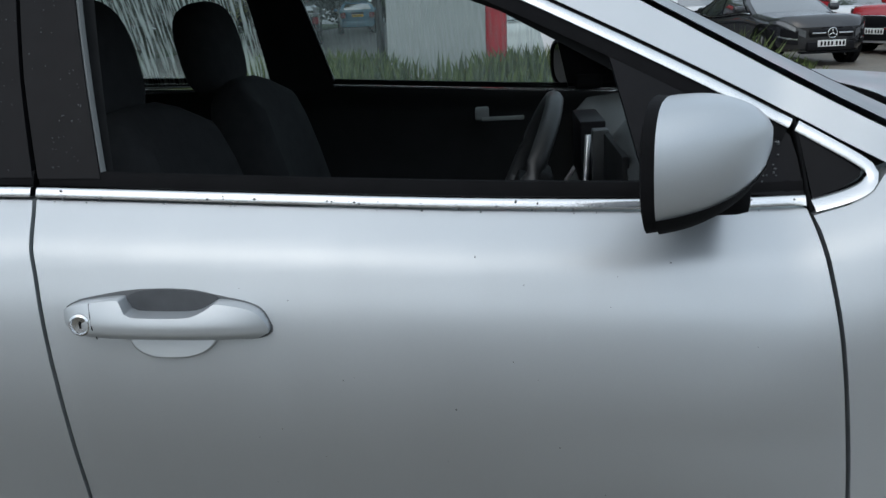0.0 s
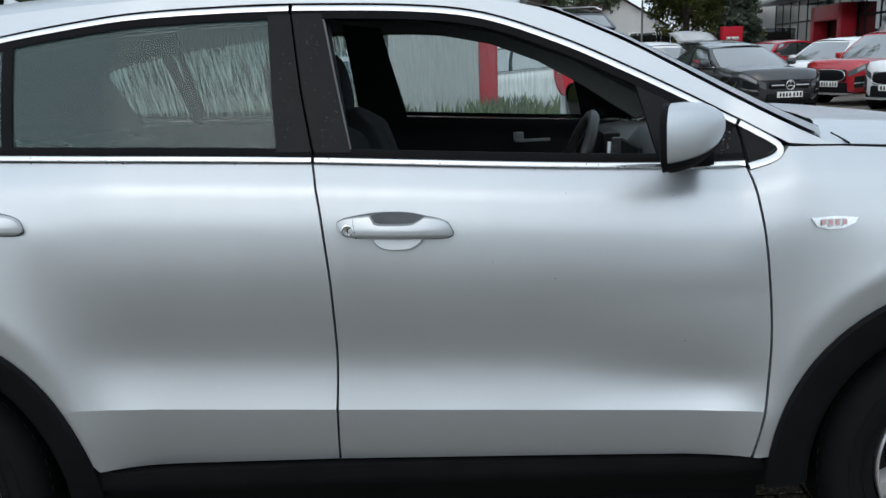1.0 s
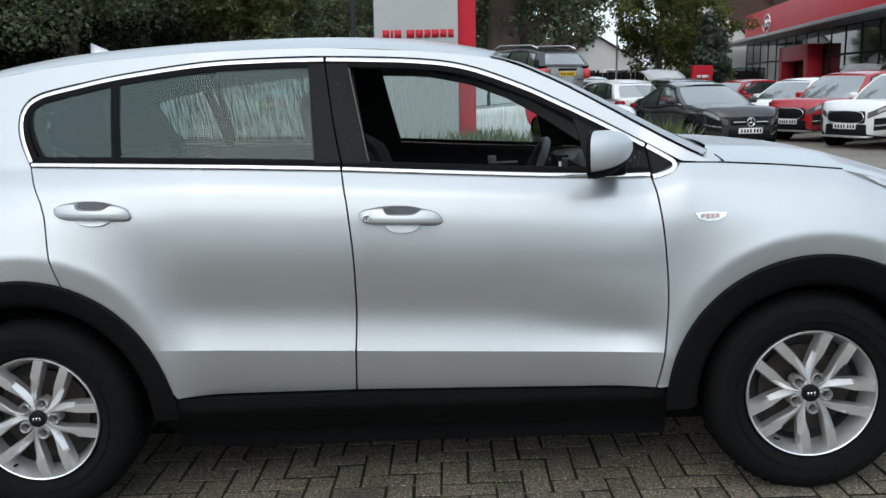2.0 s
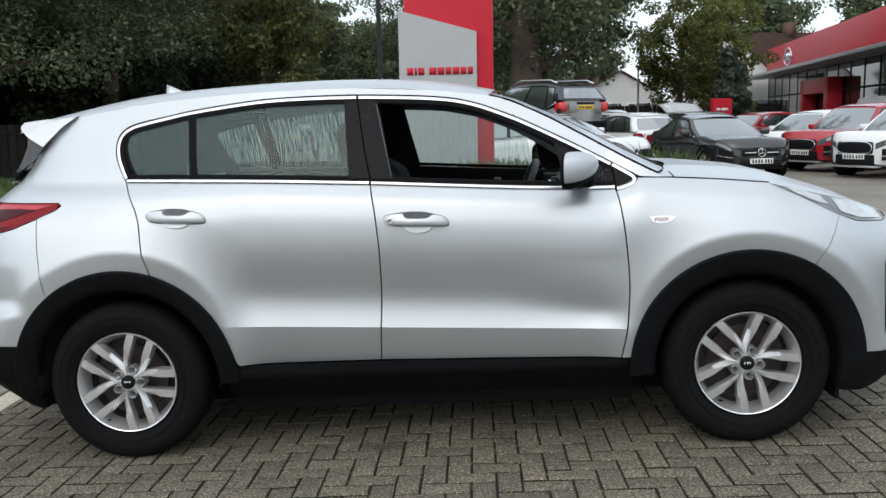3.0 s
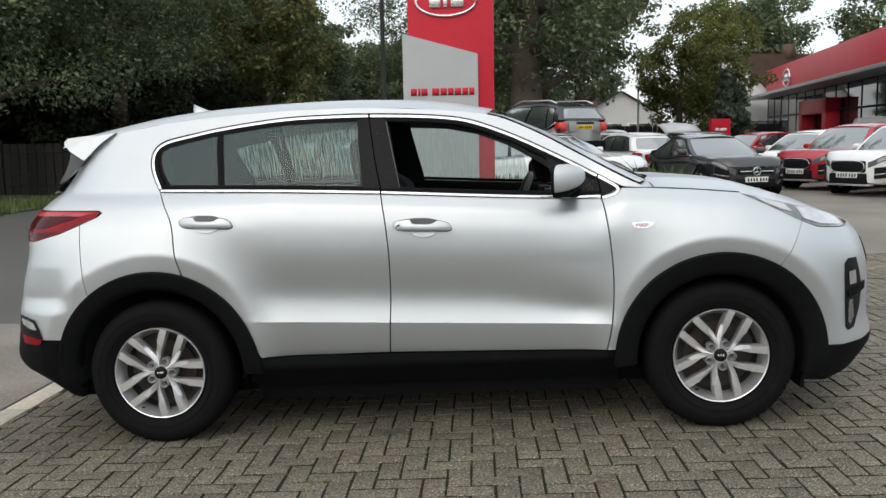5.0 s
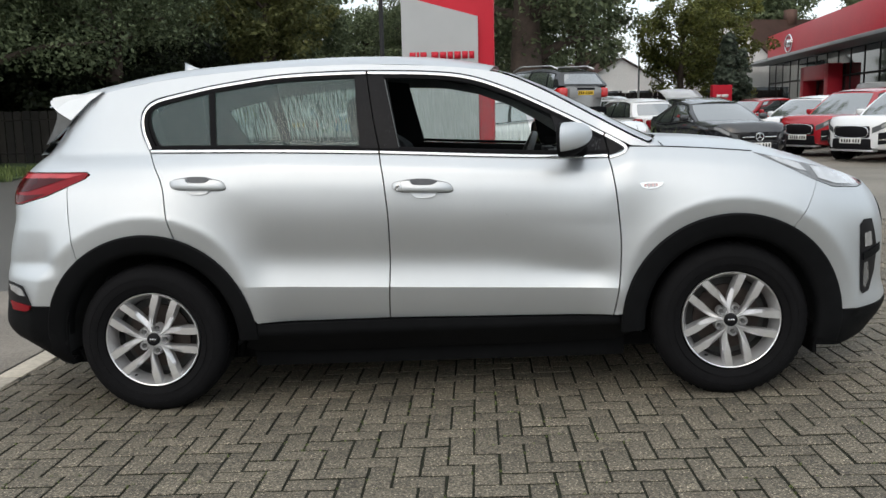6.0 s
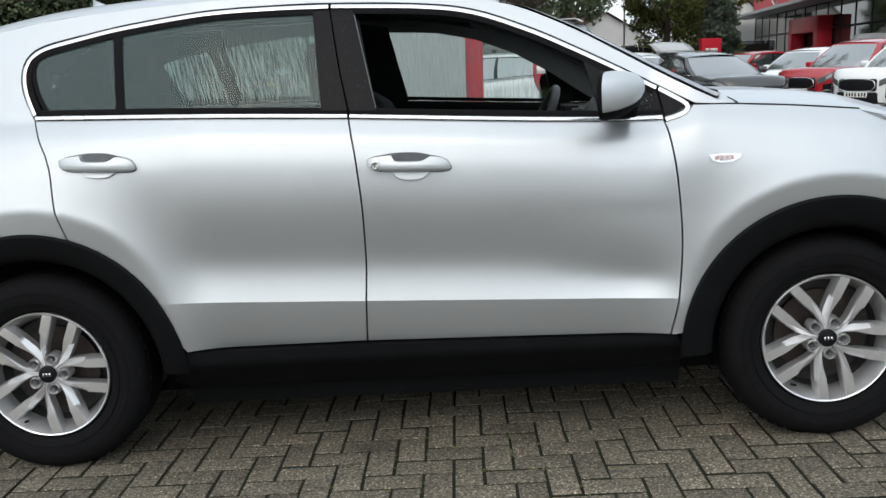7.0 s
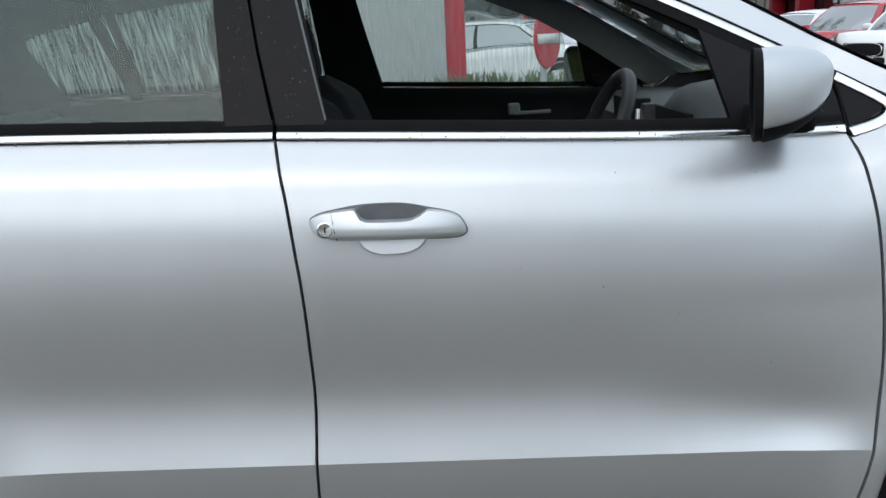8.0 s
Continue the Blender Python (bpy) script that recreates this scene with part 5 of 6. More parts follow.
oak = tree(3, 11.5, 4.4, 2.9, OAK, "tall dark green oak at the edge of the wood", pose(-13.5, 18.5, 0), count=190, per=230, size=0.066)
for x, y, h, sc in ((-17.5, 20.5, 40, 1.1), (-11.8, 24.0, 150, 0.95), (-15.5, 27, 260, 1.15), (-12.5, 34.5, 75, 0.95), (-21, 16.5, 220, 1.1), (-24, 24, 80, 1.3), (-18, 33, 10, 1.3)):
    copy_thing(oak, pose(x, y, 0, 0, 0, h) @ Matrix.Scale(sc, 4))
far_oak = tree(5, 11.5, 4.4, 1.8, OAK, "green oak farther along the wood", pose(-14.5, 41.0, 0, 0, 0, 20) @ Matrix.Scale(1.1, 4), count=230, per=110, size=0.15)
for x, y, h, sc in ((-10.0, 42.0, 200, 0.72), (-7.2, 50.0, 310, 0.66), (-3.6, 58.0, 120, 0.75), (-5.5, 66.0, 180, 0.72)):
    copy_thing(far_oak, pose(x, y, 0, 0, 0, h) @ Matrix.Scale(sc / 1.1, 4))
tree(8, 8.8, 2.3, 2.0, GOLD, "oak with yellowing autumn leaves", pose(-7.9, 28.0, 0), count=120, per=130, size=0.09, trunk=0.25)
# bushes below the oaks carry canopy shade in their leaf colour
shrub = tree(12, 4.2, 2.8, 0.2, SHADE, "dense understorey bush, leaves coloured dark for canopy shade", pose(-15.5, 22.5, 0), count=90, per=120, size=0.10, trunk=0.12)
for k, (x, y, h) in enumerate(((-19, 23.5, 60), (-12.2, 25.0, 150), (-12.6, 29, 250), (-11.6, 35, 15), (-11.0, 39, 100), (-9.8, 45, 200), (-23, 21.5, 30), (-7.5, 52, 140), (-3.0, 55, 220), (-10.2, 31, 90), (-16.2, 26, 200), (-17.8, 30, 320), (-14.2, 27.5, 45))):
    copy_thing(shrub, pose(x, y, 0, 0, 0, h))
tree(21, 13.5, 5.0, 3.6, OAK, "large oak with a thick reddish trunk behind the sign", pose(1.75, 29.0, 0), count=220, per=140, size=0.10, trunk=0.75, lean=0.2)
tree(22, 12.5, 2.9, 4.3, OAK, "dark oak with overhanging boughs", pose(4.2, 34.0, 0), count=120, per=130, size=0.10, trunk=0.3)
copy_thing(oak, pose(-0.6, 37.0, 0, 0, 0, 250) @ Matrix.Scale(1.0, 4))
copy_thing(oak, pose(3.2, 42.0, 0, 0, 0, 100) @ Matrix.Scale(1.05, 4))
tree(27, 8.2, 2.6, 1.3, LIME, "light green street tree in early autumn colour", pose(10.6, 44.0, 0), count=120, per=140, size=0.09, trunk=0.2)
tree(29, 9.5, 2.7, 1.6, LIME, "light green street tree in early autumn colour", pose(13.6, 49.0, 0), count=110, per=120, size=0.10, trunk=0.2)


for x, y, h, sc in ((-30, 36, 20, 1.5), (-22, 46, 100, 1.5), (-19.5, 58, 200, 1.5), (-9, 74, 300, 0.85), (0, 80, 60, 1.4), (8, 84, 170, 0.6), (26, 84, 250, 1.3), (36, 74, 30, 1.3), (-38, 26, 140, 1.5)):
    copy_thing(far_oak, pose(x, y, 0, 0, 0, h) @ Matrix.Scale(sc / 1.1, 4))


def conifer(seed, height, radius, m):
    rng = np.random.default_rng(seed)
    t = thing("conifer", "small grey-green fir tree by the fence", "tree", m)
    bm = bmesh.new()
    tube(bm, [(0, 0, -0.1), (0, 0, height * 0.9)], [0.14, 0.03], 8)
    part("trunk", bm, BARK, t)
    cl = []
    for k in range(90):
        u = rng.random() ** 0.8
        a = rng.random() * 6.28
        r = radius * (1 - u) * (0.4 + 0.6 * rng.random())
        cl.append((r * math.cos(a), r * math.sin(a), 0.5 + (height - 0.5) * u, 0.35))
    me = leaves(rng, cl, 40, 0.13, 1.0)
    me.materials.append(FIR)
    ob = new("crown", me)
    ob.parent = t
    tagged(ob, kind="stuff")
    return t


fir = conifer(5, 4.6, 1.15, pose(12.6, 42.0, 0))
copy_thing(fir, pose(13.4, 42.5, 0, 0, 0, 70) @ Matrix.Scale(0.85, 4))


def tufts(name, label, n, area, height, seed, mat, lean=0.45):
    """Loose blades and weed stems over a patch of ground."""
    rng = np.random.default_rng(seed)
    verts, faces = [], []
    cores = [(area[0] + (area[1] - area[0]) * rng.random(), area[2] + (area[3] - area[2]) * rng.random()) for _ in range(max(8, n // 60))]
    for _ in range(n):
        if rng.random() < 0.6:
            c = cores[int(rng.random() * len(cores))]
            x, y = c[0] + 0.16 * rng.normal(), c[1] + 0.16 * rng.normal()
            k = 1.25
        else:
            x, y = area[0] + (area[1] - area[0]) * rng.random(), area[2] + (area[3] - area[2]) * rng.random()
            k = 0.7
        h = height * k * (0.45 + 0.75 * rng.random())
        a = rng.random() * 6.28
        dx, dy = math.cos(a), math.sin(a)
        w = 0.008 + 0.010 * rng.random()
        b = lean * h * rng.random()
        e = rng.random() * 6.28
        z = ground_z(x, y)
        i = len(verts)
        verts += [(x - dx * w, y - dy * w, z), (x + dx * w, y + dy * w, z), (x + b * 0.4 * math.cos(e) + dx * w, y + b * 0.4 * math.sin(e) + dy * w, z + h * 0.6), (x + b * math.cos(e), y + b * math.sin(e), z + h), (x + b * 0.4 * math.cos(e) - dx * w, y + b * 0.4 * math.sin(e) - dy * w, z + h * 0.6)]
        faces.append((i, i + 1, i + 2, i + 3, i + 4))
    me = bpy.data.meshes.new(name)
    me.from_pydata(verts, [], faces)
    me.materials.append(mat)
    return tagged(new(name, me), label, "grass", kind="stuff")


tufts("bank_grass", "tall weedy grass on the bank around the sign", 8500, (-3.9, 4.2, 5.6, 9.0), 0.24, 4, WEED)
tufts("verge_grass", "rough grass along the wood's edge", 5000, (-14.5, -9.9, 11.0, 17.0), 0.16, 6, WEED)


tufts("bank_weeds", "tall seeding weeds at the end of the bank", 260, (2.6, 3.25, 8.0, 8.6), 0.38, 9, WEED, lean=0.9)


# ---------- sign pylon, with bars in place of its lettering ----------
SIGNRED = node_mat("red_sign_panel", (0.50, 0.018, 0.036), rough=0.45, vary=0.06, scale=5, spec=0.25)
SIGNGREY = node_mat("pale_grey_sign_panel", (0.40, 0.41, 0.42), rough=0.5, vary=0.05, scale=3)
SIGN = pose(-0.285, 8.1, 0.42, 0, 0, -3)
sign = thing("sign_pylon", "tall red sign pylon with a pale grey panel and oval emblem", "sign", SIGN)
part("red_panel", boxed(-0.58, 0.645, -0.10, 0.14, 0, 4.3, bevel=0.012), SIGNRED, sign)
bm = bmesh.new()
for y in (-0.16, -0.105):
    bm.verts.new((-0.655, y, 0)), bm.verts.new((0.425, y, 0)), bm.verts.new((0.425, y, 2.19)), bm.verts.new((-0.655, y, 2.50))
bm.verts.ensure_lookup_table()
v = bm.verts
for q in ((0, 1, 2, 3), (7, 6, 5, 4), (0, 4, 5, 1), (1, 5, 6, 2), (2, 6, 7, 3), (3, 7, 4, 0)):
    bm.faces.new([v[i] for i in q])
part("grey_panel", bm, SIGNGREY, sign, smooth=False)
bm = bmesh.new()
tube(bm, [(-0.02 + 0.435 * math.cos(2 * math.pi * k / 48), -0.115, 2.95 + 0.215 * math.sin(2 * math.pi * k / 48)) for k in range(49)], 0.020, 8, cap=False)
emblem = part("emblem_ring", bm, CHROME, sign, "bright oval emblem")
for x0, x1 in ((-0.26, -0.10), (-0.06, 0.0), (0.05, 0.23)):
    part("emblem_bar", boxed(x0, x1, -0.135, -0.105, 2.855, 3.045, bevel=0.008), CHROME, emblem)
x = -0.545
for w in (0.085, 0.03, 0.085, -0.05, 0.10, 0.09, 0.075, 0.09, 0.08, 0.07):
    if w > 0:
        part("letter_bar", boxed(x, x + w, -0.170, -0.160, 1.615, 1.715), SIGNRED, sign)
        x += w + 0.02
    else:
        x += 0.05
for x0, x1 in ((-0.54, -0.22), (-0.16, 0.05)):
    part("letter_bar", boxed(x0, x1, -0.170, -0.160, 1.43, 1.51), DASH, sign)
part("plinth", boxed(-0.75, 0.75, -0.25, 0.25, -0.30, 0.0, bevel=0.02), KERB, sign)


# ---------- parked cars ----------
def paint(name, c, metal=0.0, rough=0.25):
    return node_mat(name, c, rough=rough, metal=metal, coat=0.7, vary=0.08, scale=40, patch=2)


WHITE, RED, BLACK = paint("white_paint", (0.72, 0.73, 0.74)), paint("red_paint", (0.34, 0.012, 0.02)), paint("black_paint", (0.018, 0.019, 0.022))
GREY, DKGREY, BLUE = paint("grey_paint", (0.25, 0.25, 0.245), 0.3), paint("dark_grey_paint", (0.06, 0.062, 0.065), 0.4), paint("blue_paint", (0.10, 0.22, 0.32))
PLATEW, PLATEY = node_mat("white_plate", (0.72, 0.72, 0.70), 0.4, vary=0.05), node_mat("yellow_plate", (0.75, 0.48, 0.03), 0.4, vary=0.05)


def parked_car(label, mat, m, L=4.4, W=1.82, H=1.62, bonnet=0.98, belt_z=1.0, ws=(0.95, 0.30), rw=(-1.95, -1.55), boot=None, nose_h=0.86, rear_plate=PLATEY, tiger=True, rails=False, tail_up=False, mirror_mat=None):
    c = thing("parked_car", label, "car", m, "parked cars")
    hw, hl = W / 2, L / 2
    top = curve([(-hl, (boot or belt_z) - 0.12), (-hl + 0.12, (boot or belt_z)), (rw[0], boot or belt_z + 0.02), (0.0, belt_z), (ws[0], bonnet), (hl - 0.55, bonnet - 0.06), (hl - 0.15, nose_h), (hl, nose_h - 0.16)])
    plan = lambda x: hw * (1 - abs(x / hl) ** 7) ** 0.30 if abs(x) < hl else 0.02
    rows = []
    n = 40
    for i in range(n + 1):
        u = -1 + 2 * i / n
        x = hl * math.copysign(1 - (1 - abs(u)) ** 1.35, u) * 0.999
        w, zt = plan(x), top(x)
        zb = 0.24 + 0.10 * abs(x / hl) ** 6
        half = [(0, zb), (w * 0.86, zb), (w * 0.97, zb + 0.10), (w * 0.995, 0.52), (w * 0.965, 0.62), (w * 0.985, max(0.7, zt - 0.22)), (w * 0.96, zt - 0.09), (w * 0.89, zt - 0.01), (w * 0.6, zt + 0.02), (0, zt + 0.035)]
        rows.append([(x, -a, b) for a, b in half] + [(x, a, b) for a, b in half[-2:0:-1]])
    bm = loft(rows, close=True)
    bm.faces.new(bm.verts[:18])
    bm.faces.new(bm.verts[-18:])
    bmesh.ops.recalc_face_normals(bm, faces=bm.faces)
    sharpen(bm, 50)
    part("body", bm, mat, c)
    # cabin: painted skin with the panes laid into it
    roof = curve([(rw[1] - 0.02, H - 0.10), (rw[1] + 0.25, H - 0.03), (-0.4, H), (ws[1] - 0.2, H - 0.03), (ws[1], H - 0.07)])
    back = lambda v: rw[0] + (rw[1] - rw[0]) * v ** 1.15
    fore = lambda v: ws[0] + (ws[1] - ws[0]) * v

    def flank(s, v, sgn, lift=0.0):
        x = back(v) + (fore(v) - back(v)) * s
        z0 = top(x) - 0.02
        z1 = roof(min(max(x, rw[1]), ws[1])) - 0.035
        y = hw * (0.92 - 0.05 * v - 0.17 * v * v) * (1 - 0.10 * max(0.0, 2 * abs(s - 0.5) - 0.55) ** 2) + lift
        return (x, sgn * y, z0 + (z1 - z0) * v + lift * 0.3)

    def screen_at(k, v, s, lift=0.0):
        """Windscreen (s 1) or rear screen (s 0): k runs across from flank to flank."""
        p, q = Vector(flank(s, v, -1)), Vector(flank(s, v, 1))
        out = 1 if s > 0.5 else -1
        bow = (1 - k * k)
        return tuple(p.lerp(q, (k + 1) / 2) + Vector((out * (0.10 * bow + lift), 0, lift * 0.8 + 0.02 * bow * v)))

    def roof_at(k, s, lift=0.0):
        p, q = Vector(flank(s, 1, -1)), Vector(flank(s, 1, 1))
        end = max(0.0, 2 * s - 1) ** 6 * 0.10 - max(0.0, 1 - 2 * s) ** 6 * 0.10
        return tuple(p.lerp(q, (k + 1) / 2) + Vector((end * (1 - k * k), 0, 0.042 * (1 - abs(k) ** 3) + lift)))

    steps = lambda a, b, n: [a + (b - a) * i / n for i in range(n + 1)]
    skin_mat = BLACK if rails else mat
    bm = bmesh.new()
    for grid in [[[flank(s, v, sgn) for s in steps(0, 1, 12)] for v in steps(0, 1, 5)] for sgn in (-1, 1)] + [[[screen_at(k, v, e) for k in steps(-1, 1, 10)] for v in steps(0, 1, 5)] for e in (0, 1)] + [[[roof_at(k, s) for k in steps(-1, 1, 10)] for s in steps(0, 1, 12)]]:
        vs = [[bm.verts.new(p) for p in row] for row in grid]
        for r0, r1 in zip(vs, vs[1:]):
            for k in range(len(r0) - 1):
                bm.faces.new((r0[k], r0[k + 1], r1[k + 1], r1[k]))
    bmesh.ops.remove_doubles(bm, verts=bm.verts, dist=0.0005)
    bmesh.ops.recalc_face_normals(bm, faces=bm.faces)
    sharpen(bm, 32)
    part("cabin", bm, skin_mat, c)
    part("windscreen", loft([[screen_at(k, v, 1, 0.006) for k in steps(-0.90, 0.90, 10)] for v in steps(0.03, 0.93, 5)]), CARGLASS, c, "dark windscreen")
    part("rear_screen", loft([[screen_at(k, v, 0, 0.006) for k in steps(-0.80, 0.80, 10)] for v in steps(0.12, 0.88, 5)]), CARGLASS, c, "dark rear screen")
    for sgn in (-1, 1):
        part("window_surround", loft([[flank(s, v, sgn, 0.003) for s in steps(0.05, 0.955, 12)] for v in steps(0.05, 0.91, 4)]), RUBBER, c)
        for s0, s1 in ((0.07, 0.17), (0.19, 0.49), (0.52, 0.935)):
            part("side_window", loft([[flank(s, v, sgn, 0.006) for s in steps(s0, s1, 5)] for v in steps(0.08, 0.87, 4)]), CARGLASS, c)
        bm = bmesh.new()
        tube(bm, [flank(s, 0.03, sgn, 0.004) for s in steps(0.03, 0.97, 10)], 0.010, 5)
        part("waist_strip", bm, CHROME, c)
        bm = bmesh.new()
        box(bm, ws[0] - 0.34, ws[0] - 0.22, min(sgn * hw * 0.97, sgn * (hw + 0.17)), max(sgn * hw * 0.97, sgn * (hw + 0.17)), top(ws[0]) + 0.01, top(ws[0]) + 0.15, bevel=0.045)
        part("door_mirror", bm, mirror_mat or mat, c)
        if rails:
            bm = bmesh.new()
            tube(bm, [(rw[1] + 0.1, sgn * hw * 0.68, H - 0.03), (rw[1] + 0.35, sgn * hw * 0.68, H + 0.055), (-0.3, sgn * hw * 0.68, H + 0.085), (ws[1] - 0.35, sgn * hw * 0.68, H + 0.055), (ws[1] - 0.1, sgn * hw * 0.68, H - 0.03)], 0.020, 6)
            part("roof_rail", bm, ALLOY, c)
        # lamps
        lamp = lambda u, v, lift: (hl - 0.62 + 0.585 * u, sgn * (plan(hl - 0.62 + 0.585 * u) * 0.975 + lift), top(hl - 0.62 + 0.585 * u) - 0.060 - 0.120 * v * (0.25 + 0.75 * min(1, 1.6 * u)))
        hl_ob = part("headlamp", loft([[lamp(u, v, 0.022) for u in steps(0, 1, 12)] for v in steps(0, 1, 3)]), DARKLENS, c, "swept clear headlamp")
        part("reflector", loft([[lamp(u, v, 0.028) for u in steps(0.35, 0.88, 8)] for v in steps(0.22, 0.78, 2)]), CLEARLENS, hl_ob)
        bm = bmesh.new()
        box(bm, -hl + 0.03, -hl + 0.30, sgn * hw * 0.62, sgn * hw * 0.90, (boot or belt_z) - 0.31, (boot or belt_z) - 0.05, bevel=0.07)
        part("tail_lamp", bm, REDLENS if not rails else paint("bright_red_lens", (0.55, 0.02, 0.02)), c, "red tail lamp")
        corner = lambda u, v, lift: (hl - 0.36 + 0.28 * u, sgn * (plan(hl - 0.36 + 0.28 * u) * 0.985 + lift), 0.40 + 0.24 * v + 0.05 * (1 - u))
        fl = part("fog_recess", loft([[corner(u, v, 0.020) for u in steps(0.15, 1, 8)] for v in steps(0, 1, 3)]), GLOSSBLACK, c)
        part("bright_blade", loft([[corner(u, v, 0.026) for u in steps(0.0, 1, 8)] for v in steps(0.34, 0.46, 1)]), CHROME, fl)
        for wx in (-L * 0.297, L * 0.303):
            wl_ = new("wheel")
            wl_.parent = c
            wl_.matrix_basis = pose(wx, sgn * (hw - 0.10), 0.335, 0, 0, 0 if sgn < 0 else 180)
            part("tyre", lathe([(0.21, -0.02), (0.23, -0.085), (0.31, -0.10), (0.335, -0.07), (0.338, 0.08), (0.30, 0.10)], 28), RUBBER, wl_)
            part("rim", lathe([(0.225, -0.085), (0.215, -0.092), (0.20, -0.06), (0.0, -0.05)], 28), ALLOYDARK, wl_)
            for k in range(5):
                a = 2 * math.pi * k / 5
                part("spoke", boxed(0.03, 0.212, -0.088, -0.07, -0.022, 0.022, bevel=0.004), ALLOY, wl_).matrix_basis = Matrix.Rotation(a, 4, "Y")
            part("wheel_arch", lathe([(0.40, 0.0), (0.40, -0.125), (0.335, -0.12), (0.335, 0.0)], 32), CLAD if H > 1.5 else RUBBER, c).matrix_basis = pose(wx, sgn * (hw - 0.125), 0.36, 0, 0, 0 if sgn < 0 else 180)
    # face
    bm = bmesh.new()
    box(bm, hl - 0.10, hl + 0.016, -hw * 0.47, hw * 0.47, nose_h - (0.40 if tiger else 0.30), nose_h - 0.14, bevel=0.06)
    gr = part("grille", bm, GLOSSBLACK, c, "black front grille")
    if tiger:
        bm = bmesh.new()
        tube(bm, [(hl + 0.016, hw * 0.46 * math.copysign(abs(math.cos(a)) ** 0.6, math.cos(a)), nose_h - 0.27 + 0.125 * math.copysign(abs(math.sin(a)) ** 0.7, math.sin(a))) for a in [2 * math.pi * k / 32 for k in range(33)]], 0.010, 6, cap=False)
        part("grille_frame", bm, CHROME, gr)
    else:
        for sgn in (-1, 1):
            part("grille_blade", boxed(hl - 0.02, hl + 0.026, sgn * 0.12, sgn * hw * 0.43, nose_h - 0.235, nose_h - 0.210, bevel=0.006), CHROME, gr)
        bm = bmesh.new()
        tube(bm, [(hl + 0.024, 0.085 * math.cos(2 * math.pi * k / 28), nose_h - 0.222 + 0.085 * math.sin(2 * math.pi * k / 28)) for k in range(29)], 0.010, 6, cap=False)
        for k in range(3):
            a = math.pi / 2 + 2 * math.pi * k / 3
            tube(bm, [(hl + 0.024, 0, nose_h - 0.222), (hl + 0.024, 0.08 * math.cos(a), nose_h - 0.222 + 0.08 * math.sin(a))], [0.014, 0.005], 6)
        part("round_emblem", bm, CHROME, gr)
    part("lower_intake", boxed(hl - 0.12, hl + 0.014, -hw * 0.50, hw * 0.50, 0.29, 0.52 if tiger else 0.45, bevel=0.04), GLOSSBLACK, c)
    part("skid_strip", boxed(hl - 0.16, hl + 0.006, -hw * 0.60, hw * 0.60, 0.245, 0.285, bevel=0.012), ALLOY if H > 1.5 else CLAD, c)
    for x0, mt, zc in ((hl + 0.008, PLATEW, 0.475 if tiger else nose_h - 0.40), (-hl - 0.006, rear_plate, (boot or belt_z) - 0.19)):
        pl = part("number_plate", boxed(x0, x0 + 0.02, -0.26, 0.26, zc - 0.055, zc + 0.055, bevel=0.003), mt, c)
        for k in range(7):
            y = -0.215 + 0.066 * k + (0.02 if k > 3 else 0)
            xb = x0 + 0.0205 if x0 > 0 else x0 - 0.0025
            part("plate_bar", boxed(xb, xb + 0.002, y, y + 0.036, zc - 0.036, zc + 0.036), RUBBER, pl)
    part("tailgate_panel", boxed(-hl + 0.005, -hl + 0.05, -hw * 0.60, hw * 0.60, (boot or belt_z) - 0.33, (boot or belt_z) - 0.05, bevel=0.03), mat, c)
    part("tailgate_handle", boxed(-hl - 0.012, -hl + 0.04, -hw * 0.33, hw * 0.33, (boot or belt_z) - 0.115, (boot or belt_z) - 0.06, bevel=0.015), GLOSSBLACK, c)
    part("rear_bumper", boxed(-hl - 0.012, -hl + 0.10, -hw * 0.80, hw * 0.80, 0.30, 0.56, bevel=0.05), CLAD if H > 1.5 else mat, c)
    if tail_up:
        rows = []
        for k in range(7):
            u = k / 6
            rows.append([(rw[1] + 0.05 - 0.95 * u, y, H - 0.04 + 0.30 * math.sin(u * 1.5) + 0.05 * (1 - (y / 0.6) ** 2)) for y in (-0.62, -0.35, 0, 0.35, 0.62)])
        bm = loft(rows)
        bmesh.ops.solidify(bm, geom=bm.faces[:], thickness=0.06)
        part("raised_tailgate", bm, mirror_mat or mat, c, "raised open tailgate")
    return c


def heading(x, y, fx, fy, z=None):
    return pose(x, y, ground_z(x, y) if z is None else z, 0, 0, math.degrees(math.atan2(fy, fx)))


parked_car("black saloon with a starred grille facing the forecourt", BLACK, heading(5.62, 16.8, 0.20, -0.98), L=4.5, W=1.80, H=1.42, bonnet=0.93, belt_z=0.92, ws=(0.85, 0.05), rw=(-1.75, -0.95), boot=0.98, nose_h=0.82, tiger=False)
parked_car("white compact SUV with a black grille among parked cars", WHITE, heading(10.0, 15.9, -0.866, -0.5), L=4.48, W=1.85, nose_h=0.93)
parked_car("red compact SUV with bright fog lamp blades", RED, heading(9.7, 18.3, -0.866, -0.5), L=4.48, W=1.85, nose_h=0.93)
parked_car("white hatchback behind a red car", WHITE, heading(9.7, 21.6, -0.866, -0.5), L=4.2, W=1.78, H=1.48, bonnet=0.90, belt_z=0.92, nose_h=0.82)
parked_car("white compact SUV at the end of the row", WHITE, heading(11.0, 14.6, -0.866, -0.5), L=4.48, W=1.85, nose_h=0.93)
parked_car("red hatchback far back in the lot", RED, heading(10.5, 30.0, -0.866, -0.5), L=4.1, W=1.75, H=1.46, bonnet=0.90, belt_z=0.92, nose_h=0.82)
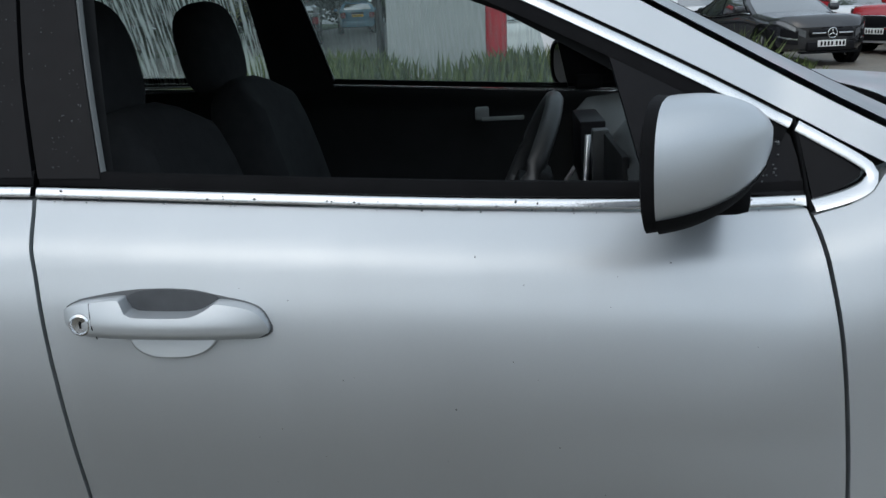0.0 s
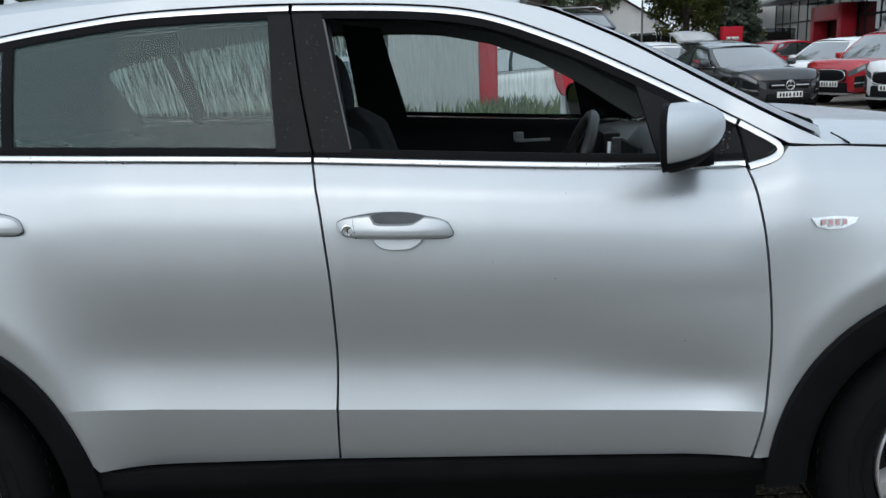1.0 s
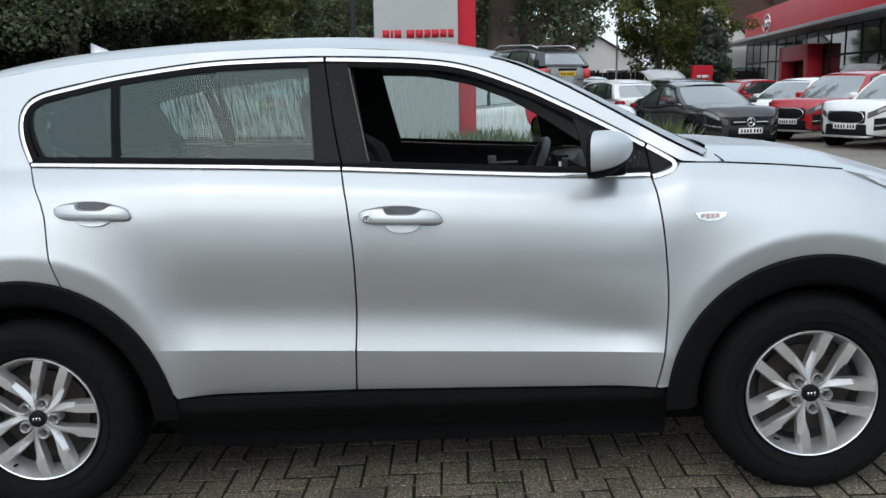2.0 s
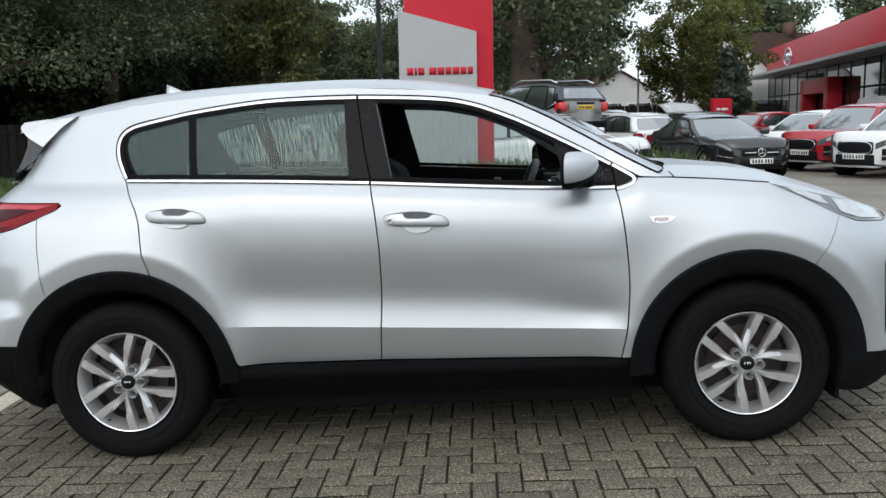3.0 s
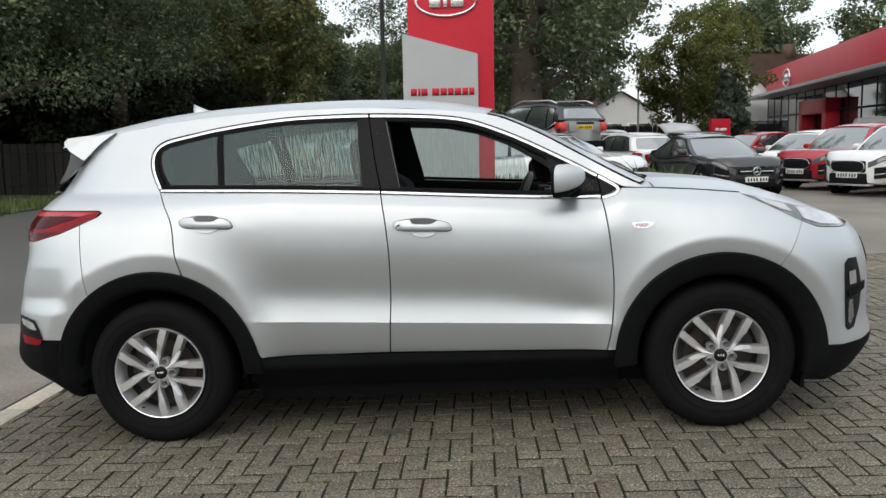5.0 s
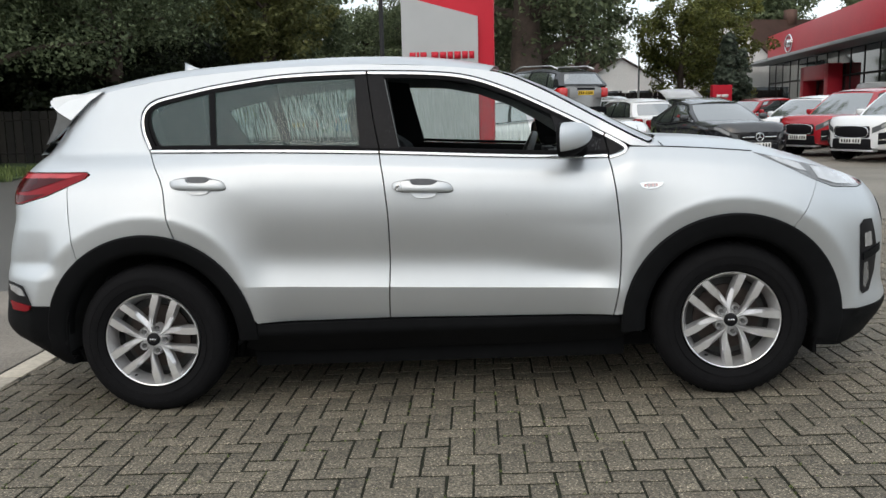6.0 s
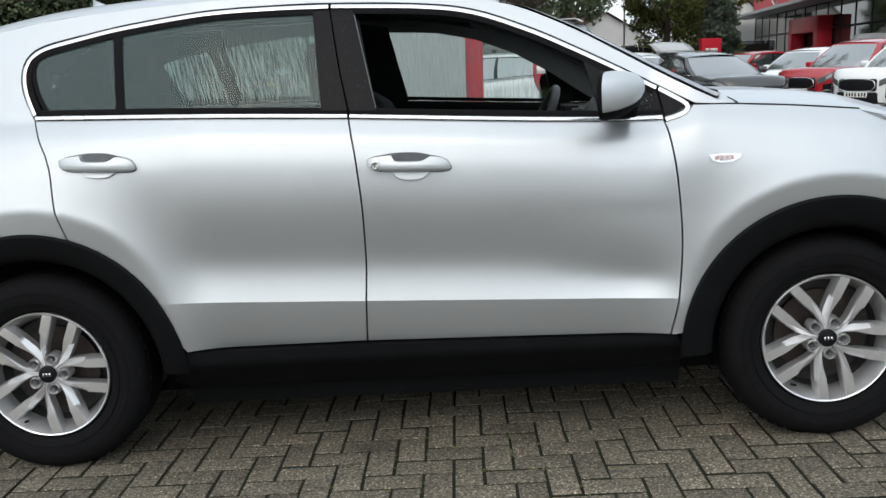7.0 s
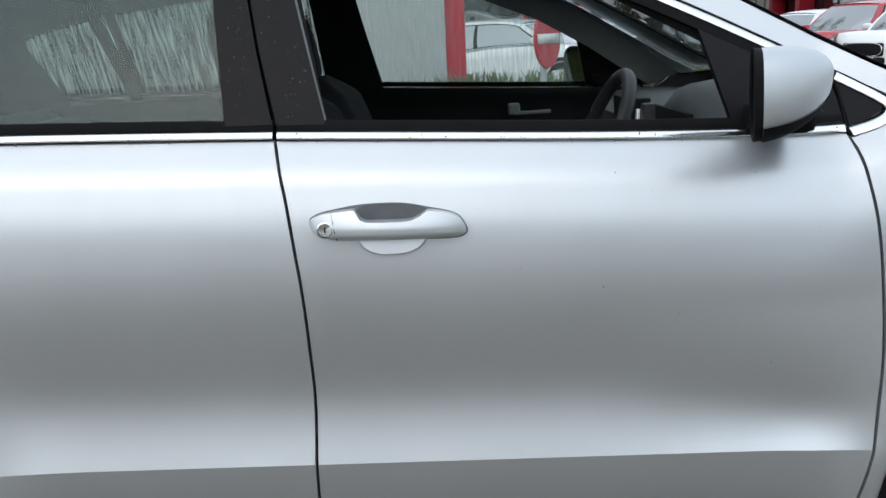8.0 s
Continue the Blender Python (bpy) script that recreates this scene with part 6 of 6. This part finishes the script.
parked_car("grey hatchback with its tailgate raised", DKGREY, heading(6.75, 22.3, 0.16, -0.987), L=4.3, W=1.80, H=1.50, bonnet=0.92, belt_z=0.95, nose_h=0.84, tail_up=True, mirror_mat=WHITE)
parked_car("white SUV with its tailgate raised by the showroom", WHITE, heading(14.4, 29.4, 0.25, 0.968), L=4.4, W=1.82, tail_up=True)
parked_car("white saloon parked behind the grassy bank", WHITE, heading(1.45, 15.0, 0.85, -0.53, 0.06), L=4.75, W=1.80, H=1.46, bonnet=0.97, belt_z=0.97, ws=(1.25, 0.50), rw=(-1.90, -1.25), nose_h=0.84)
parked_car("grey SUV with a black roof, silver rails and red lamps", GREY, heading(1.57, 20.3, -0.58, 0.814), L=4.3, W=1.82, H=1.56, rw=(-2.05, -1.85), ws=(0.75, 0.20), bonnet=1.03, belt_z=1.10, rails=True)
parked_car("white hatchback seen from behind", WHITE, heading(4.85, 24.6, -0.30, 0.954), L=4.4, W=1.80, H=1.50, belt_z=0.95, bonnet=0.92, nose_h=0.84)
parked_car("white van-like car near the fence", WHITE, heading(5.0, 32.0, -0.1, 0.995), L=4.4, W=1.80, H=1.65)
parked_car("silver hatchback near the fence", GREY, heading(7.2, 31.0, -0.2, 0.98), L=4.2, W=1.78, H=1.48)
parked_car("pale blue hatchback out on the road", BLUE, heading(-6.9, 41.5, -0.2, 0.98), L=4.0, W=1.72, H=1.46)
parked_car("dark grey hatchback out on the road", DKGREY, heading(-7.4, 31.5, -0.2, 0.98), L=4.0, W=1.72, H=1.46)

# ---------- no-entry sign, lamp posts, red totem, fences ----------
POST = node_mat("dark_painted_post", (0.012, 0.012, 0.013), rough=0.6, spec=0.2, vary=0.2, scale=20)
GALV = node_mat("grey_galvanised_post", (0.30, 0.31, 0.31), rough=0.5, metal=0.4, vary=0.15, scale=20)
ne = thing("no_entry_sign", "round red no-entry sign with a white bar on a grey post", "road sign", pose(0.80, 3.9, ground_z(0.80, 3.9), 0, 0, 58))
bm = bmesh.new()
tube(bm, [(0, 0.03, -0.1), (0, 0.03, 1.42)], 0.025, 10)
part("post", bm, GALV, ne)
o = part("disc", lathe([(0.0, -0.010), (0.200, -0.010), (0.205, 0.0), (0.200, 0.008), (0.0, 0.008)], 40), SIGNRED, ne)
o.matrix_basis = pose(0, 0, 1.29)
part("bar", boxed(-0.172, 0.172, -0.016, -0.0105, 1.257, 1.323), PLATEW, ne)


def lamp_post(label, x, y, h, r, mat):
    lp = thing("lamp_post", label, "lamp post", pose(x, y, ground_z(x, y)))
    bm = bmesh.new()
    tube(bm, [(0, 0, 0), (0, 0, 1.1), (0, 0, 1.12), (0, 0, h)], [r * 1.4, r * 1.4, r, r * 0.75], 12)
    part("column", bm, mat, lp)
    bm = bmesh.new()
    box(bm, -0.12, 0.42, -0.10, 0.10, h - 0.02, h + 0.09, bevel=0.03)
    part("lantern", bm, mat, lp)


lamp_post("tall black lamp column beside the sign", -2.05, 15.2, 7.5, 0.055, POST)
lamp_post("slim grey lamp column near the fence", 8.6, 45.0, 4.0, 0.06, GALV)
tot = thing("red_totem", "small red marker totem in the lot", "sign", pose(10.75, 36.0, 0, 0, 0, 20))
part("panel", boxed(-0.5, 0.5, -0.1, 0.1, 0, 2.1, bevel=0.02), SIGNRED, tot)
part("pale_wedge", boxed(-0.46, 0.46, -0.115, -0.10, 0.1, 0.75, bevel=0.004), SIGNGREY, tot)
for x0, x1 in ((-0.3, -0.1), (-0.05, 0.3)):
    part("letter_bar", boxed(x0, x1, -0.112, -0.10, 1.55, 1.68), PLATEW, tot)
# board colour darkened to stand for shade from the overhanging trees
FENCE = node_mat("weathered_fence_board", (0.011, 0.009, 0.0075), rough=0.85, vary=0.4, scale=12, bump=0.4, bump_scale=60, per="object")


def fence(label, a, b, h, pitch, board_w, mat, rail=True):
    f = thing("fence", label, "fence")
    d = Vector((b[0] - a[0], b[1] - a[1], 0))
    n = int(d.length / pitch)
    ang = math.degrees(math.atan2(d.y, d.x))
    bme = boxed(-board_w / 2, board_w / 2, -0.012, 0.012, 0, h)
    first = part("board", bme, mat, f, smooth=False)
    for k in range(n):
        p = Vector((a[0], a[1], 0)) + d * ((k + 0.5) / n)
        o = first if k == 0 else new("board", first.data)
        o.parent = f
        o.matrix_basis = pose(p.x, p.y, ground_z(p.x, p.y), 0, 0, ang)
    m = max(2, int(d.length / 2.4))
    bmp = boxed(-0.05, 0.05, -0.07, 0.03, 0, h + 0.12)
    first = part("post", bmp, mat, f, smooth=False)
    for k in range(m + 1):
        p = Vector((a[0], a[1], 0)) + d * (k / m)
        o = first if k == 0 else new("post", first.data)
        o.parent = f
        o.matrix_basis = pose(p.x, p.y, ground_z(p.x, p.y), 0, 0, ang)
    for z in (0.3, h - 0.25):
        bm = bmesh.new()
        tube(bm, [(a[0], a[1], ground_z(*a) + z), (b[0], b[1], ground_z(*b) + z)], 0.03, 4)
        part("rail", bm, mat, f, smooth=False)
    return f


fence("weathered board fence under the trees, coloured dark as in their shade", (-25, 22.0), (-11.0, 19.8), 1.5, 0.28, 0.25, FENCE)
fence("tall dark board fence at the back of the lot", (3.0, 47.0), (18.5, 52.0), 2.0, 0.30, 0.27, FENCE)
fence("dark upright railings behind the white saloon", (-0.4, 17.2), (2.0, 16.9), 1.5, 0.16, 0.05, POST)

# ---------- houses ----------
RENDER = node_mat("white_render", (0.66, 0.66, 0.64), rough=0.85, vary=0.08, scale=8)
TILES = node_mat("brown_roof_tile", (0.10, 0.055, 0.042), rough=0.8, vary=0.3, scale=14, bump=0.4, bump_scale=30)
WINDOW = node_mat("house_window", (0.05, 0.06, 0.065), rough=0.1, vary=0.4, scale=3)


def house(label, m, w, d, eaves, ridge, windows):
    h = thing("house", label, "house", m)
    bm = bmesh.new()
    pts = [(-w / 2, 0), (w / 2, 0), (w / 2, eaves), (0, ridge), (-w / 2, eaves)]
    f0 = [bm.verts.new((x, 0, z)) for x, z in pts]
    f1 = [bm.verts.new((x, d, z)) for x, z in pts]
    bm.faces.new(f0)
    bm.faces.new(f1[::-1])
    for k in range(5):
        bm.faces.new((f0[k], f1[k], f1[(k + 1) % 5], f0[(k + 1) % 5]))
    bmesh.ops.recalc_face_normals(bm, faces=bm.faces)
    part("wall", bm, RENDER, h, smooth=False)
    for sgn in (-1, 1):
        bm = bmesh.new()
        e = 0.35
        k = (ridge - eaves) / (w / 2)
        a0, a1 = (0, ridge + 0.08), (sgn * (w / 2 + e), eaves - k * e + 0.08)
        q = [bm.verts.new((a0[0], -0.3, a0[1])), bm.verts.new((a1[0], -0.3, a1[1])), bm.verts.new((a1[0], d + 0.3, a1[1])), bm.verts.new((a0[0], d + 0.3, a0[1]))]
        bm.faces.new(q)
        bmesh.ops.solidify(bm, geom=bm.faces[:], thickness=0.14)
        part("roof", bm, TILES, h, smooth=False)
    for x, z, ww, hh in windows:
        wd = part("window", boxed(x - ww / 2 - 0.06, x + ww / 2 + 0.06, -0.05, 0.02, z - 0.06, z + hh + 0.06), PLATEW, h)
        for k in range(2):
            part("pane", boxed(x - ww / 2 + k * ww / 2 + 0.03, x + (k - 0.5) * ww + ww / 2 - 0.03 - (0 if k else 0) if k else x - 0.03, -0.065, -0.045, z, z + hh), WINDOW, wd)
    part("chimney", boxed(-0.4, 0.4, d * 0.6, d * 0.6 + 0.8, ridge - 0.4, ridge + 0.9), TILES, h)


house("white rendered house with a steep brown tiled roof", pose(10.2, 62.0, 0, 0, 0, 18), 6.5, 9, 2.9, 4.6, ((-1.4, 1.2, 1.2, 1.1), (1.2, 1.2, 1.2, 1.1)))
house("white gabled house beyond the showroom", pose(19.0, 66.0, 0, 0, 0, -8), 7.0, 10, 4.2, 7.6, ((-1.0, 4.0, 1.4, 1.2), (1.6, 1.2, 1.4, 1.2)))
house("brown-roofed house behind the trees", pose(20.5, 74.0, 0, 0, 0, -75), 7.0, 10, 4.0, 8.2, ((0.0, 1.2, 1.4, 1.2),))

# ---------- showroom ----------
STEEL = node_mat("grey_canopy_metal", (0.40, 0.41, 0.42), rough=0.4, metal=0.5, vary=0.1, scale=6)
SHOWGLASS = node_mat("dark_shop_glass", (0.028, 0.034, 0.034), rough=0.04, spec=0.6, vary=0.5, scale=0.6)
p0, p1 = Vector((16.3, 21.0, 0)), Vector((21.4, 63.9, 0))
ang = math.degrees(math.atan2((p1 - p0).y, (p1 - p0).x))
LEN = (p1 - p0).length
show = thing("showroom", "glass-fronted car showroom with a red fascia and grey canopy", "building", pose(p0.x, p0.y, -0.05, 0, 0, ang))
part("rear_wall", boxed(0, LEN, -14.2, -14.0, 0, 5.6), STEEL, show)
part("end_wall", boxed(LEN - 0.25, LEN, -14.0, -0.2, 0, 5.6), STEEL, show)
part("end_wall", boxed(0, 0.25, -14.0, -0.2, 0, 5.6), STEEL, show)
part("roof", boxed(-0.2, LEN + 0.2, -14.3, -0.1, 5.6, 5.8), STEEL, show)
part("floor_slab", boxed(0, LEN, -14.0, 0, 0.0, 0.08), KERB, show)
part("fascia", boxed(-0.1, LEN, -0.1, 0.12, 4.25, 6.1, bevel=0.02), SIGNRED, show)
part("canopy", boxed(-0.5, LEN + 1.2, 0.12, 1.7, 3.98, 4.16, bevel=0.02), STEEL, show)
for k in range(19):
    x = LEN * k / 18
    part("mullion", boxed(x - 0.05, x + 0.05, -0.14, -0.03, 0.08, 4.25), POST, show, smooth=False)
    if k < 18:
        for z0, z1 in ((0.10, 2.6), (2.7, 4.2)):
            part("pane", boxed(x + 0.06, x + LEN / 18 - 0.06, -0.09, -0.06, z0, z1), SHOWGLASS, show, smooth=False)
part("transom", boxed(0, LEN, -0.13, 0.0, 2.6, 2.7), POST, show)
ex = LEN * 0.60
for a, b, c0, c1 in ((ex - 3.2, ex - 2.4, 0, 3.3), (ex + 2.4, ex + 3.2, 0, 3.3), (ex - 3.2, ex + 3.2, 2.5, 3.3)):
    part("red_portal", boxed(a, b, 0.02, 0.75, c0, c1, bevel=0.01), SIGNRED, show)
bm = bmesh.new()
tube(bm, [(LEN * 0.83 + 1.1 * math.cos(2 * math.pi * k / 40), 0.15, 5.15 + 0.55 * math.sin(2 * math.pi * k / 40)) for k in range(41)], 0.06, 6, cap=False)
eb = part("emblem_ring", bm, CHROME, show, "bright oval emblem")
for a, b in ((-0.7, -0.35), (-0.2, 0.0), (0.15, 0.6)):
    part("emblem_bar", boxed(LEN * 0.83 + a, LEN * 0.83 + b, 0.13, 0.2, 4.9, 5.4), CHROME, eb)

# ---------- behind the camera: an added, unseen tree belt closes the place and darkens the doors' reflections ---
for x, y, h, sc in ((-36, -50, 30, 1.0), (-26, -53, 120, 1.1), (-16, -51, 210, 0.95), (-6, -53, 300, 1.05), (4, -51, 80, 1.0), (14, -53, 160, 1.1), (24, -51, 250, 0.95), (34, -53, 20, 1.05), (44, -49, 110, 1.05)):
    copy_thing(oak, pose(x, y, 0, 0, 0, h) @ Matrix.Scale(sc, 4))
for x, y, h in ((-31, -48, 10), (-21, -48, 80), (-11, -47, 170), (-1, -48, 260), (9, -47, 40), (19, -48, 130), (29, -47, 220)):
    copy_thing(shrub, pose(x, y, 0, 0, 0, h))

# ---------- edging and block paving ----------
edge = thing("edging_kerb", "flush pale concrete edging along the paving", "kerb", kind="structure")
km = boxed(-0.075, 0.075, -0.445, 0.445, -0.12, 0.0, bevel=0.006)
first = part("edging_block", km, KERB, edge)
for k in range(14):
    y = PAVE_Y0 + 0.45 + 0.90 * k
    o = first if k == 0 else new("edging_block", first.data)
    o.parent = edge
    o.matrix_basis = Matrix.Translation((0, 0, 0.004)) @ CAR @ pose(-2.44 - 0.01 * y, y, 0, 0, 0, 0.6)
paving = thing("block_paving", "grey-brown concrete block paving in herringbone with mossy joints", "pavement", CAR @ pose(-0.041, -0.81, 0, 0, 0, 0.55) @ pose(0.041, 0.81, 0), kind="structure")
bm = loft([[(x, y, -0.0065) for x in (PAVE_X0 - 0.1, 0, 3, PAVE_X1 + 0.1)] for y in (PAVE_Y0, -2, 2, PAVE_Y1 + 0.1)])
part("joint_bed", bm, JOINT, paving)


def block_verts(lx, ly):
    a, b = lx / 2, ly / 2
    top = [(-a + CH, -b + CH, 0), (a - CH, -b + CH, 0), (a - CH, b - CH, 0), (-a + CH, b - CH, 0)]
    mid = [(-a, -b, -0.0025), (a, -b, -0.0025), (a, b, -0.0025), (-a, b, -0.0025)]
    low = [(-a, -b, -0.03), (a, -b, -0.03), (a, b, -0.03), (-a, b, -0.03)]
    f = [(0, 1, 2, 3)] + [(4 + k, 4 + (k + 1) % 4, (k + 1) % 4, k) for k in range(4)] + [(8 + k, 8 + (k + 1) % 4, 4 + (k + 1) % 4, 4 + k) for k in range(4)]
    return top + mid + low, f


shapes = {}
for key, (lx, ly) in (("along", (2 * PIT - JW, PIT - JW)), ("across", (PIT - JW, 2 * PIT - JW))):
    v, f = block_verts(lx, ly)
    me = bpy.data.meshes.new("paving_block")
    me.from_pydata(v, [], f)
    me.materials.append(PAVER)
    me.materials.append(JOINT)  # flanks take the dark joint colour
    for p in me.polygons[5:]:
        p.material_index = 1
    shapes[key] = (me, v, f)
rng = np.random.default_rng(11)
verts, faces = [], []
nx, ny = int((PAVE_X1 - PAVE_X0) / PIT), int((PAVE_Y1 - PAVE_Y0) / PIT)
for j in range(-1, ny):
    for i in range(-1, nx):
        k = (i - j) % 4
        if k not in (0, 3):
            continue
        key = "along" if k == 0 else "across"
        x = PAVE_X0 + PIT * (i + (1.0 if k == 0 else 0.5))
        y = PAVE_Y0 + PIT * (j + (0.5 if k == 0 else 1.0))
        dz, tx, ty, rz = 0.0010 * rng.normal(), 0.25 * rng.normal(), 0.25 * rng.normal(), 0.6 * rng.normal()
        m = pose(x + 0.0008 * rng.normal(), y + 0.0008 * rng.normal(), dz, tx, ty, rz)
        me, v, f = shapes[key]
        if -1.55 < x < 1.85 and -2.55 < y < -0.82:
            ob = new("paving_block", me)
            ob.parent = paving
            ob.matrix_basis = m
        else:
            n = len(verts)
            verts += [tuple(m @ Vector(p)) for p in v]
            faces += [tuple(n + q for q in face) for face in f]
me = bpy.data.meshes.new("paving_rest")
me.from_pydata(verts, [], faces)
me.materials.append(PAVERI)
me.materials.append(JOINT)
me.polygons.foreach_set("material_index", [0 if k % 9 < 5 else 1 for k in range(len(faces))])
ob = new("paving_rest", me)
ob.parent = paving
tagged(ob, kind="stuff")
# a little moss in the joints
mv, mf = [], []
for _ in range(6000):
    i, j = int(rng.random() * nx), int(rng.random() * ny)
    x, y = PAVE_X0 + PIT * i + 0.004 * rng.normal(), PAVE_Y0 + PIT * (j + rng.random())
    if rng.random() < 0.5:
        x, y = PAVE_X0 + PIT * (i + rng.random()), PAVE_Y0 + PIT * j + 0.004 * rng.normal()
    if not (-2.3 < x < 4.5 and -4.2 < y < -0.5) or math.sin(3.1 * x + 1.3) + math.sin(2.7 * y + 0.4 * x) < -0.2:
        continue
    for _ in range(6):
        px, py, s, a = x + 0.005 * rng.normal(), y + 0.005 * rng.normal(), 0.002 + 0.004 * rng.random(), rng.random() * 6.28
        n = len(mv)
        mv += [(px - s * math.cos(a), py - s * math.sin(a), -0.008), (px + s * math.cos(a), py + s * math.sin(a), -0.008), (px + 0.003 * rng.normal(), py + 0.003 * rng.normal(), 0.002 + 0.005 * rng.random())]
        mf.append((n, n + 1, n + 2))
me = bpy.data.meshes.new("joint_moss")
me.from_pydata(mv, [], mf)
me.materials.append(WEED)
ob = new("joint_moss", me)
ob.parent = paving
tagged(ob, kind="stuff")
